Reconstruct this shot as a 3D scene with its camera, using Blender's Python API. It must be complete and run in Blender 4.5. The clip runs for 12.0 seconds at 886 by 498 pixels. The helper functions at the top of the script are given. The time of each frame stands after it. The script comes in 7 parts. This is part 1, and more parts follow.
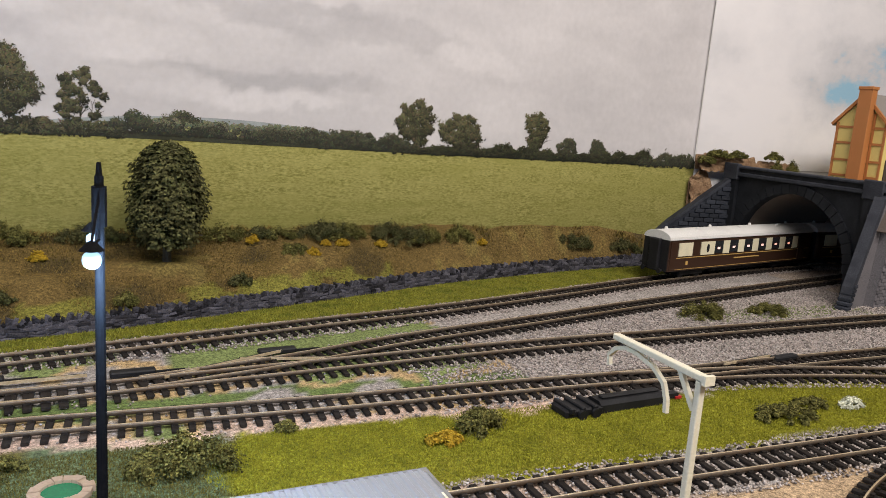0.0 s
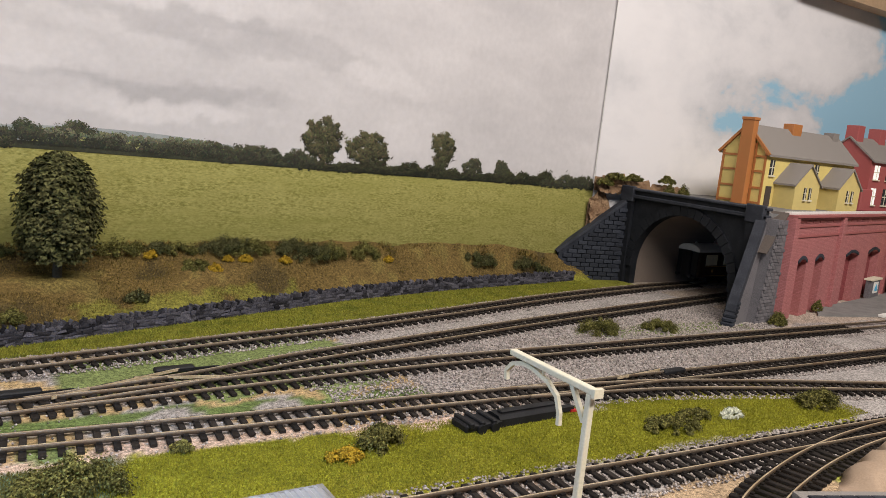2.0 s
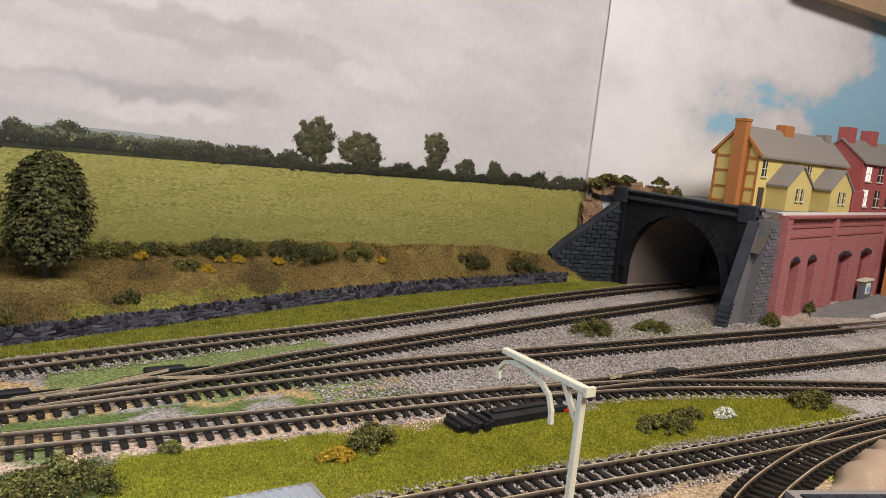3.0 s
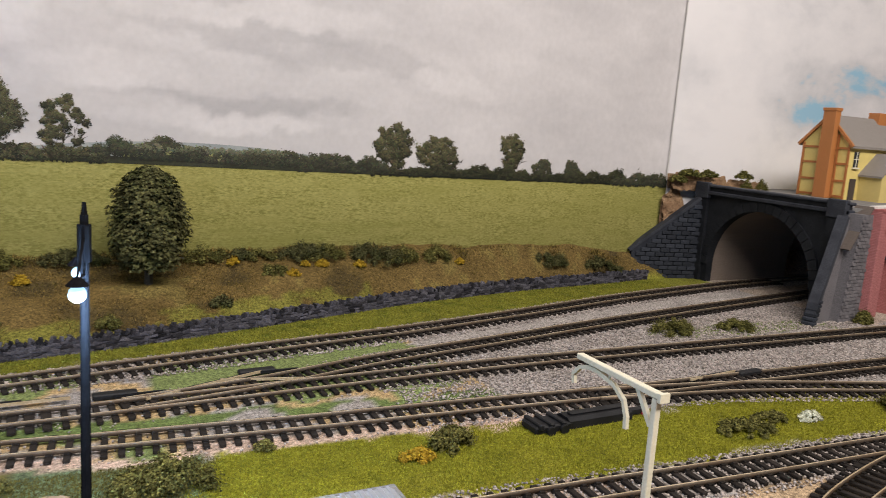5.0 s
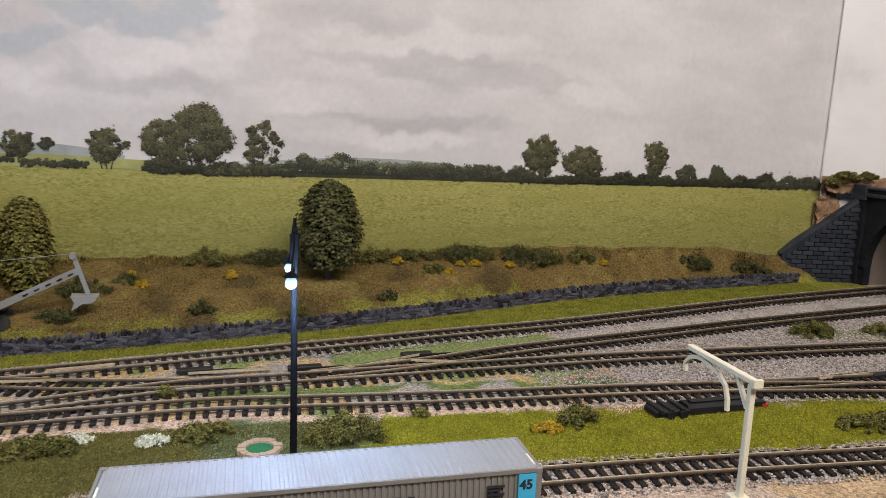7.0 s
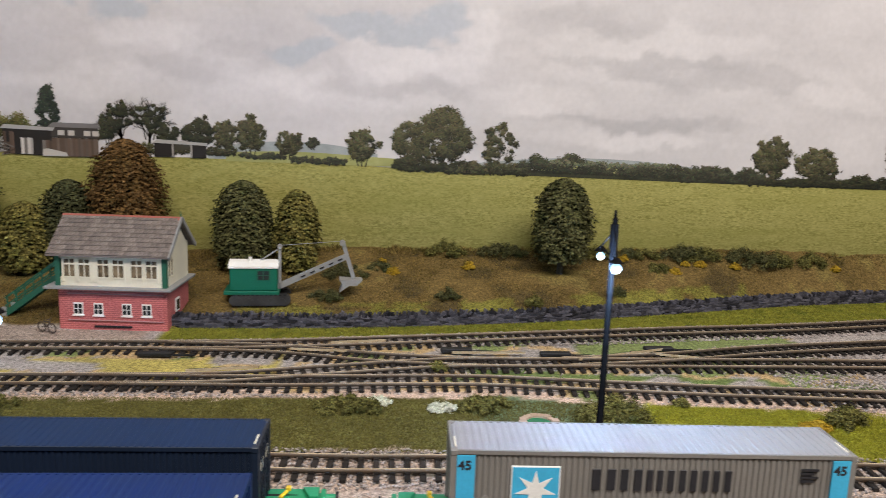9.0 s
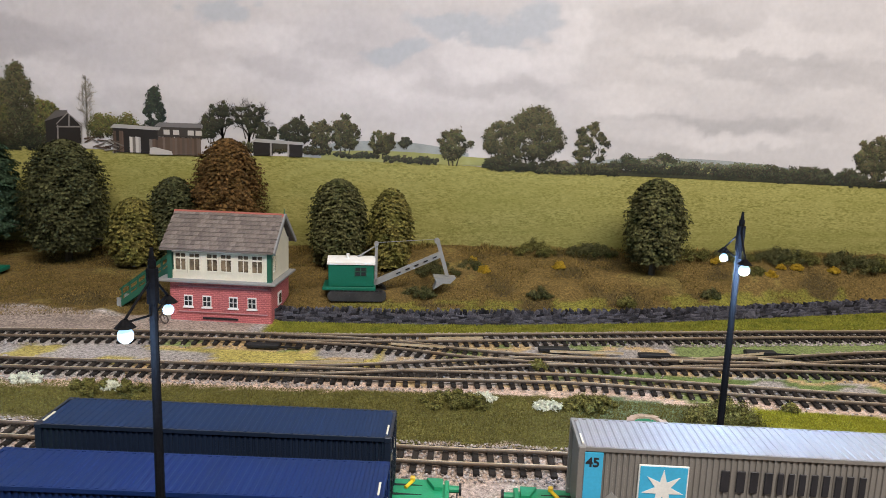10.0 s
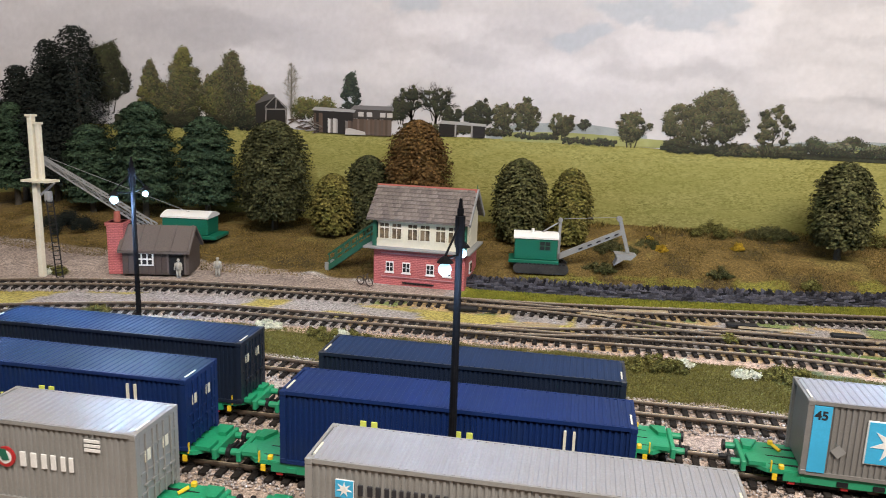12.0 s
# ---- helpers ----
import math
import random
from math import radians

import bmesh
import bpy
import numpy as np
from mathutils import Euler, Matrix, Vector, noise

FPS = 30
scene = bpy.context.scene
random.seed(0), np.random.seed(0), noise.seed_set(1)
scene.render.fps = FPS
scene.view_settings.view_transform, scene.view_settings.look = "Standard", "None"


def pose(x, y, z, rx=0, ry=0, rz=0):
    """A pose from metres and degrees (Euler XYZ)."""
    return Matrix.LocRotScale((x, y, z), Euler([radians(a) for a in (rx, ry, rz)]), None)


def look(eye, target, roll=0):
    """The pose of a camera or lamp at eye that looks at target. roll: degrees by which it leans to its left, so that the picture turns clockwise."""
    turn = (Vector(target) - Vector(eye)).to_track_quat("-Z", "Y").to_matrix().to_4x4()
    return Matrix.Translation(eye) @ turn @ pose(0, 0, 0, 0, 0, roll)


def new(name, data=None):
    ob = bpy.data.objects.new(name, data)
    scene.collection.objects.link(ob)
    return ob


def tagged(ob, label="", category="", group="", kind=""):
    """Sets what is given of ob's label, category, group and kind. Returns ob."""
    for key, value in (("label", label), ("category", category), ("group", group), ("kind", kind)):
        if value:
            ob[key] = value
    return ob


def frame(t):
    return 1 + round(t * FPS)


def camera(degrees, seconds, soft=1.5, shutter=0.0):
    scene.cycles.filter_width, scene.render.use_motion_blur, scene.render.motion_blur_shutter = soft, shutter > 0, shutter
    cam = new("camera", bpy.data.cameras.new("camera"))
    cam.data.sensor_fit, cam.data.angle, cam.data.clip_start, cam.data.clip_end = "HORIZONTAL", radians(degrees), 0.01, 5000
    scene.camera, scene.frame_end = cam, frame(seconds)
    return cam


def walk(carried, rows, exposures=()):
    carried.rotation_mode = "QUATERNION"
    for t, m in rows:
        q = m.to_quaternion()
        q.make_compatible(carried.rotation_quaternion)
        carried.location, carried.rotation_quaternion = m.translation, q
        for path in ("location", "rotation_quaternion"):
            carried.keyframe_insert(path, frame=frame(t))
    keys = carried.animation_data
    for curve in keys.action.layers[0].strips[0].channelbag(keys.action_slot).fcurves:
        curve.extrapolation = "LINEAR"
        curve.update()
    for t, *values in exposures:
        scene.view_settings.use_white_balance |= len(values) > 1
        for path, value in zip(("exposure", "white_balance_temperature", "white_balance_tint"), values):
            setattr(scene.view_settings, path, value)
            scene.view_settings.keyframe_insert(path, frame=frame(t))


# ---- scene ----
cam = camera(61.2, 12.0, soft=0.5, shutter=0.3)
PATH = [
    (0, (0.0386, 0.0036, 0.1720), (0.1215, 0.1820, 0.1357), 4.2),
    (0.5, (0.0387, 0.0006, 0.1735), (0.1276, 0.1763, 0.1385), 4.7),
    (1, (0.0394, -0.0030, 0.1729), (0.1376, 0.1681, 0.1402), 5.3),
    (1.5, (0.0407, -0.0043, 0.1727), (0.1431, 0.1647, 0.1422), 5.5),
    (2, (0.0394, -0.0035, 0.1738), (0.1435, 0.1646, 0.1440), 5.8),
    (2.5, (0.0416, -0.0030, 0.1721), (0.1471, 0.1644, 0.1430), 5.9),
    (4.3, (0.0409, -0.0041, 0.1708), (0.1430, 0.1654, 0.1415), 4.7),
    (4.5, (0.0387, -0.0058, 0.1743), (0.1375, 0.1654, 0.1440), 4.5),
    (5, (0.0375, -0.0141, 0.1810), (0.1242, 0.1632, 0.1488), 4.0),
    (5.5, (0.0369, -0.0305, 0.1838), (0.1093, 0.1527, 0.1492), 3.2),
    (6, (0.0260, -0.0463, 0.1906), (0.0876, 0.1408, 0.1558), 2.7),
    (6.5, (0.0254, -0.0666, 0.1956), (0.0790, 0.1230, 0.1611), 2.4),
    (7, (0.0251, -0.0903, 0.1963), (0.0714, 0.1012, 0.1618), 2.3),
    (7.2, (0.0207, -0.0975, 0.1985), (0.0625, 0.0950, 0.1637), 2.2),
    (8.8, (-0.0423, -0.1143, 0.1921), (-0.0325, 0.0824, 0.1572), 2.0),
    (9, (-0.0539, -0.1164, 0.1931), (-0.0493, 0.0804, 0.1576), 2.1),
    (9.5, (-0.0788, -0.1187, 0.1904), (-0.0855, 0.0779, 0.1544), 2.0),
    (10, (-0.0845, -0.1242, 0.1932), (-0.0963, 0.0721, 0.1568), 2.0),
    (10.5, (-0.0946, -0.1309, 0.1933), (-0.1121, 0.0649, 0.1564), 1.8),
    (11, (-0.1130, -0.1512, 0.1910), (-0.1401, 0.0434, 0.1534), 1.8),
    (11.5, (-0.1270, -0.1697, 0.1882), (-0.1646, 0.0229, 0.1494), 1.7),
    (12, (-0.1345, -0.1765, 0.1854), (-0.1793, 0.0142, 0.1450), 1.9),
]
EXPOSURES = [(0, -0.08), (2.5, -0.03), (5.5, -0.10), (7, -0.17), (9.5, 0.0), (10.5, 0.08), (12, 0.24)]
walk(cam, [(t, look(eye, target, roll)) for t, eye, target, roll in PATH], EXPOSURES)

# A model railway at 4 mm to the foot. The plan below is in decimetres; S turns it into metres.
S = 0.1

# ---- light ----
world = bpy.data.worlds.new("room_air")
scene.world = world
world.use_nodes = True
world.node_tree.nodes["Background"].inputs[0].default_value = (0.9, 0.93, 1.0, 1)
world.node_tree.nodes["Background"].inputs[1].default_value = 0.13


def area_lamp(name, x, y, z, sx, sy, watts, colour, tx, ty, tz):
    data = bpy.data.lights.new(name, "AREA")
    data.shape, data.size, data.size_y, data.energy, data.color = "RECTANGLE", sx * S, sy * S, watts, colour
    ob = new(name, data)
    ob.matrix_world = look((x * S, y * S, z * S), (tx * S, ty * S, tz * S))
    return ob


area_lamp("ceiling_lamp", -0.8, -5.5, 12.4, 8, 3, 19.5, (1, 0.925, 0.865), -0.8, 4.2, 0)
area_lamp("ceiling_lamp", 7.5, -5.0, 12.4, 9, 3, 20.5, (1, 0.93, 0.885), 7.3, 4.8, 0)


def lantern_light(x, y, z, watts):
    data = bpy.data.lights.new("lantern_led", "POINT")
    data.energy, data.color, data.shadow_soft_size = watts, (0.38, 0.62, 1.0), 0.003
    ob = new("lantern_led", data)
    ob.location = (x * S, y * S, z * S)


# ---- materials ----
def mat(name, c1, c2=None, rough=0.7, fine=900.0, coarse=60.0, bump=0.15, metal=0.0, c3=None, island=0.0, spec=0.5, depth=0.0004, mix3=0.45):
    """A paint or surface with grain at two scales; c3 stains it in patches; island varies it piece by piece."""
    m = bpy.data.materials.new(name)
    m.use_nodes = True
    nt = m.node_tree
    n, link = nt.nodes, nt.links.new
    b = n["Principled BSDF"]
    b.inputs["Roughness"].default_value, b.inputs["Metallic"].default_value = rough, metal
    b.inputs["Specular IOR Level"].default_value = spec
    tc = n.new("ShaderNodeTexCoord")
    nf = n.new("ShaderNodeTexNoise")
    nf.inputs["Scale"].default_value, nf.inputs["Detail"].default_value = fine, 3
    link(tc.outputs["Object"], nf.inputs["Vector"])
    mx = n.new("ShaderNodeMix")
    mx.data_type = "RGBA"
    c2 = c2 or tuple(v * 0.75 for v in c1)
    mx.inputs[6].default_value, mx.inputs[7].default_value = (*c1, 1), (*c2, 1)
    ramp = n.new("ShaderNodeMapRange")
    ramp.inputs[1].default_value, ramp.inputs[2].default_value = 0.35, 0.65
    link(nf.outputs["Fac"], ramp.inputs[0])
    link(ramp.outputs[0], mx.inputs[0])
    out = mx.outputs[2]
    nc = n.new("ShaderNodeTexNoise")
    nc.inputs["Scale"].default_value, nc.inputs["Detail"].default_value = coarse, 4
    link(tc.outputs["Object"], nc.inputs["Vector"])
    m2 = n.new("ShaderNodeMix")
    m2.data_type = "RGBA"
    r2 = n.new("ShaderNodeMapRange")
    r2.inputs[1].default_value, r2.inputs[2].default_value = mix3, mix3 + 0.25
    link(nc.outputs["Fac"], r2.inputs[0])
    link(r2.outputs[0], m2.inputs[0])
    link(out, m2.inputs[6])
    m2.inputs[7].default_value = (*(c3 or tuple(v * 0.86 for v in c1)), 1)
    out = m2.outputs[2]
    if island:
        geo, info = n.new("ShaderNodeNewGeometry"), n.new("ShaderNodeObjectInfo")
        add = n.new("ShaderNodeMath")
        add.operation = "ADD"
        link(geo.outputs["Random Per Island"], add.inputs[0])
        link(info.outputs["Random"], add.inputs[1])
        fr = n.new("ShaderNodeMath")
        fr.operation = "FRACT"
        link(add.outputs[0], fr.inputs[0])
        mr = n.new("ShaderNodeMapRange")
        mr.inputs[3].default_value, mr.inputs[4].default_value = 1 - island, 1 + island
        link(fr.outputs[0], mr.inputs[0])
        hs = n.new("ShaderNodeHueSaturation")
        link(mr.outputs[0], hs.inputs["Value"])
        link(out, hs.inputs["Color"])
        out = hs.outputs[0]
    link(out, b.inputs["Base Color"])
    if bump:
        bp = n.new("ShaderNodeBump")
        bp.inputs["Strength"].default_value, bp.inputs["Distance"].default_value = bump, depth
        link(nf.outputs["Fac"], bp.inputs["Height"])
        link(bp.outputs[0], b.inputs["Normal"])
    return m


def cover_mat(name, fine, depth, rough=0.9):
    """Ground cover whose colour is laid down in the mesh, with scatter grain over it."""
    m = bpy.data.materials.new(name)
    m.use_nodes = True
    nt = m.node_tree
    n, link = nt.nodes, nt.links.new
    b = n["Principled BSDF"]
    b.inputs["Roughness"].default_value = rough
    b.inputs["Specular IOR Level"].default_value = 0.2
    att = n.new("ShaderNodeVertexColor")
    att.layer_name = "cover"
    tc = n.new("ShaderNodeTexCoord")
    nf = n.new("ShaderNodeTexNoise")
    nf.inputs["Scale"].default_value, nf.inputs["Detail"].default_value, nf.inputs["Roughness"].default_value = fine, 5, 0.7
    link(tc.outputs["Object"], nf.inputs["Vector"])
    mr = n.new("ShaderNodeMapRange")
    mr.inputs[1].default_value, mr.inputs[2].default_value, mr.inputs[3].default_value, mr.inputs[4].default_value = 0.3, 0.7, 0.3, 1.7
    link(nf.outputs["Fac"], mr.inputs[0])
    n2 = n.new("ShaderNodeTexNoise")
    n2.inputs["Scale"].default_value, n2.inputs["Detail"].default_value, n2.inputs["Roughness"].default_value = fine * 0.3, 4, 0.7
    link(tc.outputs["Object"], n2.inputs["Vector"])
    m2 = n.new("ShaderNodeMapRange")
    m2.inputs[1].default_value, m2.inputs[2].default_value, m2.inputs[3].default_value, m2.inputs[4].default_value = 0.36, 0.62, 0.5, 1.35
    link(n2.outputs["Fac"], m2.inputs[0])
    mul = n.new("ShaderNodeMath")
    mul.operation = "MULTIPLY"
    link(mr.outputs[0], mul.inputs[0])
    link(m2.outputs[0], mul.inputs[1])
    hs = n.new("ShaderNodeHueSaturation")
    link(att.outputs["Color"], hs.inputs["Color"])
    link(mul.outputs[0], hs.inputs["Value"])
    link(hs.outputs[0], b.inputs["Base Color"])
    bp = n.new("ShaderNodeBump")
    bp.inputs["Strength"].default_value, bp.inputs["Distance"].default_value = 0.6, depth
    link(nf.outputs["Fac"], bp.inputs["Height"])
    link(bp.outputs[0], b.inputs["Normal"])
    return m


def sky_mat(name, base, cloud, shade, scale, seed, blue=None, low=0.40):
    """Matt paper printed with a clouded sky."""
    m = bpy.data.materials.new(name)
    m.use_nodes = True
    nt = m.node_tree
    n, link = nt.nodes, nt.links.new
    b = n["Principled BSDF"]
    b.inputs["Roughness"].default_value = 0.55
    b.inputs["Specular IOR Level"].default_value = 0.25
    tc, mp = n.new("ShaderNodeTexCoord"), n.new("ShaderNodeMapping")
    mp.inputs["Scale"].default_value = (scale, scale, scale * 1.7)
    mp.inputs["Location"].default_value = (seed, 0, seed)
    link(tc.outputs["Object"], mp.inputs[0])
    na = n.new("ShaderNodeTexNoise")
    na.inputs["Scale"].default_value, na.inputs["Detail"].default_value, na.inputs["Roughness"].default_value = 1, 8, 0.60
    na.inputs["Distortion"].default_value = 0.15
    link(mp.outputs[0], na.inputs["Vector"])
    cr = n.new("ShaderNodeValToRGB")
    e = cr.color_ramp.elements
    e[0].position, e[0].color = low, (*shade, 1)
    e[1].position, e[1].color = 0.63, (*cloud, 1)
    mid = e.new((low + 0.63) / 2)
    mid.color = (*base, 1)
    if blue:
        p = e.new(low - 0.06)
        p.color = (*blue, 1)
    fac = na.outputs["Fac"]
    if blue:
        sep, drift, less = n.new("ShaderNodeSeparateXYZ"), n.new("ShaderNodeMapRange"), n.new("ShaderNodeMath")
        link(tc.outputs["Object"], sep.inputs[0])
        drift.inputs[1].default_value, drift.inputs[2].default_value, drift.inputs[3].default_value, drift.inputs[4].default_value = 1.1, 1.5, -0.06, 0.22
        link(sep.outputs[0], drift.inputs[0])
        less.operation = "SUBTRACT"
        link(fac, less.inputs[0])
        link(drift.outputs[0], less.inputs[1])
        fac = less.outputs[0]
        far, gap, cut = n.new("ShaderNodeVectorMath"), n.new("ShaderNodeMapRange"), n.new("ShaderNodeMath")
        far.operation, cut.operation = "DISTANCE", "SUBTRACT"
        far.inputs[1].default_value = (0.99, 0.778, 0.205)
        link(tc.outputs["Object"], far.inputs[0])
        gap.inputs[1].default_value, gap.inputs[2].default_value, gap.inputs[3].default_value, gap.inputs[4].default_value = 0.0, 0.13, 0.25, 0.0
        link(far.outputs["Value"], gap.inputs[0])
        link(fac, cut.inputs[0])
        link(gap.outputs[0], cut.inputs[1])
        fac = cut.outputs[0]
    link(fac, cr.inputs[0])
    link(cr.outputs[0], b.inputs["Base Color"])
    return m


def print_mat(name):
    """Matt printed paper whose inks are laid down in the mesh, with a faint grain."""
    m = bpy.data.materials.new(name)
    m.use_nodes = True
    n, link = m.node_tree.nodes, m.node_tree.links.new
    b = n["Principled BSDF"]
    b.inputs["Roughness"].default_value, b.inputs["Specular IOR Level"].default_value = 0.55, 0.25
    att, tc, nz, mr, hs = (n.new("ShaderNode" + k) for k in ("VertexColor", "TexCoord", "TexNoise", "MapRange", "HueSaturation"))
    att.layer_name = "ink"
    nz.inputs["Scale"].default_value, nz.inputs["Detail"].default_value = 160, 4
    link(tc.outputs["Object"], nz.inputs["Vector"])
    mr.inputs[1].default_value, mr.inputs[2].default_value, mr.inputs[3].default_value, mr.inputs[4].default_value = 0.3, 0.7, 0.965, 1.035
    link(nz.outputs["Fac"], mr.inputs[0])
    link(mr.outputs[0], hs.inputs["Value"])
    link(att.outputs["Color"], hs.inputs["Color"])
    link(hs.outputs[0], b.inputs["Base Color"])
    return m


def field_mat(name):
    """Matt paper printed with rough pasture, its tussocks squeezed by distance."""
    m = bpy.data.materials.new(name)
    m.use_nodes = True
    nt = m.node_tree
    n, link = nt.nodes, nt.links.new
    b = n["Principled BSDF"]
    b.inputs["Roughness"].default_value, b.inputs["Specular IOR Level"].default_value = 0.6, 0.25
    tc = n.new("ShaderNodeTexCoord")
    out = None
    for scale, detail, lo, hi, ca, cb in (((240, 240, 640), 8, 0.38, 0.62, (0.145, 0.14, 0.028), (0.375, 0.345, 0.115)), ((26, 26, 110), 5, 0.42, 0.62, (0.32, 0.295, 0.095), None), ((6, 6, 45), 3, 0.45, 0.7, (0.22, 0.215, 0.05), None)):
        mp = n.new("ShaderNodeMapping")
        mp.inputs["Scale"].default_value = scale
        link(tc.outputs["Object"], mp.inputs[0])
        nz = n.new("ShaderNodeTexNoise")
        nz.inputs["Scale"].default_value, nz.inputs["Detail"].default_value, nz.inputs["Roughness"].default_value = 1, detail, 0.72
        link(mp.outputs[0], nz.inputs["Vector"])
        mr = n.new("ShaderNodeMapRange")
        mr.inputs[1].default_value, mr.inputs[2].default_value = lo, hi
        mr.inputs[4].default_value = 1.0 if cb else 0.55
        link(nz.outputs["Fac"], mr.inputs[0])
        mx = n.new("ShaderNodeMix")
        mx.data_type = "RGBA"
        link(mr.outputs[0], mx.inputs[0])
        if cb:
            mx.inputs[6].default_value, mx.inputs[7].default_value = (*ca, 1), (*cb, 1)
        else:
            link(out, mx.inputs[6])
            mx.inputs[7].default_value = (*ca, 1)
        out = mx.outputs[2]
    # paler towards the horizon, greener and deeper towards the hedge bottom
    sep, fade, hs = n.new("ShaderNodeSeparateXYZ"), n.new("ShaderNodeMapRange"), n.new("ShaderNodeHueSaturation")
    link(tc.outputs["Object"], sep.inputs[0])
    fade.inputs[1].default_value, fade.inputs[2].default_value, fade.inputs[3].default_value, fade.inputs[4].default_value = 0.045, 0.13, 0.82, 1.12
    link(sep.outputs[2], fade.inputs[0])
    link(fade.outputs[0], hs.inputs["Value"])
    link(out, hs.inputs["Color"])
    link(hs.outputs[0], b.inputs["Base Color"])
    return m


def brick_mat(name, c1, c2, joint, rough=0.75):
    """Card or moulded brickwork: courses 1 mm high, with soot and fading over them."""
    m = mat(name, c1, c2, rough, fine=900, coarse=45, bump=0, spec=0.2)
    nt = m.node_tree
    n, link = nt.nodes, nt.links.new
    b = n["Principled BSDF"]
    under = b.inputs["Base Color"].links[0].from_socket
    tc, sep, com = n.new("ShaderNodeTexCoord"), n.new("ShaderNodeSeparateXYZ"), n.new("ShaderNodeCombineXYZ")
    link(tc.outputs["Object"], sep.inputs[0])
    add = n.new("ShaderNodeMath")
    link(sep.outputs[0], add.inputs[0])
    link(sep.outputs[1], add.inputs[1])
    link(add.outputs[0], com.inputs[0])
    link(sep.outputs[2], com.inputs[1])
    br = n.new("ShaderNodeTexBrick")
    br.inputs["Scale"].default_value = 1.0
    br.inputs["Brick Width"].default_value, br.inputs["Row Height"].default_value, br.inputs["Mortar Size"].default_value = 0.0042, 0.0017, 0.00022
    br.inputs["Color1"].default_value, br.inputs["Color2"].default_value, br.inputs["Mortar"].default_value = (1, 1, 1, 1), (0.72, 0.72, 0.72, 1), (*joint, 1)
    link(com.outputs[0], br.inputs["Vector"])
    mx = n.new("ShaderNodeMix")
    mx.data_type, mx.blend_type = "RGBA", "MULTIPLY"
    mx.inputs[0].default_value = 0.8
    link(under, mx.inputs[6])
    link(br.outputs["Color"], mx.inputs[7])
    link(mx.outputs[2], b.inputs["Base Color"])
    bp = n.new("ShaderNodeBump")
    bp.inputs["Strength"].default_value, bp.inputs["Distance"].default_value = 0.5, 0.0002
    link(br.outputs["Fac"], bp.inputs["Height"])
    bp.invert = True
    link(bp.outputs[0], b.inputs["Normal"])
    return m


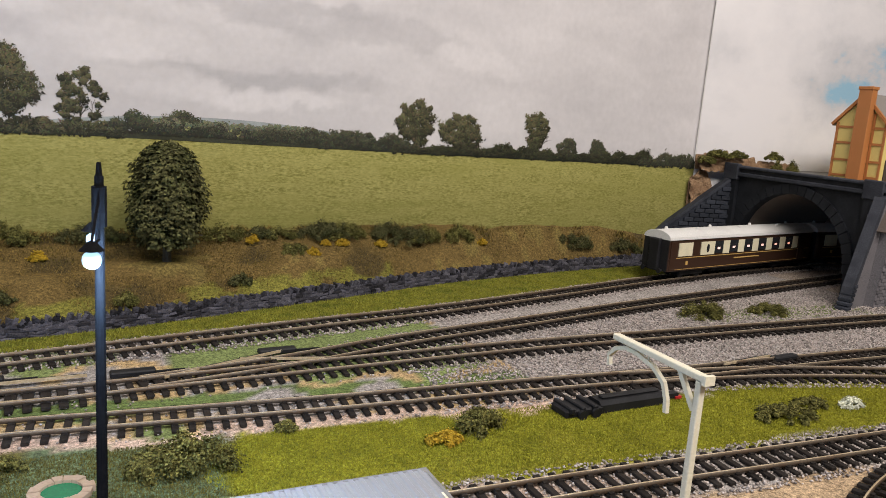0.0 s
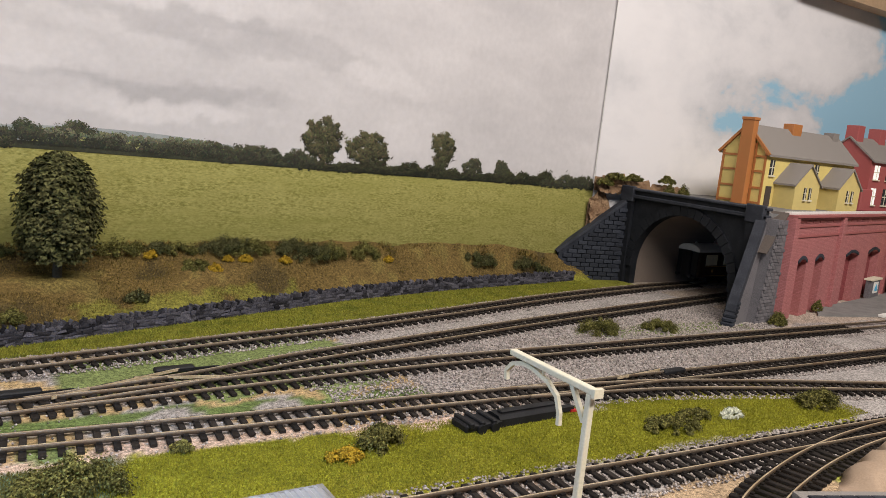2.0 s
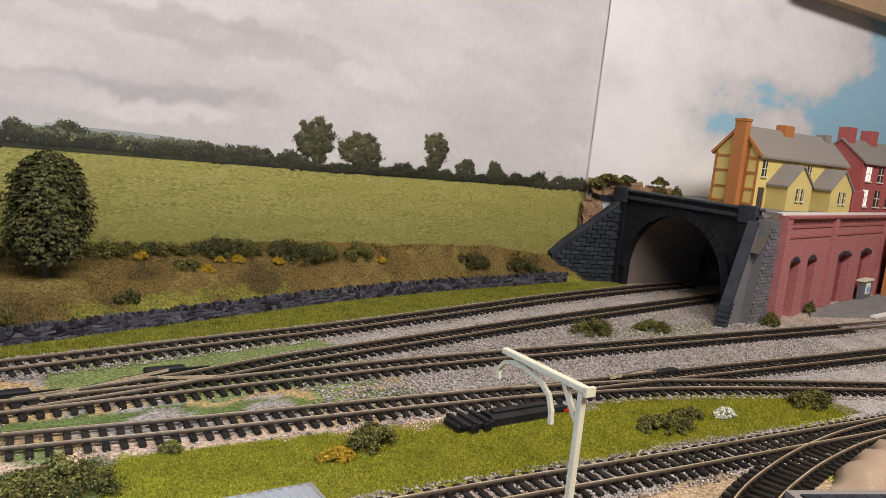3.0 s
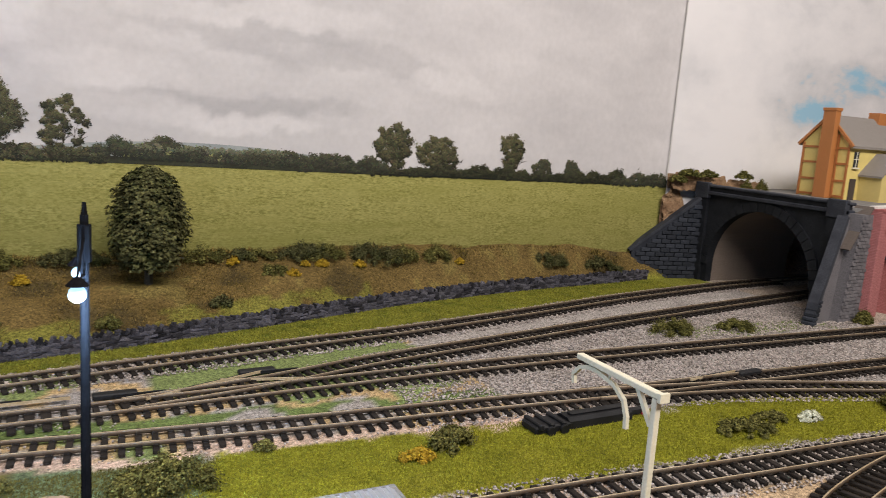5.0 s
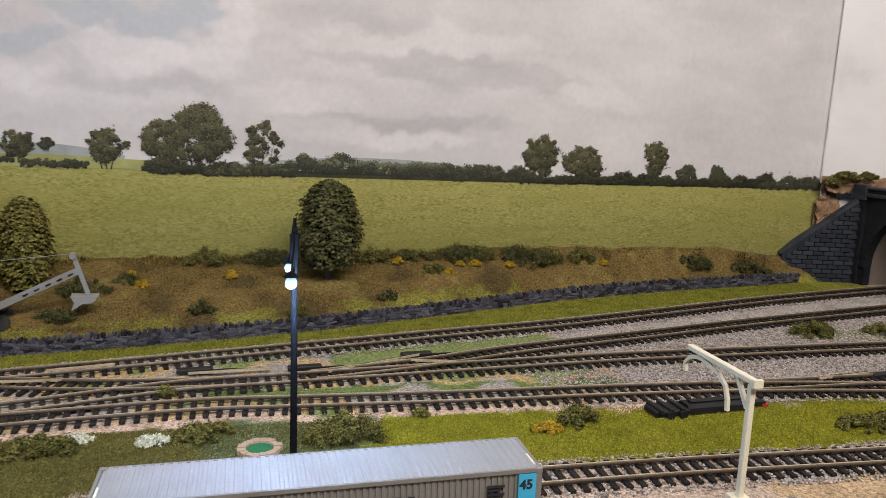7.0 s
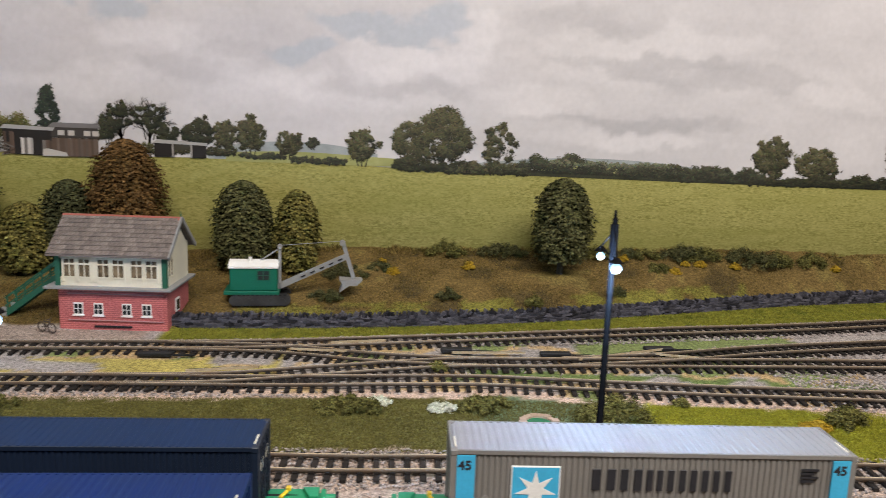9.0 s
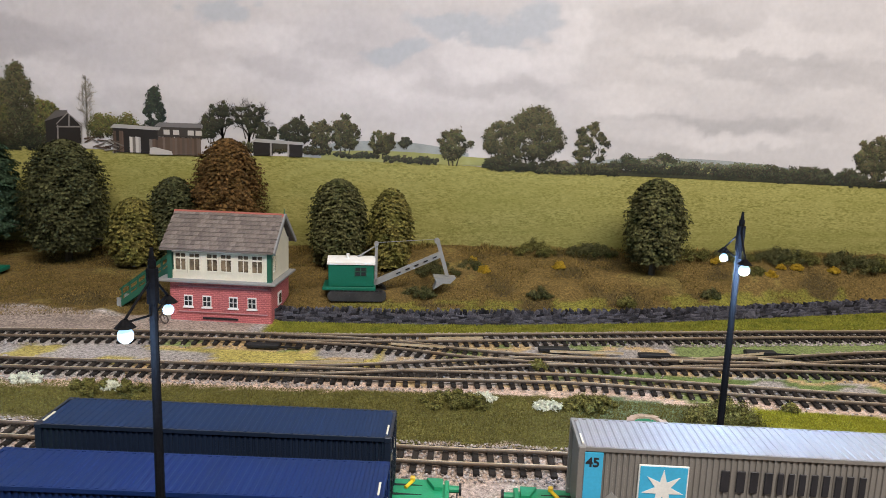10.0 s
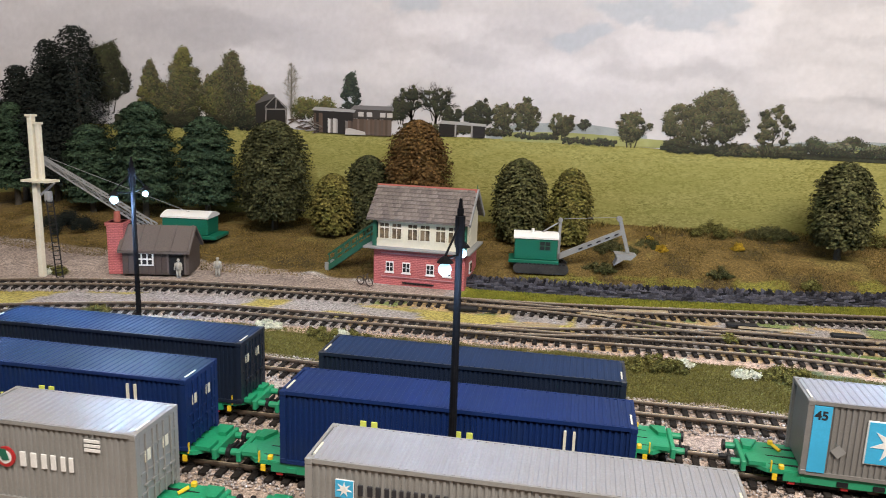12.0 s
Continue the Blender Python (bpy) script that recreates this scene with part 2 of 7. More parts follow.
M = {
    "rail": mat("rail_steel", (0.13, 0.10, 0.07), (0.08, 0.06, 0.045), 0.5, metal=0.2, c3=(0.10, 0.065, 0.04), bump=0.05),
    "sleeper": mat("sleeper_dark", (0.014, 0.012, 0.011), (0.032, 0.025, 0.020), 0.75, island=0.3, spec=0.15),
    "blackpl": mat("black_plastic", (0.009, 0.009, 0.010), (0.018, 0.018, 0.02), 0.55, bump=0.05, spec=0.25),
    "trackgrey": mat("crawler_dark_grey", (0.035, 0.034, 0.033), (0.06, 0.058, 0.055), 0.6, spec=0.2),
    "polepaint": mat("lamp_post_black", (0.005, 0.005, 0.006), (0.009, 0.009, 0.01), 0.8, bump=0.05, spec=0.06),
    "railtop": mat("rail_head", (0.70, 0.575, 0.39), (0.50, 0.395, 0.25), 0.32, metal=0.3, c3=(0.44, 0.33, 0.19), bump=0.03),
    "stone": mat("dark_stone", (0.038, 0.037, 0.048), (0.095, 0.09, 0.10), 0.8, island=0.8, c3=(0.02, 0.02, 0.028), bump=0.4, spec=0.15),
    "slate": mat("blue_black_brick", (0.020, 0.023, 0.030), (0.038, 0.042, 0.053), 0.7, island=0.3, bump=0.3, spec=0.15),
    "portal": mat("portal_black", (0.013, 0.0145, 0.018), (0.024, 0.026, 0.031), 0.65, bump=0.3, spec=0.15),
    "coping": mat("coping_grey", (0.03, 0.033, 0.042), (0.055, 0.058, 0.07), 0.7, bump=0.3, spec=0.15),
    "redwall": brick_mat("red_brickwork", (0.50, 0.20, 0.195), (0.42, 0.155, 0.155), (0.62, 0.55, 0.55)),
    "redband": mat("red_brick_band", (0.36, 0.11, 0.105), (0.28, 0.085, 0.08), 0.7, fine=1500),
    # niche brickwork: the wall's red darkened, recess shade put into the colour
    "redrec_shade": brick_mat("red_recess_shaded", (0.33, 0.085, 0.09), (0.25, 0.06, 0.065), (0.6, 0.5, 0.5)),
    "greybrick": mat("grey_brick", (0.16, 0.15, 0.16), (0.09, 0.085, 0.09), 0.8, island=0.25),
    "lining": mat("tunnel_lining", (0.26, 0.21, 0.175), (0.18, 0.145, 0.12), 0.85, spec=0.15),
    "yellow": mat("buff_card", (0.72, 0.58, 0.20), (0.66, 0.52, 0.17), 0.75, fine=700, coarse=50),
    "yellowd": mat("buff_card_panel", (0.66, 0.53, 0.2), (0.60, 0.47, 0.17), 0.75),
    "timber": mat("orange_timber", (0.46, 0.18, 0.05), (0.38, 0.14, 0.04), 0.65),
    "roofgrey": mat("grey_slates", (0.25, 0.225, 0.205), (0.18, 0.16, 0.145), 0.75, island=0.12, bump=0.3),
    "redhouse": mat("red_house_card", (0.40, 0.10, 0.095), (0.33, 0.075, 0.075), 0.65),
    "white": mat("white_paint", (0.80, 0.79, 0.75), (0.72, 0.71, 0.67), 0.55, bump=0.05),
    "cream": mat("cream_paint", (0.76, 0.70, 0.50), (0.70, 0.64, 0.45), 0.5, bump=0.05),
    "creamw": mat("cream_white", (0.74, 0.69, 0.54), (0.66, 0.61, 0.46), 0.5, bump=0.05),
    "umber": mat("umber_paint", (0.05, 0.024, 0.014), (0.035, 0.017, 0.01), 0.35, bump=0.03),
    "roofwhite": mat("coach_roof", (0.74, 0.73, 0.70), (0.62, 0.61, 0.58), 0.5, bump=0.05),
    "gold": mat("gold_line", (0.62, 0.40, 0.12), (0.5, 0.32, 0.1), 0.4),
    "sbglass": mat("signal_box_glazing", (0.12, 0.095, 0.06), (0.045, 0.035, 0.025), 0.12, fine=320, coarse=110, bump=0, c3=(0.24, 0.18, 0.11)),
    "glass": mat("dark_glazing", (0.02, 0.022, 0.025), (0.03, 0.032, 0.035), 0.08, bump=0),
    "sbbrick": brick_mat("signal_box_brick", (0.44, 0.125, 0.12), (0.35, 0.09, 0.09), (1.6, 1.9, 1.8)),
    "mortar": mat("mortar_pink", (0.45, 0.24, 0.23), (0.4, 0.2, 0.2), 0.85),
    "sbroof": mat("brown_slate", (0.21, 0.175, 0.155), (0.13, 0.108, 0.095), 0.8, island=0.25, bump=0.3, spec=0.2),
    "ridge": mat("terracotta_ridge", (0.36, 0.10, 0.07), (0.28, 0.08, 0.06), 0.75),
    "green": mat("wagon_green", (0.012, 0.27, 0.12), (0.009, 0.22, 0.095), 0.5, bump=0.06, c3=(0.02, 0.23, 0.11)),
    "cabgreen": mat("digger_green", (0.004, 0.13, 0.075), (0.003, 0.10, 0.06), 0.45, bump=0.06),
    "stair": mat("stair_green", (0.012, 0.10, 0.055), (0.01, 0.08, 0.045), 0.55),
    "grey": mat("grey_plastic", (0.27, 0.27, 0.265), (0.22, 0.22, 0.215), 0.55, bump=0.08),
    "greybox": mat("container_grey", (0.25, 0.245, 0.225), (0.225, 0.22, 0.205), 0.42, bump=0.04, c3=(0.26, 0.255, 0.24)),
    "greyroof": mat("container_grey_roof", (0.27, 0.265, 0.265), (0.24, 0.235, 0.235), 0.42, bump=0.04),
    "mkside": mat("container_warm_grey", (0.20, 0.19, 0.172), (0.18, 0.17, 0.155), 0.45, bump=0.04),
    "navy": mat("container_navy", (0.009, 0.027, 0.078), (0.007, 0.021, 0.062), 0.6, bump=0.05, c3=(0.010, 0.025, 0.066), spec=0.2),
    "indigo": mat("container_blue", (0.006, 0.022, 0.095), (0.005, 0.018, 0.08), 0.58, bump=0.05, c3=(0.008, 0.022, 0.08), spec=0.2),
    # walls of the navy containers: the roof's navy with side shade darkened in
    "ink": mat("navy_shaded_side", (0.008, 0.014, 0.028), (0.006, 0.011, 0.022), 0.45, bump=0.05),
    "cyan": mat("cyan_panel", (0.05, 0.42, 0.68), (0.045, 0.38, 0.62), 0.4, bump=0.02),
    "inkblack": mat("print_black", (0.015, 0.016, 0.02), (0.02, 0.02, 0.025), 0.5, bump=0),
    "yellowp": mat("yellow_paint", (0.80, 0.52, 0.02), (0.72, 0.46, 0.02), 0.45, bump=0.03),
    "redp": mat("red_paint", (0.45, 0.02, 0.02), (0.36, 0.015, 0.02), 0.5),
    "lime": mat("lime_letter", (0.66, 0.70, 0.12), (0.6, 0.64, 0.1), 0.5, bump=0),
    "orange": mat("orange_paint", (0.75, 0.22, 0.03), (0.65, 0.18, 0.03), 0.5),
    "hut": mat("hut_brown", (0.075, 0.055, 0.045), (0.05, 0.037, 0.03), 0.75, island=0.15),
    "hutroof": mat("hut_roof_felt", (0.12, 0.095, 0.08), (0.085, 0.068, 0.058), 0.8),
    "bark": mat("bark", (0.10, 0.085, 0.06), (0.06, 0.05, 0.04), 0.85, bump=0.5),
    "leaf_dark": mat("leaf_dark", (0.048, 0.052, 0.020), (0.085, 0.084, 0.036), 0.8, island=0.7, c3=(0.032, 0.036, 0.014), spec=0.15),
    "leaf_olive": mat("leaf_olive", (0.066, 0.066, 0.024), (0.115, 0.11, 0.045), 0.8, island=0.7, c3=(0.045, 0.052, 0.016), spec=0.15),
    "leaf_fir": mat("leaf_fir", (0.03, 0.055, 0.03), (0.055, 0.085, 0.045), 0.8, island=0.6, c3=(0.02, 0.038, 0.022), spec=0.15),
    "leaf_rust": mat("leaf_rust", (0.105, 0.056, 0.018), (0.15, 0.085, 0.03), 0.8, island=0.6, c3=(0.09, 0.055, 0.015), spec=0.15),
    "leaf_gold": mat("leaf_gold", (0.12, 0.105, 0.026), (0.19, 0.16, 0.045), 0.8, island=0.6, c3=(0.09, 0.09, 0.02), spec=0.15),
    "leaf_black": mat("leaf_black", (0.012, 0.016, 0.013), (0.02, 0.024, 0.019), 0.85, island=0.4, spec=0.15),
    "bush": mat("bush_green", (0.105, 0.10, 0.026), (0.18, 0.165, 0.05), 0.85, island=0.7, c3=(0.075, 0.075, 0.02), spec=0.15),
    "gorse": mat("gorse_yellow", (0.46, 0.29, 0.025), (0.30, 0.21, 0.02), 0.8, island=0.3, spec=0.15),
    "blossom": mat("white_blossom", (0.75, 0.75, 0.62), (0.6, 0.62, 0.48), 0.8, island=0.25, spec=0.15),
    "gravel": mat("gravel", (0.40, 0.35, 0.32), (0.25, 0.215, 0.195), 0.85, island=0.6, c3=(0.37, 0.325, 0.305), spec=0.15),
    "blade_lime": mat("grass_bright", (0.215, 0.212, 0.015), (0.285, 0.27, 0.032), 0.85, island=0.4, c3=(0.175, 0.175, 0.016), spec=0.15),
    "blade_verge": mat("grass_verge", (0.19, 0.19, 0.022), (0.26, 0.25, 0.04), 0.85, island=0.5, c3=(0.12, 0.14, 0.02), spec=0.15),
    "blade_olive": mat("grass_olive", (0.105, 0.095, 0.022), (0.15, 0.135, 0.036), 0.8, island=0.4, spec=0.15),
    "scrub": mat("bank_scrub", (0.125, 0.088, 0.024), (0.21, 0.145, 0.046), 0.9, island=0.8, c3=(0.085, 0.07, 0.016), spec=0.15),
    "cover": cover_mat("ground_cover", 1300, 0.0006),
    "sky": sky_mat("printed_sky", (0.53, 0.515, 0.53), (0.69, 0.67, 0.68), (0.39, 0.385, 0.40), 5.0, 1.7),
    "sky2": sky_mat("printed_blue_sky", (0.70, 0.685, 0.695), (0.76, 0.74, 0.745), (0.58, 0.575, 0.59), 4.2, 8.2, blue=(0.30, 0.50, 0.64), low=0.42),
    "field": field_mat("printed_field"),
    "print": print_mat("printed_inks"),
    "ink_meadow": mat("printed_far_meadow", (0.30, 0.31, 0.11), (0.36, 0.36, 0.15), 0.6, fine=120, bump=0, spec=0.25),
    "ink_hedge": mat("printed_hedge_shade", (0.030, 0.033, 0.020), (0.05, 0.052, 0.03), 0.6, fine=500, bump=0, spec=0.25),
    "ink_hill": mat("printed_far_hill", (0.30, 0.33, 0.33), (0.36, 0.38, 0.37), 0.6, bump=0, spec=0.25),
    "plaster": mat("room_plaster", (0.34, 0.32, 0.30), (0.30, 0.285, 0.265), 0.85, bump=0.1),
    "ply": mat("plywood", (0.42, 0.29, 0.18), (0.36, 0.24, 0.14), 0.6, fine=200),
    "crag": mat("crag_brown", (0.20, 0.12, 0.07), (0.33, 0.22, 0.13), 0.9, fine=500, bump=0.9, depth=0.002, spec=0.1),
    "tarmac": mat("yard_grey", (0.17, 0.165, 0.16), (0.22, 0.21, 0.2), 0.85),
    "earth": mat("bare_earth", (0.40, 0.29, 0.2), (0.33, 0.235, 0.16), 0.85),
    "water": mat("pond_green", (0.01, 0.16, 0.06), (0.01, 0.12, 0.05), 0.2),
    "figure": mat("unpainted_figure", (0.42, 0.40, 0.34), (0.32, 0.3, 0.26), 0.7),
    "carpet": mat("room_floor", (0.16, 0.14, 0.13), (0.12, 0.11, 0.1), 0.9),
}


def glow_mat(name, colour, strength):
    m = bpy.data.materials.new(name)
    m.use_nodes = True
    b = m.node_tree.nodes["Principled BSDF"]
    b.inputs["Emission Color"].default_value = (*colour, 1)
    b.inputs["Emission Strength"].default_value = strength
    b.inputs["Base Color"].default_value = (0.8, 0.85, 0.9, 1)
    return m


M["led"] = glow_mat("lantern_glow", (0.40, 0.70, 1.0), 1.5)
M["lamp_red"] = glow_mat("table_lamp_glow", (1.0, 0.30, 0.15), 0.8)
M["window_lit"] = glow_mat("lit_window", (1.0, 0.93, 0.8), 0.45)


# ---- mesh helpers (decimetres) ----
def part(name, bm, material, parent=None, label="", smooth=False):
    me = bpy.data.meshes.new(name)
    bm.transform(Matrix.Scale(S, 4))
    bmesh.ops.recalc_face_normals(bm, faces=bm.faces)
    bm.to_mesh(me)
    bm.free()
    me.materials.append(M[material])
    if smooth:
        me.shade_smooth()
    ob = new(name, me)
    ob.parent = parent
    if label:
        ob["label"] = label
    return ob


def at(x, y, z=0.0, rx=0, ry=0, rz=0):
    return pose(x * S, y * S, z * S, rx, ry, rz)


def thing(name, label, category, m=None, group=""):
    ob = new(name)
    ob.empty_display_size = 0.01
    ob.matrix_basis = m if m is not None else Matrix()
    return tagged(ob, label, category, group)


def box(x0, x1, y0, y1, z0, z1, bm=None, bevel=0.0):
    bm = bm or bmesh.new()
    vs = [bm.verts.new((x, y, z)) for x in (x0, x1) for y in (y0, y1) for z in (z0, z1)]
    for f in ((0, 1, 3, 2), (4, 6, 7, 5), (0, 4, 5, 1), (2, 3, 7, 6), (0, 2, 6, 4), (1, 5, 7, 3)):
        bm.faces.new([vs[i] for i in f])
    if bevel:
        es = list({e for v in vs for e in v.link_edges})
        bmesh.ops.bevel(bm, geom=es, offset=bevel, segments=1, affect="EDGES")
    return bm


def rod(p, q, r, r2=None, seg=8, bm=None):
    bm = bm or bmesh.new()
    p, q = Vector(p), Vector(q)
    m = Matrix.Translation((p + q) / 2) @ (q - p).to_track_quat("Z", "Y").to_matrix().to_4x4()
    bmesh.ops.create_cone(bm, cap_ends=True, segments=seg, radius1=r, radius2=r if r2 is None else r2, depth=(q - p).length, matrix=m)
    return bm


def beam(p, q, w, h, bm=None):
    bm = bm or bmesh.new()
    p, q = Vector(p), Vector(q)
    m = Matrix.Translation((p + q) / 2) @ (q - p).to_track_quat("Z", "Y").to_matrix().to_4x4() @ Matrix.Diagonal((w, h, (q - p).length, 1))
    bmesh.ops.create_cube(bm, size=1, matrix=m)
    return bm


def prism(points, axis, lo, hi, bm=None):
    """A flat outline, pushed from lo to hi along x, y or z."""
    bm = bm or bmesh.new()

    def put(a, b, c):
        return {"x": (c, a, b), "y": (a, c, b), "z": (a, b, c)}[axis]
    lower = [bm.verts.new(put(a, b, lo)) for a, b in points]
    upper = [bm.verts.new(put(a, b, hi)) for a, b in points]
    bm.faces.new(lower)
    bm.faces.new(upper[::-1])
    k = len(points)
    for i in range(k):
        bm.faces.new([lower[i], lower[(i + 1) % k], upper[(i + 1) % k], upper[i]])
    return bm


def lettering(text, size, material, parent, m, name="lettering", bold=0.0, stretch=1.0):
    cu = bpy.data.curves.new(name, "FONT")
    cu.body, cu.size, cu.extrude, cu.offset = text, size * S, 0.00008, bold * S
    tmp = bpy.data.objects.new("tmp_text", cu)
    scene.collection.objects.link(tmp)
    me = bpy.data.meshes.new_from_object(tmp.evaluated_get(bpy.context.evaluated_depsgraph_get()))
    bpy.data.objects.remove(tmp)
    me.materials.clear()
    me.materials.append(M[material])
    me.transform(Matrix.Diagonal((stretch, 1, 1, 1)))
    ob = new(name, me)
    ob.parent = parent
    ob.matrix_basis = m
    return ob


def raw_mesh(name, verts, faces, material, parent=None):
    """A mesh from numpy arrays: verts (n, 3) in decimetres and faces (m, k)."""
    me = bpy.data.meshes.new(name)
    k = faces.shape[1]
    me.vertices.add(len(verts))
    me.vertices.foreach_set("co", (verts * S).astype(np.float32).ravel())
    me.loops.add(faces.size)
    me.loops.foreach_set("vertex_index", faces.astype(np.int32).ravel())
    me.polygons.add(len(faces))
    me.polygons.foreach_set("loop_start", np.arange(0, faces.size, k, dtype=np.int32))
    me.polygons.foreach_set("loop_total", np.full(len(faces), k, dtype=np.int32))
    me.update(calc_edges=True)
    me.materials.append(M[material])
    ob = new(name, me)
    ob.parent = parent
    return ob


def scatter(name, pts, proto, faces, size, rng, material, parent=None, normals=None, flat=False, upright=False):
    """Copies of a small shape at many points, turned at random (or kept flat, upright, or along normals), joined."""
    n = len(pts)
    size = np.broadcast_to(np.asarray(size, float), (n,))
    if upright or flat:
        a = rng.uniform(0, 2 * np.pi, n)
        lean = rng.normal(0, 0.35, (n, 2))
        z = np.stack([lean[:, 0], lean[:, 1], np.ones(n)], 1)
        x = np.stack([np.cos(a), np.sin(a), np.zeros(n)], 1)
    elif normals is not None:
        z = normals + rng.normal(0, 0.35, (n, 3))
        x = rng.normal(0, 1, (n, 3))
    else:
        z, x = rng.normal(0, 1, (n, 3)), rng.normal(0, 1, (n, 3))
    z /= np.linalg.norm(z, axis=1)[:, None]
    x -= (x * z).sum(1)[:, None] * z
    x /= np.linalg.norm(x, axis=1)[:, None] + 1e-9
    y = np.cross(z, x)
    p = proto[None] * size[:, None, None]
    v = pts[:, None] + p[..., :1] * x[:, None] + p[..., 1:2] * y[:, None] + p[..., 2:] * z[:, None]
    f = (faces[None] + (np.arange(n) * len(proto))[:, None, None]).reshape(-1, faces.shape[1])
    return raw_mesh(name, v.reshape(-1, 3), f, material, parent)


LEAF = np.array([(-0.5, -0.35, 0), (0.5, -0.35, 0), (0.0, 0.75, 0.12), (0.0, 0.1, -0.25)])
LEAF_F = np.array([(0, 1, 2), (0, 3, 2), (3, 1, 2)])
STONE = np.array([(0.5, 0, 0), (-0.5, 0.1, 0), (0.05, 0.5, 0.05), (0, -0.5, 0), (0.1, 0, 0.42), (0, 0, -0.4)])
STONE_F = np.array([(0, 2, 4), (2, 1, 4), (1, 3, 4), (3, 0, 4), (2, 0, 5), (1, 2, 5), (3, 1, 5), (0, 3, 5)])
BLADE = np.array([(-0.2, 0, -0.1), (0.2, 0, -0.1), (0.05, 0.3, 1.0)])
BLADE_F = np.array([(0, 1, 2)])


# ---- plan ----
def bd_y(x):
    return 7.1 + 0.085 * min(max(x, 0.0), 7.55)


def curve_pts(pts, step):
    """Even steps along a smooth line through plan points: places and headings."""
    p = np.array(pts, float)
    p = np.vstack([2 * p[0] - p[1], p, 2 * p[-1] - p[-2]])
    out = []
    for i in range(1, len(p) - 2):
        for u in np.linspace(0, 1, 40, endpoint=False):
            a, b, c, d = p[i - 1:i + 3]
            out.append(0.5 * (2 * b + (c - a) * u + (2 * a - 5 * b + 4 * c - d) * u * u + (3 * b - a - 3 * c + d) * u ** 3))
    out.append(p[-2])
    out = np.array(out)
    s = np.concatenate([[0], np.cumsum(np.linalg.norm(np.diff(out, axis=0), axis=1))])
    at_s = np.arange(0, s[-1], step)
    q = np.stack([np.interp(at_s, s, out[:, k]) for k in range(out.shape[1])], 1)
    h = np.gradient(q, axis=0)
    return q, np.arctan2(h[:, 1], h[:, 0])


LINE_1 = [(-9.0, 2.3), (-8.0, 3.05), (-6.9, 3.75), (-5.9, 4.13), (-5.0, 4.34), (-4.2, 4.46), (-3.3, 4.57), (-2.3, 4.67), (-1.5, 4.80), (0.0, 5.11), (1.15, 5.35), (2.0, 5.53), (3.0, 5.72), (4.25, 6.03), (6.2, 6.54), (8.4, 6.95), (10.5, 7.1), (14, 7.1), (19, 7.1)]
LINE_3 = [(-9.0, 1.5), (-7.4, 2.5), (-6.2, 3.12), (-5.4, 3.47), (-4.7, 3.68), (-3.8, 3.76), (-3.0, 3.82), (-1.6, 3.90), (-0.27, 4.02), (0.46, 4.0), (1.6, 3.95), (2.6, 3.93), (3.9, 3.88), (5.1, 3.88), (8.1, 3.84), (13, 3.8)]
LINE_2 = [(-2.6, 4.62), (-1.7, 4.62), (-0.9, 4.48), (0.0, 4.44), (0.83, 4.50), (1.9, 4.58), (3.2, 4.66), (4.6, 4.68), (6.8, 4.69), (9.7, 4.69), (13, 4.7)]
LINE_2A = [(0.6, 4.50), (1.5, 4.70), (2.4, 4.97), (3.7, 5.26), (5.4, 5.64), (8.6, 6.25), (10.5, 6.5), (14, 6.7)]
CROSSOVER = [(-2.9, 3.83), (-2.0, 3.93), (-1.2, 4.16), (-0.4, 4.38), (0.2, 4.45)]
LINE_3B = [(3.6, 3.88), (4.8, 3.73), (5.95, 3.43), (6.85, 3.15), (9, 2.5)]
LINE_4 = [(-9, 2.3), (-6, 2.6), (-3.6, 2.66), (-1.2, 2.66), (-0.4, 2.69), (1.5, 2.72), (2.65, 2.71), (3.85, 2.66), (5.8, 2.59), (9, 2.45)]
LINE_4B = [(6.6, 2.56), (5.6, 2.53), (5.0, 2.46), (4.4, 2.33), (3.8, 2.13), (3.2, 1.80), (2.6, 1.4)]
SIDING_2 = [(-9, 1.66), (-4.13, 1.93), (-2.05, 2.02), (0.5, 2.06), (3, 2.1)]
SIDING_1 = [(-9, 1.1), (-4.09, 1.34), (-2, 1.45), (1, 1.55), (2.2, 1.57)]
SIDING_0 = [(-9, 0.5), (-3.55, 0.79), (-1.63, 0.87), (2, 1.0)]
WALL_LINE = [(-2.72, 5.23), (-1.44, 5.36), (-0.39, 5.55), (0.69, 5.80), (1.6, 6.10), (2.6, 6.44), (3.6, 6.78), (5.1, 7.12), (6.4, 7.32), (7.1, 7.45)]


def wall_y(x):
    w = np.array(WALL_LINE)
    return np.interp(x, w[:, 0], w[:, 1])


def ground_z(x, y):
    """Level railway land, with a bank that climbs from the dry stone wall to the backdrop."""
    foot = np.where(x < -2.7, 5.15 + 0.0 * x, wall_y(x) + 0.05)
    foot = np.where(x < -4.2, 5.1 - 0.25 * (-4.2 - x), foot)
    back = 7.1 + 0.085 * np.clip(x, 0, 7.3)
    u = np.clip((y - foot) / np.maximum(back - foot, 0.3), 0, 1)
    top = np.interp(x, [-9, -5.5, -3.5, -1.8, 0, 3, 7], [0.3, 0.22, 0.30, 0.42, 0.46, 0.5, 0.42])
    z = top * u ** 0.8
    return z


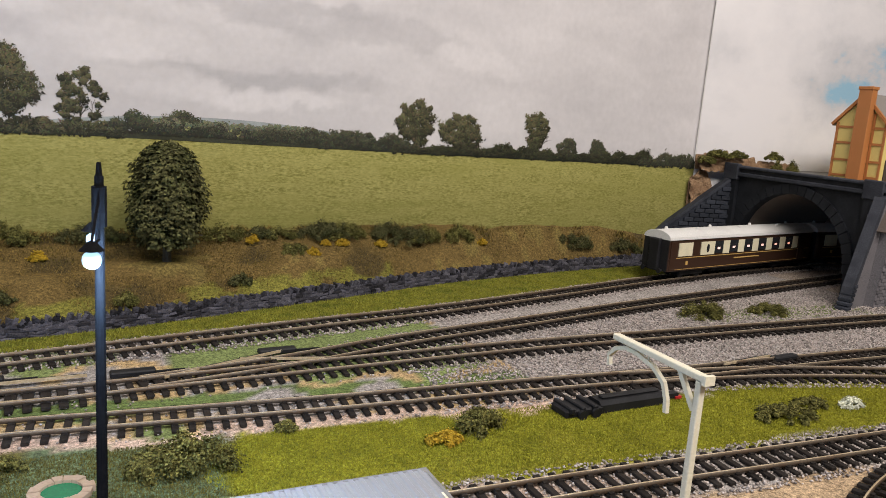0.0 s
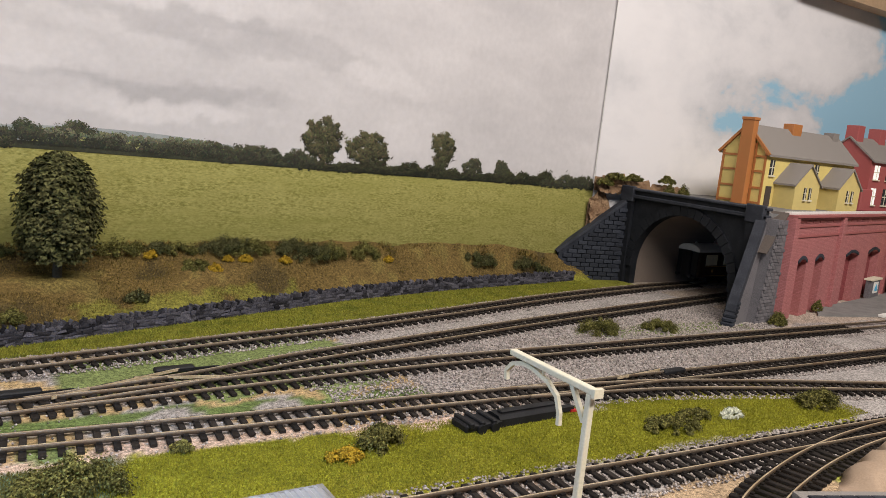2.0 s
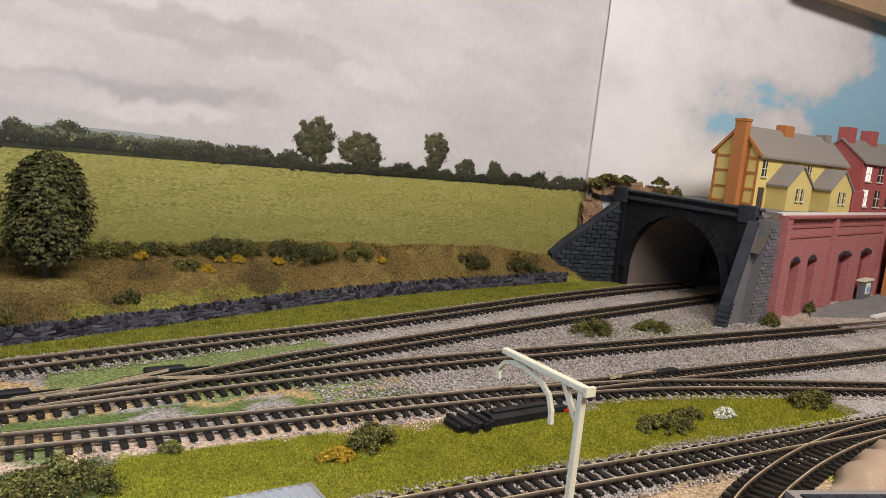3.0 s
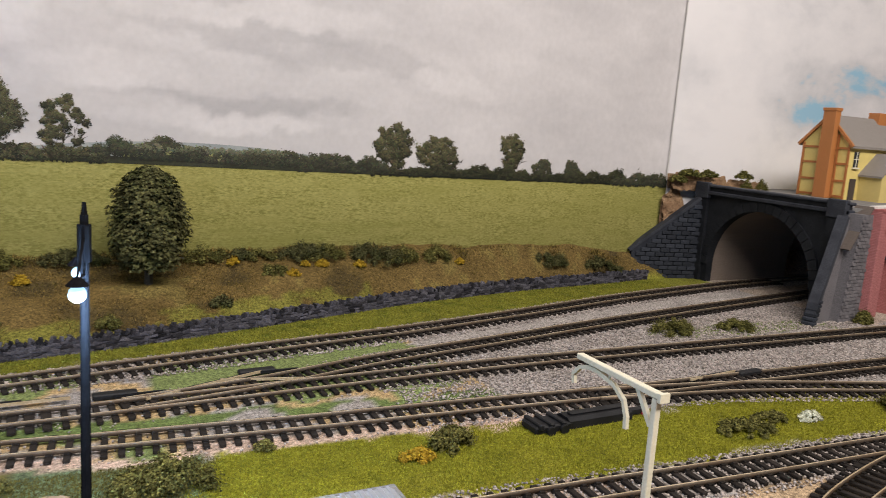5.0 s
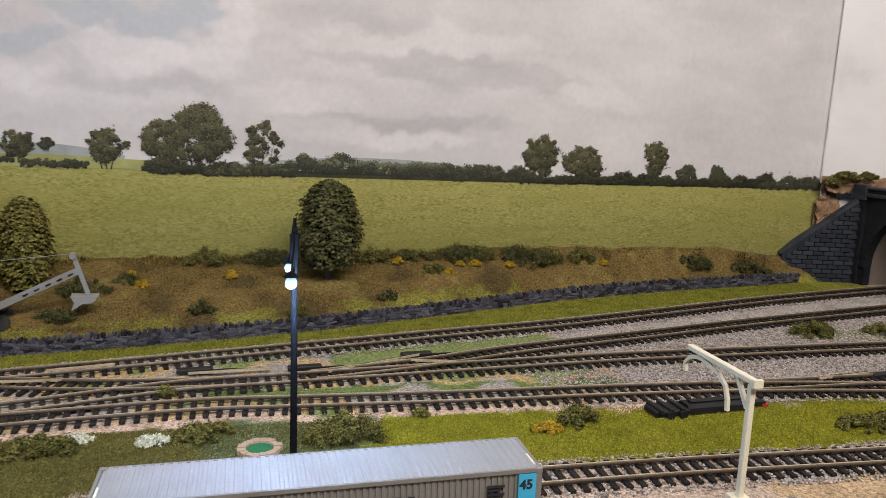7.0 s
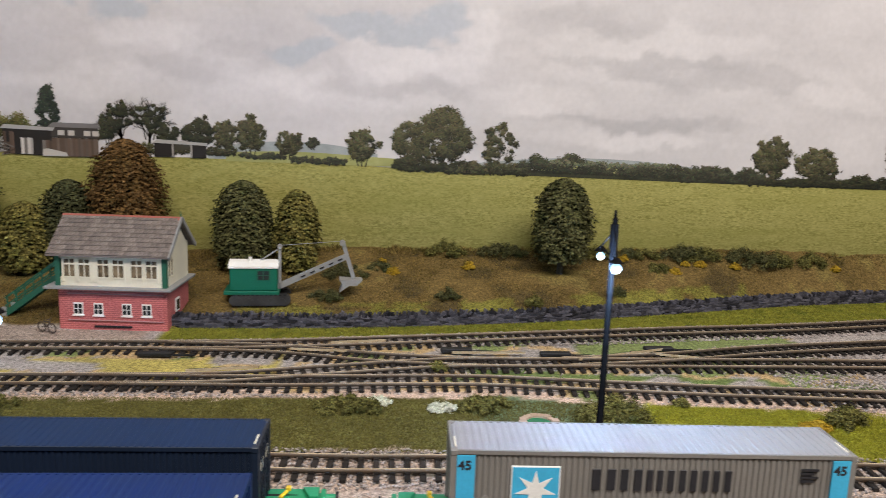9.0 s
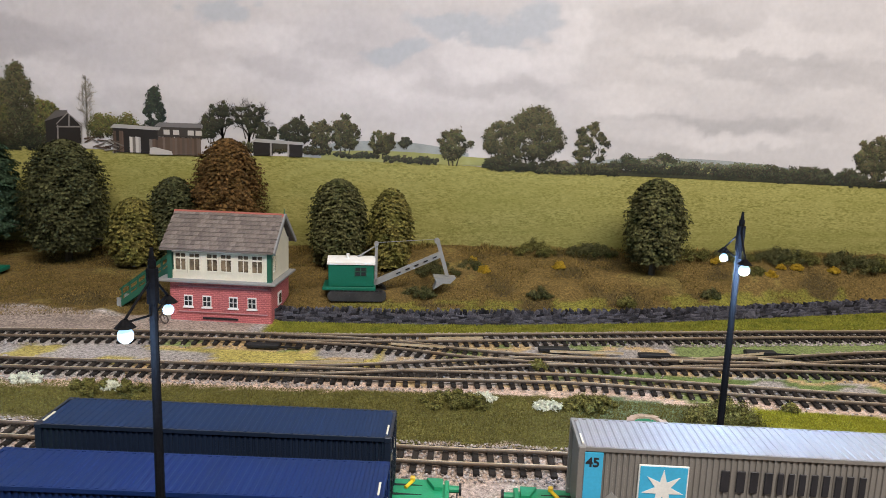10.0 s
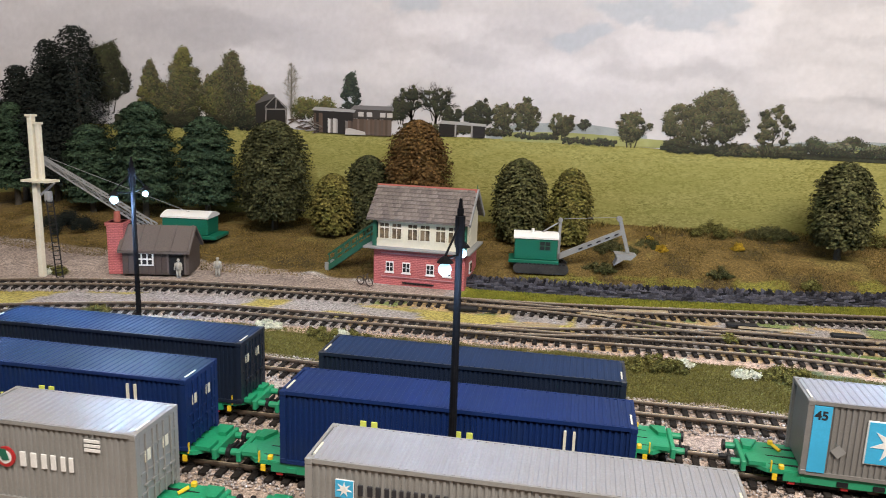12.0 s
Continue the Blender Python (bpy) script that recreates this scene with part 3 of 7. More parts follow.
# ---- ground and room ----
def ground_sheet():
    xs, ys = np.arange(-10, 19.5, 0.06), np.arange(-0.4, 7.75, 0.05)
    gx, gy = np.meshgrid(xs, ys)
    rng = np.random.default_rng(3)

    def lumps(scale, seed):
        r = np.random.default_rng(seed)
        g = r.normal(0, 1, (int(9 * scale) + 4, int(30 * scale) + 4))
        u, v = (gx + 10) * scale, (gy + 0.5) * scale
        i, j = v.astype(int), u.astype(int)
        fv, fu = v - i, u - j
        fv, fu = fv * fv * (3 - 2 * fv), fu * fu * (3 - 2 * fu)
        return (g[i, j] * (1 - fv) * (1 - fu) + g[i + 1, j] * fv * (1 - fu) + g[i, j + 1] * (1 - fv) * fu + g[i + 1, j + 1] * fv * fu)
    big, mid, small = lumps(0.9, 1), lumps(3.0, 2), lumps(9.0, 4)
    wob = 0.06 * mid + 0.03 * small
    gz = ground_z(gx, gy)
    up = gz > 0.002
    gz = gz + np.where(up, 0.02 * mid + 0.008 * small, 0.002 * small)

    def line_at(line):
        q, _ = curve_pts(line, 0.1)
        order = np.argsort(q[:, 0])
        return np.interp(gx, q[order, 0], q[order, 1])
    col = np.zeros(gx.shape + (3,))
    col[:] = (0.33, 0.30, 0.28)

    def paint(mask, c):
        col[mask] = c
    y = gy + wob
    l1, l3, l4 = line_at(LINE_1), line_at(LINE_3), line_at(LINE_4)
    wl = np.where(gx < -2.7, 5.15, wall_y(gx))
    # warm sandy ballast round the pointwork, with green and ochre scatter
    pointwork = (np.abs(gx + 0.2) < 3.2) & (y < l1 + 0.2) & (y > l3 - 0.22)
    paint(pointwork & (mid + 0.6 * small > -0.1), (0.40, 0.285, 0.145))
    paint(pointwork & (big + mid > 0.9), (0.17, 0.21, 0.075))
    paint((np.abs(gx - 1.4) < 1.6) & (y < l3 + 0.36) & (y > l3 + 0.16) & (mid > -0.8), (0.12, 0.165, 0.05))
    paint((gx < -1.6) & (y > l3 + 0.18) & (y < l1 - 0.2) & (mid > -0.2), (0.36, 0.30, 0.085))
    paint((y < l4 + 0.2) & (gx < 3.0), (0.42, 0.325, 0.26))
    # pinkish sand along the near edge of the third line
    paint((y < l3 - 0.12) & (y > l3 - 0.3) & (gx < 3.6), (0.50, 0.37, 0.29))
    # verge between rails and wall, bank, and the lime strip at the bank's foot
    paint((y > l1 + 0.23) & (gx > -2.75), (0.18, 0.18, 0.025))
    bank = (gy > wl) & up
    paint(bank, (0.13, 0.088, 0.028))
    paint(bank & (big * 0.6 + mid * 0.5 + small * 0.5 > 0.75), (0.14, 0.105, 0.032))
    paint(bank & (big * 0.4 + mid + small * 0.5 < -1.0), (0.09, 0.065, 0.025))
    paint(bank & (gx > -2.3) & (y < wl + 0.38 - 0.04 * np.clip(gx - 1, 0, 9)) & (gx < 3) & (mid + 0.6 * small > -0.7), (0.155, 0.145, 0.028))
    # gravel apron by hut and signal box, its brown darkened for shade there
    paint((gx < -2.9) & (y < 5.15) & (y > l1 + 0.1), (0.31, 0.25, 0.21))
    # olive scrub in front of the third line, bright grass further on
    meadow = (y < l3 - 0.27) & (y > l4 + 0.2)
    paint(meadow & (gx < 0.95), (0.115, 0.105, 0.03))
    paint(meadow & (gx > -0.6) & (gx < 0.95) & (gx + 0.3 * mid > -0.2), (0.11, 0.145, 0.075))
    lime = meadow & (gx + 0.12 * mid >= 0.85) & (y < l3 - 0.2)
    paint(lime, (0.215, 0.212, 0.016))
    paint(lime & (big + mid > 1.2), (0.20, 0.19, 0.018))
    paint((gx > 6.0 + 0.1 * mid) & (y < 3.75), (0.34, 0.31, 0.29))
    paint((gx > 3.0) & (y < l4 - 0.22) & (y > 1.0), (0.40, 0.29, 0.18))
    paint((gx > 3.6) & (y < l4 - 0.18) & (y > l4 - 0.42) & (mid > -0.3), (0.27, 0.28, 0.05))
    paint((gx > 5.2) & (gx < 7.6) & (np.abs(y - 5.18) < 0.16 + 0.08 * mid), (0.15, 0.19, 0.05))
    paint((gx > 8.0) & (y > 4.95), (0.40, 0.33, 0.27))
    col *= (1 + 0.10 * small + 0.05 * mid)[..., None]
    col = np.clip(col, 0.01, 0.9)
    verts = np.stack([gx, gy, gz - 0.004], -1).reshape(-1, 3)
    ny, nx = gx.shape
    i = (np.arange(ny - 1)[:, None] * nx + np.arange(nx - 1)[None]).ravel()
    faces = np.stack([i, i + 1, i + nx + 1, i + nx], 1)
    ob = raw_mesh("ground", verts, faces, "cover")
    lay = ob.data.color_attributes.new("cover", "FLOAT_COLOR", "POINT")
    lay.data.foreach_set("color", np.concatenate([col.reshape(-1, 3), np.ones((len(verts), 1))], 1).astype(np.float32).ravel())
    ob.data.shade_smooth()
    tagged(ob, "model railway land with scatter grass, sand and ballast", "ground", kind="structure")


ground_sheet()

room = new("room")
tagged(room, "plain plastered railway room round the layout", "room", kind="structure")
part("wall_north", box(-26, 26, 8.2, 9.0, -9, 14), "plaster", room)
part("wall_south", box(-26, 26, -26, -25, -9, 14), "plaster", room)
part("wall_west", box(-27, -26, -25, 8.2, -9, 14), "plaster", room)
part("wall_east", box(26, 27, -25, 8.2, -9, 14), "plaster", room)
part("floor", box(-26, 26, -25, 8.2, -9.6, -9), "carpet", room)
ceiling = part("ceiling", box(-26, 26, -25, 8.2, 14, 14.6), "plaster")
tagged(ceiling, "white plaster ceiling of the railway room", "ceiling", kind="structure")
board = part("baseboard", box(-10, 19.5, -0.42, 8.0, -0.5, -0.03), "ply")
tagged(board, "plywood baseboard under the model landscape", "baseboard", kind="structure")
for lx in (-9.5, -2, 5, 12.3, 18.8):
    for ly in (-0.1, 7.4):
        part("baseboard_leg", box(lx, lx + 0.5, ly, ly + 0.5, -9, -0.5), "ply", board)

# ---- printed backdrop ----
backdrop = new("backdrop")
tagged(backdrop, "printed photographic backdrop of a field under cloudy sky", "backdrop", kind="structure")
HORIZON = [(-10, 1.31), (-7.8, 1.32), (-6.2, 1.37), (-4.1, 1.345), (-2.7, 1.37), (-1.4, 1.345), (-0.35, 1.31), (1.9, 1.28), (4.8, 1.245), (7.6, 1.225)]


def sheet(name, xs, lower, upper, back, material, label=""):
    """A paper strip between two heights that follows the backdrop's line."""
    v, f = [], []
    for x in xs:
        y = bd_y(x) - back
        v += [(x, y, lower(x)), (x, y, upper(x))]
    v = np.array(v)
    f = np.array([(2 * i, 2 * i + 2, 2 * i + 3, 2 * i + 1) for i in range(len(xs) - 1)])
    ob = raw_mesh(name, v, f, material, backdrop)
    if label:
        ob["label"] = label
    return ob


hz = np.array(HORIZON)
xs = np.append(np.arange(-10, 7.5, 0.1), 7.55)
def lattice(x, z, seed, octaves=5, fall=0.55):
    """Smooth value noise about zero, summed over octaves."""
    out, amp = np.zeros_like(x), 1.0
    for o in range(octaves):
        g = np.random.default_rng(seed + o).normal(0, 0.6, (257, 257))
        u, w = np.mod(x * 2 ** o + 40.0, 256), np.mod(z * 2 ** o + 40.0, 256)
        i, j = w.astype(int), u.astype(int)
        fw, fu = w - i, u - j
        fw, fu = fw * fw * (3 - 2 * fw), fu * fu * (3 - 2 * fu)
        out += amp * (g[i, j] * (1 - fw) * (1 - fu) + g[i + 1, j] * fw * (1 - fu) + g[i, j + 1] * (1 - fw) * fu + g[i + 1, j + 1] * fw * fu)
        amp *= fall
    return out


def printed(ob, colours):
    """Lays ink colours on the points of a printed sheet."""
    lay = ob.data.color_attributes.new("ink", "FLOAT_COLOR", "POINT")
    lay.data.foreach_set("color", np.concatenate([colours, np.ones((len(colours), 1))], 1).astype(np.float32).ravel())
    return ob


# Cloud heads (+) and grey cloud bases (-) of the print: place, half width, half height, weight.
CLOUDS = [
    (-0.89, 2.57, 0.36, 0.20, 0.8), (-1.84, 2.18, 0.40, 0.22, 0.8), (0.04, 2.71, 0.22, 0.18, 0.7), (1.98, 2.76, 1.0, 0.16, 0.6), (1.74, 2.53, 1.1, 0.08, -0.7),
    (1.85, 1.93, 1.25, 0.09, -1.0), (1.75, 1.70, 0.95, 0.11, 0.9), (0.78, 2.16, 0.60, 0.18, 0.6), (4.16, 2.29, 0.46, 0.14, 0.6), (2.95, 2.42, 0.95, 0.12, -0.6),
    (6.38, 2.75, 0.98, 0.34, -0.4), (1.12, 2.96, 0.73, 0.14, -0.6), (-0.66, 2.18, 0.65, 0.12, -0.6), (-0.34, 2.42, 0.45, 0.19, 0.7), (-3.31, 2.30, 0.60, 0.14, -0.7),
    (-3.50, 2.63, 0.60, 0.16, 0.7), (-4.40, 2.14, 0.80, 0.16, 0.6), (-6.7, 2.58, 1.1, 0.25, -0.8), (-5.71, 2.18, 0.55, 0.27, 0.8), (-2.41, 2.57, 0.76, 0.15, -0.6),
]
BLUE_GAPS = [(-0.47, 2.86, 0.27, 0.23), (-1.2, 2.86, 0.5, 0.12), (-1.69, 2.56, 0.3, 0.1), (-3.75, 2.92, 0.33, 0.12)]


def print_sky():
    gx = np.append(np.arange(-10, 7.5, 0.035), 7.55)
    rows = np.concatenate([np.linspace(0, 2.2, 74), np.linspace(2.3, 5.3, 24)])
    x, up = np.meshgrid(gx, rows)
    base = np.interp(x, hz[:, 0], hz[:, 1]) + 0.002
    z = base + up
    wx = x + 0.30 * lattice(1.6 * x, 2.6 * z, 60, 4)
    wz = z + 0.10 * lattice(1.9 * x, 3.0 * z, 70, 5, 0.6)
    tone = 0.26 * lattice(0.9 * x, 2.4 * z, 80, 5) + 0.10 * np.abs(lattice(3.2 * wx, 5 * wz, 90, 4))
    for cx, cz, rx, rz, k in CLOUDS:
        d = np.hypot((wx - cx) / rx, (wz - cz) / rz)
        m = np.clip((1.35 - d) / 0.8, 0, 1)
        tone += 0.62 * k * m * m * (3 - 2 * m)
    gap = np.zeros_like(x)
    for cx, cz, rx, rz in BLUE_GAPS:
        gap = np.maximum(gap, np.clip((1.25 - np.hypot((wx - cx) / rx, (wz - cz) / rz)) / 0.35, 0, 1))
    gap *= np.clip(1 - 1.2 * np.clip(tone - 0.1, 0, 1), 0, 1)
    tone = np.tanh(1.1 * tone)[..., None]
    grey, light, shade = np.array((0.552, 0.530, 0.532)), np.array((0.722, 0.692, 0.690)), np.array((0.385, 0.372, 0.382))
    col = np.where(tone > 0, grey + (light - grey) * tone, grey + (grey - shade) * tone)
    col = col + (np.array((0.42, 0.455, 0.495)) - col) * (0.75 * gap)[..., None]
    col *= (1 + 0.05 * np.clip((x - 3.5) / 4, 0, 1))[..., None]
    verts = np.stack([x, 7.1 + 0.085 * np.clip(x, 0, 7.55), z], -1).reshape(-1, 3)
    ny, nx = x.shape
    i = (np.arange(ny - 1)[:, None] * nx + np.arange(nx - 1)[None]).ravel()
    ob = printed(raw_mesh("sky_print", verts, np.stack([i, i + 1, i + nx + 1, i + nx], 1), "print", backdrop), col.reshape(-1, 3))
    ob["label"] = "printed sky with grey and white clouds"
    ob.data.shade_smooth()


print_sky()
sheet("field_print", xs, lambda x: -0.1, lambda x: float(np.interp(x, hz[:, 0], hz[:, 1])), 0, "field", "printed green pasture")
v = np.array([(7.5, bd_y(7.5) - 0.03, -0.1), (16, 8.0, -0.1), (16, 8.0, 6.5), (7.54, bd_y(7.5) - 0.03, 6.5)])
side = raw_mesh("side_sky_print", v, np.array([(0, 1, 2, 3)]), "sky2", backdrop)
side["label"] = "brighter printed sky sheet with blue gaps, pinned edge"
v = np.array([(-10, 7.1, -0.1), (-10, 7.1, 6.5), (-11.5, 5.5, 6.5), (-11.5, 5.5, -0.1), (-11.8, -0.4, 6.5), (-11.8, -0.4, -0.1)])
raw_mesh("corner_sky_print", v, np.array([(0, 1, 2, 3), (3, 2, 4, 5)]), "sky", backdrop)

# ink colours: deep shade and lit leaf
INKS = {
    "tree": ((0.020, 0.021, 0.012), (0.155, 0.145, 0.072)), "far": ((0.024, 0.026, 0.018), (0.105, 0.105, 0.060)), "lit": ((0.026, 0.028, 0.012), (0.21, 0.195, 0.062)),
    "dark": ((0.012, 0.014, 0.009), (0.078, 0.078, 0.038)), "fir": ((0.016, 0.022, 0.018), (0.06, 0.075, 0.05)), "haze": ((0.10, 0.11, 0.075), (0.24, 0.24, 0.13)),
}


def ink_marks(name, px, pz, size, tone, inks, rng, lift=0.0):
    """Leaf marks of the print: slim flat flecks, coloured one by one."""
    n = len(px)
    dark, lit = (np.array(c) for c in INKS[inks])
    t = rng.uniform(0, 2 * np.pi, n)
    y = 7.1 + 0.085 * np.clip(px, 0, 7.55) - 0.005 - lift - 0.004 * rng.uniform(0, 1, n)
    tri = np.zeros((n, 3, 3))
    for i, (a, b) in enumerate(((1.0, 0.0), (-0.7, 0.42), (-0.7, -0.42))):
        tri[:, i] = np.stack([px + size * (a * np.cos(t) - b * np.sin(t)), y, pz + size * (a * np.sin(t) + b * np.cos(t))], 1)
    tone = np.clip(tone, 0, 1)[:, None]
    hue = 1 + 0.12 * rng.normal(0, 1, (n, 3))
    col = np.clip((dark + (lit - dark) * tone) * hue, 0.004, 1)
    return printed(raw_mesh(name, tri.reshape(-1, 3), np.arange(3 * n).reshape(-1, 3), "print", backdrop), np.repeat(col, 3, 0))


def ink_tree(kind, x, z, w, h, inks, rng):
    """A tree in the print: sprays of flecks lit from above, with a ragged rim and sky showing through."""
    k = int(150 * math.sqrt(w * h)) + 24
    if kind == "hedge":
        k = int(150 * w) + 20
        cx = rng.uniform(-0.5, 0.5, k) * w
        humps = np.zeros(k)
        for _ in range(int(7 * w) + 3):
            c, r_, hh = rng.uniform(-0.5, 0.5) * w, rng.uniform(0.07, 0.17), rng.uniform(0.55, 1.0)
            humps = np.maximum(humps, hh * np.sqrt(np.clip(1 - ((cx - c) / r_) ** 2, 0, 1)))
        cz = rng.uniform(0, 1, k) ** 0.7 * h * np.maximum(humps, 0.45) * 0.9
        rad = rng.uniform(0.09, 0.18, k) * h
    else:
        a, r = rng.uniform(0, 2 * np.pi, k), np.sqrt(rng.uniform(0, 1, k))
        lobes = 0.84 + 0.10 * np.sin(3 * a + 9 * x) + 0.08 * np.sin(5 * a - 5 * x) + 0.05 * np.sin(11 * a)
        cx, cz = 0.47 * w * r * np.cos(a) * lobes, h * (0.53 + 0.45 * r * np.sin(a) * lobes)
        rad = rng.uniform(0.030, 0.075, k) * (w + h) / 2
        if kind == "cone":
            cz = h * rng.uniform(0.03, 0.97, k)
            tier = 0.75 + 0.35 * np.abs(np.sin(cz / h * 19 + x))
            cx = rng.uniform(-0.5, 0.5, k) * w * (1.04 - cz / h) ** 0.8 * tier
        if kind == "sparse":
            cx, cz, rad = cx[: k // 2], cz[: k // 2], rad[: k // 2] * 0.7
    k = len(cx)
    n = int((15000 if kind == "sparse" else 26000) * w * h) + 900
    j = rng.integers(0, k, n)
    gx_, gz_ = rng.normal(0, 0.62, n), rng.normal(0, 0.55, n)
    px, pz = cx[j] + gx_ * rad[j], np.maximum(cz[j] + gz_ * rad[j], 0)
    deep = 0.10 * np.sin(13 * px / w + 2 * x) * np.sin(11 * pz / h)
    tone = 0.42 + 0.32 * gz_ + 0.36 * (pz / h - 0.4) - 0.22 * px / w + deep + rng.normal(0, 0.10, n) + 0.12 * rng.normal(0, 1, k)[j]
    size = rng.uniform(0.006, 0.015, n)
    m = n // 3
    size[:m] *= 1.7
    tone[:m] -= 0.28
    ink_marks("printed_tree" if kind != "hedge" else "printed_hedge", x + px, z + pz, size, tone, inks, rng)
    if kind in ("round", "sparse"):
        for s in range(3):
            ink_limb(x + w * 0.10 * (s - 1), z - 0.01, 1.57 + 0.25 * (1 - s), h * 0.30, 0.010 + 0.012 * w, 2, (0.035, 0.03, 0.022), rng)


def ink_limb(x, z, angle, length, width, depth, colour, rng, store=None):
    """A printed trunk that forks into finer and finer twigs."""
    top = store is None
    store = [] if top else store
    ex, ez = x + length * math.cos(angle), z + length * math.sin(angle)
    nx, nz = -math.sin(angle) * width / 2, math.cos(angle) * width / 2
    store += [(x - nx, z - nz), (x + nx, z + nz), (ex + nx * 0.5, ez + nz * 0.5), (x - nx, z - nz), (ex + nx * 0.5, ez + nz * 0.5), (ex - nx * 0.5, ez - nz * 0.5)]
    if depth:
        for _ in range(3):
            u = rng.uniform(0.45, 1.0)
            ink_limb(x + (ex - x) * u, z + (ez - z) * u, angle + rng.uniform(-0.75, 0.75), length * rng.uniform(0.5, 0.75), width * 0.55, depth - 1, colour, rng, store)
    if top:
        p = np.array(store)
        v_ = np.stack([p[:, 0], 7.1 + 0.085 * np.clip(p[:, 0], 0, 7.55) - 0.004, p[:, 1]], 1)
        printed(raw_mesh("printed_branch", v_, np.arange(len(v_)).reshape(-1, 3), "print", backdrop), np.tile(np.array(colour), (len(v_), 1)))


rng = np.random.default_rng(11)
# distance first: a blue hill, pale meadows between the hedges
for k, (x, w, z0, h) in enumerate(((-2.0, 1.9, 1.46, 0.115), (1.3, 2.8, 1.40, 0.10))):
    sheet("printed_hill", np.arange(x - w / 2, x + w / 2, 0.05), lambda q: 1.36, lambda q: z0 + h * max(0.0, 1 - ((q - x) / (w / 2)) ** 2), 0.002, "ink_hill")
sheet("printed_meadow", np.arange(-2.75, -0.84, 0.05), lambda q: 1.34, lambda q: 1.445 + 0.02 * math.sin(2.4 * q), 0.003, "ink_meadow")
sheet("printed_meadow", np.arange(0.7, 2.4, 0.05), lambda q: 1.29, lambda q: 1.465 - 0.035 * (q - 0.7), 0.003, "ink_meadow")
for x0, x1, dz in ((0.45, 3.2, 0.07), (3.15, 7.55, 0.07), (-8.0, -5.9, 0.12), (-0.95, 0.5, 0.04)):
    sheet("printed_hedge_base", np.arange(x0, x1, 0.1), lambda q: float(np.interp(q, hz[:, 0], hz[:, 1])) - 0.008, lambda q: float(np.interp(q, hz[:, 0], hz[:, 1])) + dz * (1 + 0.25 * math.sin(7 * q)), 0.004, "ink_hedge")
PRINTED = [
    ("hedge", 1.5, 1.41, 1.4, 0.075, "haze"), ("hedge", 0.95, 1.33, 0.95, 0.24, "far"), ("hedge", 1.75, 1.32, 0.95, 0.12, "far"), ("hedge", 2.15, 1.30, 1.0, 0.17, "far"), ("hedge", 2.83, 1.27, 0.95, 0.21, "far"),
    ("hedge", 3.6, 1.25, 0.9, 0.12, "dark"), ("hedge", 4.45, 1.25, 0.95, 0.18, "dark"), ("hedge", 5.3, 1.24, 1.0, 0.13, "dark"), ("hedge", 6.26, 1.23, 1.0, 0.20, "dark"), ("hedge", 7.06, 1.21, 1.0, 0.19, "far"),
    ("round", 3.38, 1.28, 0.50, 0.55, "tree"), ("round", 3.95, 1.27, 0.60, 0.45, "tree"), ("round", 4.93, 1.26, 0.34, 0.57, "tree"), ("round", 5.40, 1.25, 0.35, 0.26, "far"), ("round", 5.85, 1.25, 0.27, 0.27, "far"),
    ("round", -0.72, 1.31, 0.48, 0.58, "tree"), ("round", -0.38, 1.31, 0.64, 0.73, "tree"), ("sparse", 0.23, 1.29, 0.45, 0.63, "tree"), ("hedge", 0.12, 1.29, 0.9, 0.15, "tree"), ("hedge", -0.5, 1.30, 0.8, 0.16, "dark"),
    ("round", -1.27, 1.34, 0.40, 0.42, "tree"), ("round", -2.06, 1.39, 0.35, 0.31, "tree"), ("round", -1.81, 1.50, 0.16, 0.13, "far"), ("hedge", -1.75, 1.34, 0.62, 0.09, "far"), ("hedge", -2.35, 1.38, 0.5, 0.07, "far"),
    ("round", -8.08, 1.48, 0.72, 0.95, "dark"), ("round", -7.43, 1.38, 0.50, 0.62, "lit"), ("cone", -7.43, 1.5, 0.46, 0.66, "tree"), ("round", -7.15, 1.38, 0.55, 0.58, "tree"), ("round", -6.45, 1.40, 0.46, 0.72, "tree"), ("round", -6.92, 1.40, 0.56, 0.80, "tree"), ("cone", -6.95, 1.5, 0.60, 0.84, "lit"), ("round", -6.55, 1.38, 0.50, 0.66, "lit"),
    ("cone", -6.25, 1.40, 0.62, 0.90, "tree"), ("round", -5.92, 1.42, 0.42, 0.50, "lit"), ("hedge", -6.85, 1.33, 1.9, 0.26, "dark"), ("hedge", -5.1, 1.50, 0.6, 0.30, "lit"), ("cone", -4.65, 1.53, 0.34, 0.54, "fir"), ("hedge", -4.3, 1.52, 0.5, 0.16, "tree"),
    ("round", -4.01, 1.49, 0.24, 0.33, "dark"), ("round", -3.38, 1.47, 0.30, 0.25, "dark"), ("round", -3.03, 1.45, 0.40, 0.37, "dark"), ("round", -2.76, 1.43, 0.30, 0.37, "tree"), ("round", -2.48, 1.41, 0.37, 0.45, "tree"),
    ("sparse", -3.89, 1.58, 0.34, 0.40, "dark"), ("sparse", -3.57, 1.55, 0.40, 0.42, "dark"), ("hedge", -3.3, 1.40, 1.3, 0.11, "tree"),
]
for spec in PRINTED:
    ink_tree(*spec, rng)
for x, z, ln, lean in ((-3.86, 1.42, 0.27, 1.66), (-3.58, 1.40, 0.27, 1.50)):
    for _ in range(2):
        ink_limb(x, z, lean, ln, 0.04, 5, (0.045, 0.038, 0.028), rng)
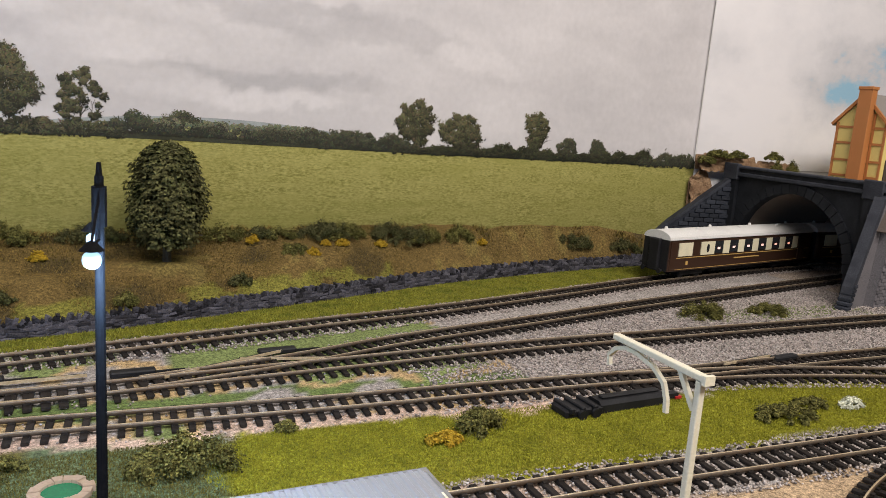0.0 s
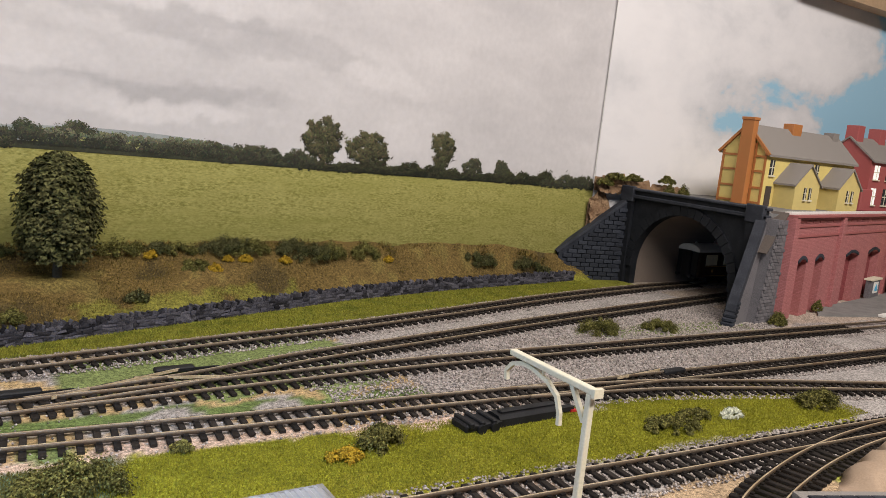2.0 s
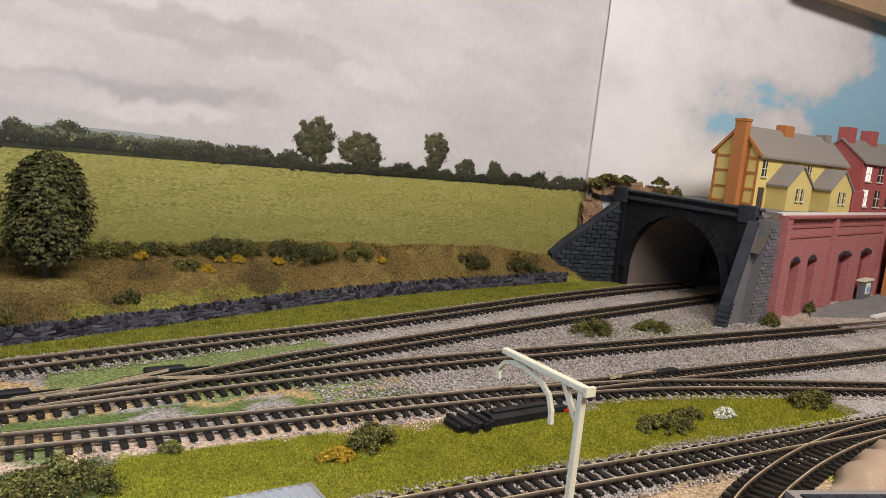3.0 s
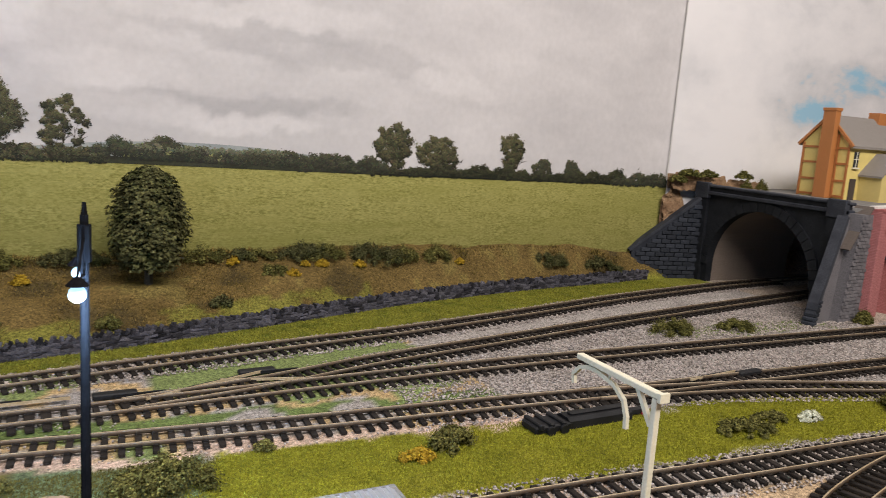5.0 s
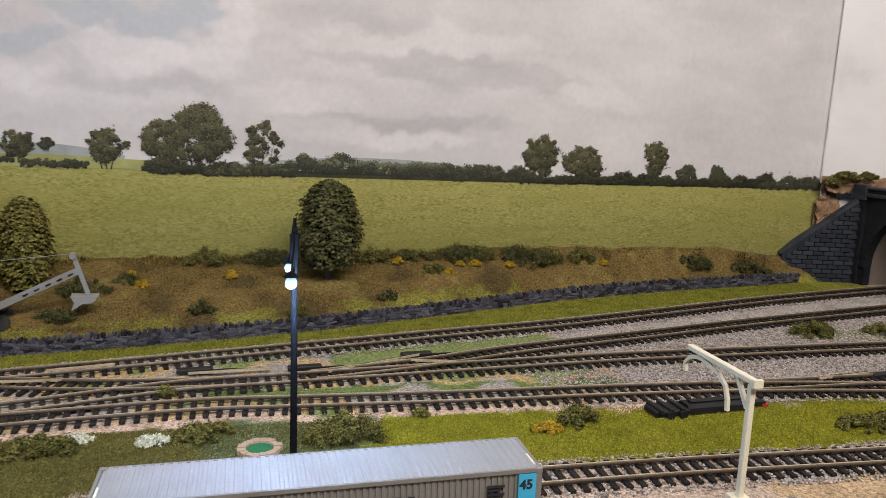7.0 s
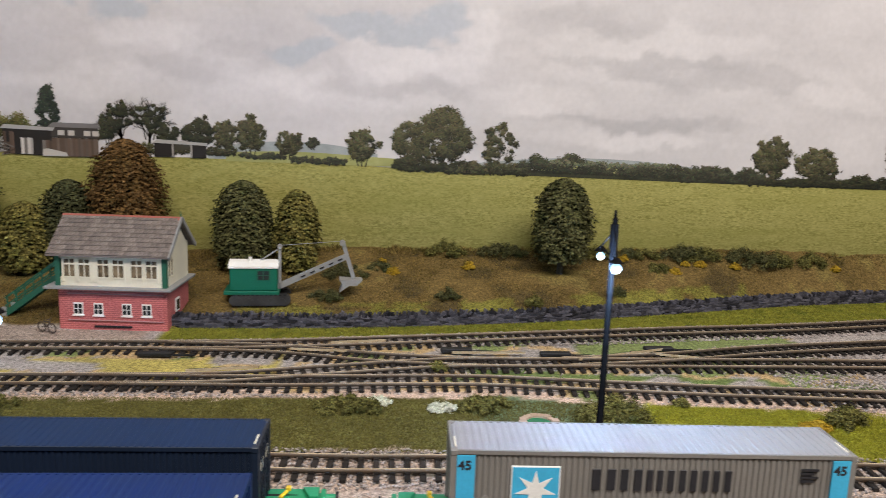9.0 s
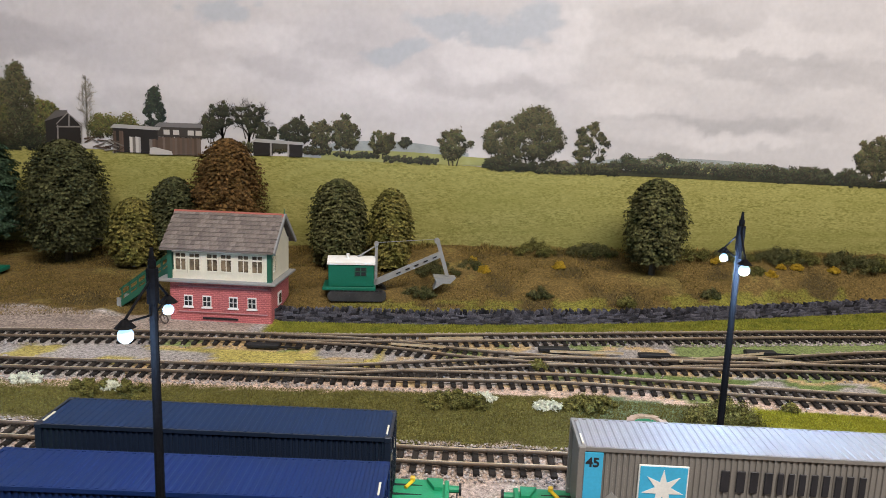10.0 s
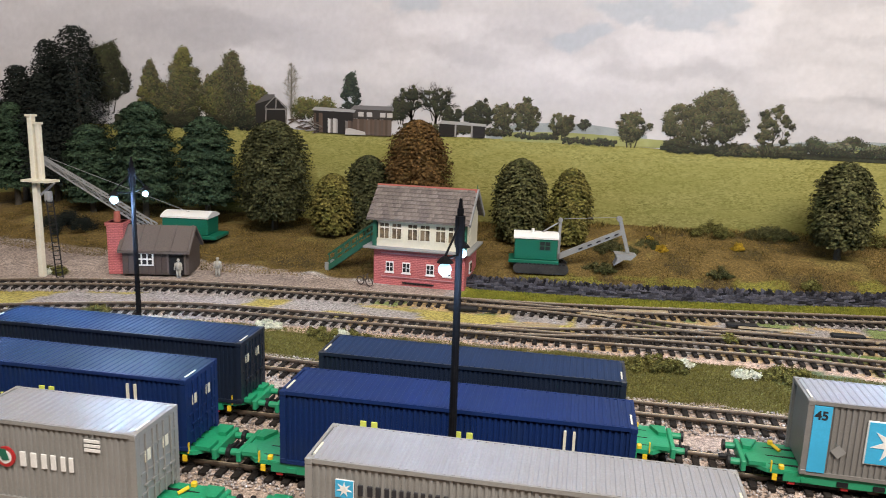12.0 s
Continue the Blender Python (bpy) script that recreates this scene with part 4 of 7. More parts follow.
for s in range(44):
    u = s / 44
    side = 1 if s % 2 else -1
    ink_limb(-5.44 + 0.015 * math.sin(9 * u), 1.48 + 0.66 * u, 1.57 + side * rng.uniform(0.35, 0.8), (0.06 + 0.16 * math.sin(math.pi * (0.15 + 0.8 * u))) * rng.uniform(0.28, 0.5), 0.011, 2, (0.40, 0.37, 0.31), rng)
ink_limb(-5.44, 1.46, 1.57, 0.72, 0.026, 0, (0.30, 0.27, 0.22), rng)


def ink_slab(name, pts, colour, lift):
    v_ = np.array([(x, 7.1 - lift, z) for x, z in pts])
    return printed(raw_mesh(name, v_, np.arange(len(pts))[None], "print", backdrop), np.tile(np.array(colour), (len(pts), 1)))


def printed_farm():
    """Tumbledown sheds of the print: dark open fronts, grey boards, pale roof edges."""
    r = np.random.default_rng(31)
    dark, board, pale, rust = (0.022, 0.019, 0.017), (0.17, 0.15, 0.13), (0.48, 0.45, 0.41), (0.10, 0.068, 0.05)

    def boards(x0, x1, z0, z1, tones, lift, step=0.035):
        x = x0
        while x < x1:
            c = np.array(tones[r.integers(0, len(tones))]) * r.uniform(0.7, 1.25)
            ink_slab("printed_plank", [(x, z0), (min(x + step, x1), z0), (min(x + step, x1), z1 - r.uniform(0, 0.012)), (x, z1)], c, lift)
            x += step
    # open barn with a gable
    ink_slab("printed_shed", [(-5.93, 1.42), (-5.52, 1.42), (-5.52, 1.62), (-5.66, 1.76), (-5.93, 1.66)], dark, 0.012)
    ink_slab("printed_roof", [(-5.95, 1.65), (-5.67, 1.74), (-5.66, 1.79), (-5.80, 1.78)], (0.11, 0.10, 0.095), 0.014)
    for a, b in (((-5.80, 1.62), (-5.66, 1.75)), ((-5.66, 1.75), (-5.50, 1.62)), ((-5.80, 1.59), (-5.50, 1.60)), ((-5.66, 1.60), (-5.65, 1.74)), ((-5.80, 1.43), (-5.79, 1.62)), ((-5.52, 1.43), (-5.51, 1.62))):
        w = (0.0, 0.016) if abs(b[0] - a[0]) > 0.05 else (0.016, 0.0)
        ink_slab("printed_beam", [a, b, (b[0] + w[0], b[1] + w[1]), (a[0] + w[0], a[1] + w[1])], (0.23, 0.21, 0.19), 0.016)
    # heap of broken timber
    for _ in range(22):
        x, z, t, ln = r.uniform(-5.5, -5.12), r.uniform(1.40, 1.56), r.uniform(-0.5, 0.5), r.uniform(0.06, 0.16)
        z -= 0.25 * (x + 5.5)
        ink_slab("printed_timber", [(x, z), (x + ln * math.cos(t), z + ln * math.sin(t)), (x + ln * math.cos(t), z + ln * math.sin(t) + 0.016), (x, z + 0.016)], np.array((board, pale, rust)[r.integers(0, 3)]) * r.uniform(0.4, 1.0), 0.0125 + 0.0002 * _)
    # long shed in two halves
    ink_slab("printed_shed", [(-5.14, 1.34), (-4.62, 1.33), (-4.62, 1.60), (-5.14, 1.62)], dark, 0.012)
    boards(-5.14, -5.02, 1.34, 1.58, (dark, rust), 0.014)
    boards(-4.95, -4.82, 1.34, 1.52, (board, pale), 0.014)
    boards(-4.72, -4.62, 1.34, 1.5, (board, rust), 0.014)
    ink_slab("printed_roof", [(-5.17, 1.61), (-4.60, 1.60), (-4.58, 1.635), (-5.12, 1.655)], (0.36, 0.345, 0.33), 0.016)
    ink_slab("printed_sack", [(-4.72, 1.325), (-4.45, 1.33), (-4.46, 1.37), (-4.66, 1.41), (-4.71, 1.40)], pale, 0.020)
    boards(-4.62, -4.12, 1.33, 1.53, (rust, rust, (0.12, 0.09, 0.07)), 0.014, 0.028)
    ink_slab("printed_shed", [(-4.62, 1.53), (-4.12, 1.53), (-4.12, 1.66), (-4.62, 1.66)], (0.05, 0.043, 0.038), 0.013)
    for x in (-4.55, -4.44, -4.27, -4.18):
        ink_slab("printed_pane", [(x, 1.555), (x + 0.07, 1.555), (x + 0.07, 1.61), (x, 1.61)], pale, 0.015)
    ink_slab("printed_roof", [(-4.66, 1.64), (-4.09, 1.64), (-4.12, 1.69), (-4.60, 1.69)], (0.17, 0.16, 0.155), 0.016)
    # low open shed
    ink_slab("printed_shed", [(-3.52, 1.36), (-3.30, 1.365), (-3.30, 1.52), (-3.52, 1.52)], dark, 0.012)
    ink_slab("printed_shed", [(-3.12, 1.36), (-2.96, 1.36), (-2.96, 1.50), (-3.12, 1.51)], dark, 0.012)
    ink_slab("printed_shed", [(-3.30, 1.44), (-3.12, 1.44), (-3.12, 1.51), (-3.30, 1.52)], (0.05, 0.045, 0.03), 0.012)
    for x in (-3.33, -3.13):
        ink_slab("printed_post", [(x, 1.36), (x + 0.02, 1.36), (x + 0.02, 1.52), (x, 1.52)], (0.3, 0.28, 0.26), 0.014)
    ink_slab("printed_roof", [(-3.54, 1.51), (-2.94, 1.495), (-2.95, 1.525), (-3.48, 1.55)], (0.36, 0.35, 0.33), 0.016)


printed_farm()
v = np.array([(7.488, bd_y(7.5) - 0.034, 1.3), (7.5, bd_y(7.5) - 0.034, 1.3), (7.54, bd_y(7.5) - 0.034, 6.5), (7.532, bd_y(7.5) - 0.034, 6.5)])
raw_mesh("paper_edge", v, np.array([(0, 1, 2, 3)]), "white", backdrop)


# ---- track ----
SLEEPER = None


def track(name, line, label, z=0.0, gap=0.085, near=(-9, 9), step=0.08):
    global SLEEPER
    root = thing(name, label, "railway track", group="tracks")
    q, head = curve_pts(line, step)
    cx, sx = np.cos(head), np.sin(head)
    for side in (-1, 1):
        prof = ((-0.006, 0.0), (0.006, 0.0), (0.0045, 0.026), (-0.0045, 0.026))
        rings = np.array([[(q[i, 0] - sx[i] * (side * 0.0875 + a), q[i, 1] + cx[i] * (side * 0.0875 + a), 0.02 + z + b) for a, b in prof] for i in range(len(q))])
        n = len(q)
        f = []
        for i in range(n - 1):
            for k in range(4):
                f.append((4 * i + k, 4 * i + (k + 1) % 4, 4 * i + 4 + (k + 1) % 4, 4 * i + 4 + k))
        rail = raw_mesh("rail", rings.reshape(-1, 3), np.array(f), "rail", root)
        rail.data.materials.append(M["railtop"])
        rail.data.polygons.foreach_set("material_index", (np.arange(len(f)) % 4 == 2).astype(np.int32))
    if SLEEPER is None:
        bm = box(-0.018, 0.018, -0.165, 0.165, 0, 0.02, bevel=0.003)
        for s in (-1, 1):
            box(-0.014, 0.014, s * 0.0875 - 0.024, s * 0.0875 + 0.024, 0.019, 0.029, bm)
        tmp = part("sleeper", bm, "sleeper")
        SLEEPER = tmp.data
        bpy.data.objects.remove(tmp)
    ps, hs = curve_pts(line, gap)
    for (x, y), h in zip(ps, hs):
        if near[0] < x < near[1]:
            ob = new("sleeper", SLEEPER)
            ob.parent = root
            ob.matrix_basis = at(x, y, z + 0.0005 * math.sin(37 * x), 0, 0, math.degrees(h))
    return root


track("track", LINE_1, "weathered main line track on grey ballast", z=0.0)
track("track", LINE_3, "weathered track on grey ballast beside the meadow", z=0.0006)
track("turnout_track", LINE_2, "track on ballast diverging from the main line", z=0.0012)
track("turnout_track", LINE_2A, "track on ballast curving towards the tunnel", z=0.0018)
track("turnout_track", CROSSOVER, "crossover track between two running lines", z=0.0024)
track("turnout_track", LINE_3B, "siding track curving away beside the grass", z=0.0015)
track("track", LINE_4, "siding track with dark sleepers beside the grass", z=0.0)
track("turnout_track", LINE_4B, "siding turnout on bare earth", z=0.0012)
for line in (SIDING_2, SIDING_1, SIDING_0):
    track("track", line, "siding track on brown ballast under the container train", z=0.0)


def near_lines(pts, lines, reach):
    keep = np.zeros(len(pts), bool)
    for line in lines:
        q, _ = curve_pts(line, 0.05)
        for i in range(0, len(pts), 20000):
            p = pts[i:i + 20000]
            d = np.min((p[:, None, 0] - q[None, ::3, 0]) ** 2 + (p[:, None, 1] - q[None, ::3, 1]) ** 2, axis=1)
            keep[i:i + 20000] |= d < reach ** 2
    return keep


def gravel_bed():
    r = np.random.default_rng(5)
    pts = np.stack([r.uniform(-7.5, 9.5, 300000), r.uniform(0.4, 7.3, 300000)], 1)
    keep = near_lines(pts, (LINE_1, LINE_2, LINE_2A, LINE_3, LINE_3B, LINE_4, SIDING_1, SIDING_2, SIDING_0), 0.24)
    between = (pts[:, 0] > 2.3) & (pts[:, 1] > 4.0) & (pts[:, 1] < 4.75 + 0.27 * (pts[:, 0] - 2.3)) & (pts[:, 0] < 8)
    keep |= between
    keep &= ~((np.abs(pts[:, 0] + 1.1) < 3.3) & (pts[:, 1] < 4.95 + 0.1 * pts[:, 0]) & (pts[:, 1] > 3.72) & (r.uniform(0, 1, len(pts)) < 0.92))
    pts = pts[keep]
    p3 = np.stack([pts[:, 0], pts[:, 1], np.full(len(pts), 0.004)], 1)
    ob = scatter("gravel", p3, STONE, STONE_F, r.uniform(0.009, 0.023, len(p3)), r, "gravel", flat=True)
    tagged(ob, "grey and pinkish ballast chippings round the tracks", "gravel", kind="stuff")


gravel_bed()


def grass():
    r = np.random.default_rng(6)
    q3, _ = curve_pts(LINE_3, 0.1)
    q4, _ = curve_pts(LINE_4, 0.1)
    q1, _ = curve_pts(LINE_1, 0.1)
    p = np.stack([r.uniform(-7, 6.1, 260000), r.uniform(2.85, 3.72, 260000)], 1)
    ok = (p[:, 1] < np.interp(p[:, 0], q3[:, 0], q3[:, 1]) - 0.25) & (p[:, 1] > np.interp(p[:, 0], q4[:, 0], q4[:, 1]) + 0.2)
    p = p[ok]
    lime = p[:, 0] > 0.9 + 0.1 * np.sin(9 * p[:, 1])
    for m, name, mt in ((lime, "bright_grass", "blade_lime"), (~lime, "olive_grass", "blade_olive")):
        pp = np.column_stack([p[m], np.zeros(m.sum())])
        tagged(scatter(name, pp, BLADE, BLADE_F, r.uniform(0.005, 0.015, len(pp)), r, mt, upright=True), "short static grass scattered over the meadow", "grass", kind="stuff")
    x = r.uniform(-2.7, 7.2, 80000)
    lo, hi = np.interp(x, q1[:, 0], q1[:, 1]) + 0.22, wall_y(x) - 0.03
    y = lo + (hi - lo) * r.uniform(0, 1, len(x))
    pp = np.column_stack([x, y, np.zeros(len(x))])[hi > lo]
    tagged(scatter("verge_grass", pp, BLADE, BLADE_F, r.uniform(0.006, 0.018, len(pp)), r, "blade_verge", upright=True), "bright green verge grass below the stone wall", "grass", kind="stuff")
    x, y = r.uniform(-9, 7.2, 300000), r.uniform(4.9, 7.6, 300000)
    z = ground_z(x, y)
    back = 7.1 + 0.085 * np.clip(x, 0, 7.3)
    m = (z > 0.01) & (y < back - 0.02)
    pp = np.column_stack([x, y, z])[m]
    edge = np.clip(1 - (back[m] - y[m]) / 0.22, 0, 1) * (0.5 + 0.5 * np.sin(5.3 * x[m]) * np.sin(13.1 * x[m]))
    tagged(scatter("bank_scrub", pp, BLADE, BLADE_F, r.uniform(0.006, 0.019, len(pp)) * (1 + 3.2 * np.clip(edge, 0, 1)), r, "scrub", upright=True), "brown dry scrub covering the bank", "scrub", kind="stuff")


grass()


# ---- dry stone wall, tunnel and retaining wall ----
def stone_wall():
    r = random.Random(4)
    meshes, cap = [], []
    for k in range(9):
        ln = (0.03, 0.038, 0.046, 0.055)[k % 4]
        bm = box(-ln, ln, -0.02, 0.02, 0, 0.022 + 0.004 * (k % 3))
        for v in bm.verts:
            v.co += Vector((r.uniform(-0.007, 0.007), r.uniform(-0.008, 0.008), r.uniform(-0.005, 0.005)))
        tmp = part("stone", bm, "stone")
        meshes.append(tmp.data)
        bpy.data.objects.remove(tmp)
    for k in range(5):
        bm = box(-0.009, 0.009, -0.022, 0.022, 0, 0.026 + 0.006 * k)
        for v in bm.verts:
            v.co += Vector((r.uniform(-0.006, 0.006), r.uniform(-0.006, 0.006), r.uniform(-0.006, 0.006)))
        tmp = part("coping_stone", bm, "stone")
        cap.append(tmp.data)
        bpy.data.objects.remove(tmp)
    q, h = curve_pts(WALL_LINE, 0.026)
    runs = 5
    for run in range(runs):
        root = thing("dry_stone_wall", "run of low dark dry stone wall with upright coping", "wall", None, "wall runs")
        lo, hi = run * len(q) // runs, (run + 1) * len(q) // runs
        core = bmesh.new()
        for i in range(lo, hi, 4):
            box(-0.055, 0.055, -0.016, 0.016, -0.02, 0.105, core)
            core.verts.ensure_lookup_table()
            bmesh.ops.transform(core, matrix=Matrix.Translation((*q[i], 0)) @ Matrix.Rotation(h[i], 4, "Z"), verts=core.verts[-8:])
        part("wall_core", core, "stone", root)
        for row in range(4):
            i = lo + row % 2
            while i < hi:
                k = r.randrange(len(meshes))
                ob = new("stone", meshes[k])
                ob.parent = root
                ob.matrix_basis = at(q[i][0], q[i][1], -0.006 + row * 0.028 + r.uniform(-0.003, 0.003), r.uniform(-6, 6), r.uniform(-6, 6), math.degrees(h[i]) + r.uniform(-6, 6) + r.choice((0, 180)))
                i += (2, 3, 3, 4)[k % 4]
        for i in range(lo, hi):
            ob = new("coping_stone", r.choice(cap))
            ob.parent = root
            ob.matrix_basis = at(q[i][0], q[i][1], 0.10 + r.uniform(-0.008, 0.006), r.uniform(-8, 8), 20 + r.uniform(-22, 22), math.degrees(h[i]) + r.uniform(-16, 16))


def tunnel():
    root = thing("tunnel_portal", "black painted stone tunnel portal with arched mouth", "tunnel")
    px = 7.95
    y0, y1, top = 5.36, 7.5, 1.16
    mid, half, spring = 6.45, 0.80, 0.24
    out = [(y0, -0.02), (mid - half, -0.02)]
    for i in range(25):
        a = math.pi - math.pi * i / 24
        out.append((mid + half * math.cos(a), spring + 0.80 * math.sin(a)))
    out += [(mid + half, -0.02), (y1, -0.02), (y1, top), (y0, top)]
    part("face_wall", prism(out, "x", px, px + 0.1), "portal", root)
    n = 23
    for i in range(n):
        a0, a1 = math.pi * i / n, math.pi * (i + 0.92) / n
        pts = [(mid + rr * math.cos(a), spring + rr * math.sin(a)) for rr, a in ((0.80, a0), (0.92, a0), (0.92, a1), (0.80, a1))]
        part("arch_stone", prism(pts, "x", px - 0.03, px + 0.02), "portal", root)
    part("string_course", box(px - 0.06, px + 0.1, y0 - 0.06, y1 + 0.04, top, top + 0.05, bevel=0.01), "coping", root)
    part("parapet", box(px - 0.03, px + 0.08, y0 - 0.03, y1 + 0.02, top + 0.05, top + 0.10), "portal", root)
    part("parapet_coping", box(px - 0.06, px + 0.11, y0 - 0.06, y1 + 0.04, top + 0.10, top + 0.135, bevel=0.01), "coping", root)
    for y in (y0 - 0.04, y1 - 0.16):
        part("pilaster", box(px - 0.05, px, y, y + 0.2, -0.02, top), "portal", root)
        part("pilaster_cap", box(px - 0.07, px, y - 0.02, y + 0.22, top - 0.05, top + 0.16, bevel=0.01), "coping", root)
    lin = bmesh.new()
    pts = [(mid + 0.82 * math.cos(math.pi * i / 24), spring + 0.82 * math.sin(math.pi * i / 24)) for i in range(25)]
    pts = [(mid + 0.82, -0.02)] + pts + [(mid - 0.82, -0.02)]
    outer = [(mid + (p - mid) * 1.06, q if q < 0 else q * 1.05) for p, q in pts]
    prism(pts + outer[::-1], "x", px + 0.1, 9.5, lin)
    part("lining", lin, "lining", root, "grey brick tunnel lining")
    part("end_screen", box(19.3, 19.4, 5.0, 8.0, -0.02, 1.2), "ply", root, "bare wooden screen at the tunnel's far end")
    # sloping wing walls
    wing = thing("wing_wall", "sloping dark stone wing wall beside the portal", "wall")
    wing.matrix_basis = at(7.95, 7.47, 0, 0, 0, 166)
    part("wing_core", prism([(0, -0.02), (0.98, -0.02), (0.98, 0.36), (0.1, 1.06), (0, 1.06)], "y", -0.02, 0.06), "slate", wing)
    block = box(0, 0.13, 0, 0.03, 0, 0.052, bevel=0.004)
    tmp = part("stone_block", block, "slate")
    bd = tmp.data
    bpy.data.objects.remove(tmp)
    for row in range(17):
        z = -0.01 + row * 0.06
        reach = 0.98 if z < 0.34 else 0.98 - (z - 0.34) * 1.25
        x = 0.02 + (0.07 if row % 2 else 0)
        while x + 0.13 < reach - 0.02:
            ob = new("stone_block", bd)
            ob.parent = wing
            ob.matrix_basis = at(x, 0.05, z)
            x += 0.14
    part("wing_coping", beam((1.02, 0.02, 0.36), (0.06, 0.02, 1.10), 0.12, 0.04), "coping", wing)
    right = thing("wing_wall", "dark sloping buttress wall with rough stone foot", "wall")
    right.matrix_basis = at(7.92, 5.30, 0, 0, 0, 197)
    part("wing_core", prism([(0, -0.02), (0.58, -0.02), (0.53, 0.22), (0.08, 1.12), (0, 1.12)], "y", -0.035, 0.035), "greybrick", right)
    part("wing_coping", prism([(0.58, -0.02), (0.65, -0.02), (0.59, 0.24), (0.12, 1.16), (0.06, 1.14), (0.52, 0.22)], "y", -0.055, 0.055), "coping", right)
    for i in range(6):
        part("foot_stone", box(0.57 - 0.018 * i, 0.67 - 0.02 * i, -0.065, 0.065, 0.0 + 0.045 * i, 0.04 + 0.045 * i, bevel=0.008), "slate", right)
    brick = box(0, 0.075, -0.012, 0, 0, 0.033)
    tmp = part("brick", brick, "greybrick")
    bd2 = tmp.data
    bpy.data.objects.remove(tmp)
    pier = thing("brick_pier", "grey brick pier between portal and red wall", "pier")
    pier.matrix_basis = at(7.78, 5.12, 0, 0, 0, 8)
    part("pier_core", prism([(0.0, -0.02), (0.42, -0.02), (0.42, 1.18), (0.2, 1.18)], "y", 0, 0.3), "greybrick", pier)
    for row in range(30):
        z = row * 0.039
        left = 0.2 * z / 1.18
        x = left + (0.04 if row % 2 else 0.0)
        while x + 0.075 < 0.42:
            ob = new("brick", bd2)
            ob.parent = pier
            ob.matrix_basis = at(x, 0, z)
            x += 0.082
    part("pier_cap", beam((0.02, 0.1, 0.8), (0.4, 0.1, 1.26), 0.2, 0.02), "hutroof", pier, "loose brown card strip on top")


def red_wall():
    root = thing("retaining_wall", "red brick retaining wall with blind arches", "wall")
    root.matrix_basis = at(8.2, 5.14, 0, 0, 0, 14.5)
    for x0, bw, niches in ((0.0, 1.72, ((0.50, 0.30), (1.10, 0.30))), (1.72, 2.5, ((0.72, 0.55), (1.75, 0.55))), (4.22, 2.5, ((0.72, 0.55), (1.75, 0.55)))):
        bm = bmesh.new()
        xs = x0 + 0.12
        for c, w in niches:
            l, r_ = x0 + c - w / 2 + 0.06, x0 + c + w / 2 + 0.06
            prism([(xs, -0.02), (l, -0.02), (l, 0.95), (xs, 0.95)], "y", 0, 0.1, bm)
            for k in range(8):
                xa, xb = l + w * k / 8, l + w * (k + 1) / 8
                za, zb = 0.66 + 0.05 * math.sin(math.pi * k / 8), 0.66 + 0.05 * math.sin(math.pi * (k + 1) / 8)
                prism([(xa, za), (xb, zb), (xb, 0.95), (xa, 0.95)], "y", 0, 0.1, bm)
            part("niche_back", box(l - 0.02, r_ + 0.02, 0.101, 0.13, -0.02, 0.74), "redrec_shade", root)
            part("niche_arch", prism([(l + w * k / 8 + (0.0), 0.665 + 0.05 * math.sin(math.pi * k / 8)) for k in range(9)] + [(l + w * k / 8, 0.70 + 0.055 * math.sin(math.pi * k / 8)) for k in range(8, -1, -1)], "y", -0.012, 0.02), "slate", root)
            xs = r_
        prism([(xs, -0.02), (x0 + bw, -0.02), (x0 + bw, 0.95), (xs, 0.95)], "y", 0, 0.1, bm)
        prism([(x0 + 0.12, 0.95), (x0 + bw, 0.95), (x0 + bw, 1.22), (x0 + 0.12, 1.22)], "y", 0, 0.1, bm)
        part("wall_panel", bm, "redwall", root)
        part("pilaster", box(x0, x0 + 0.13, -0.05, 0.08, -0.02, 1.22, bevel=0.004), "redwall", root)
        for z, h in ((0.98, 0.02), (1.10, 0.018)):
            part("brick_band", box(x0 + 0.13, x0 + bw, -0.014, 0.01, z, z + h), "redband", root)
        for k in range(int(bw / 0.24) - 1):
            part("frieze_recess", box(x0 + 0.22 + k * 0.24, x0 + 0.38 + k * 0.24, -0.006, 0.01, 1.15, 1.175), "redband", root)
        part("wall_coping", box(x0, x0 + bw, -0.06, 0.14, 1.22, 1.245), "redband", root)
    plateau = part("plateau", prism([(8.05, 5.34), (8.2, 5.2), (15.0, 6.96), (15.6, 8.1), (7.62, 7.9), (8.05, 7.5)], "z", 1.19, 1.235), "tarmac")
    tagged(plateau, "grey street deck above the tunnel", "street", kind="structure")


stone_wall()
tunnel()
red_wall()


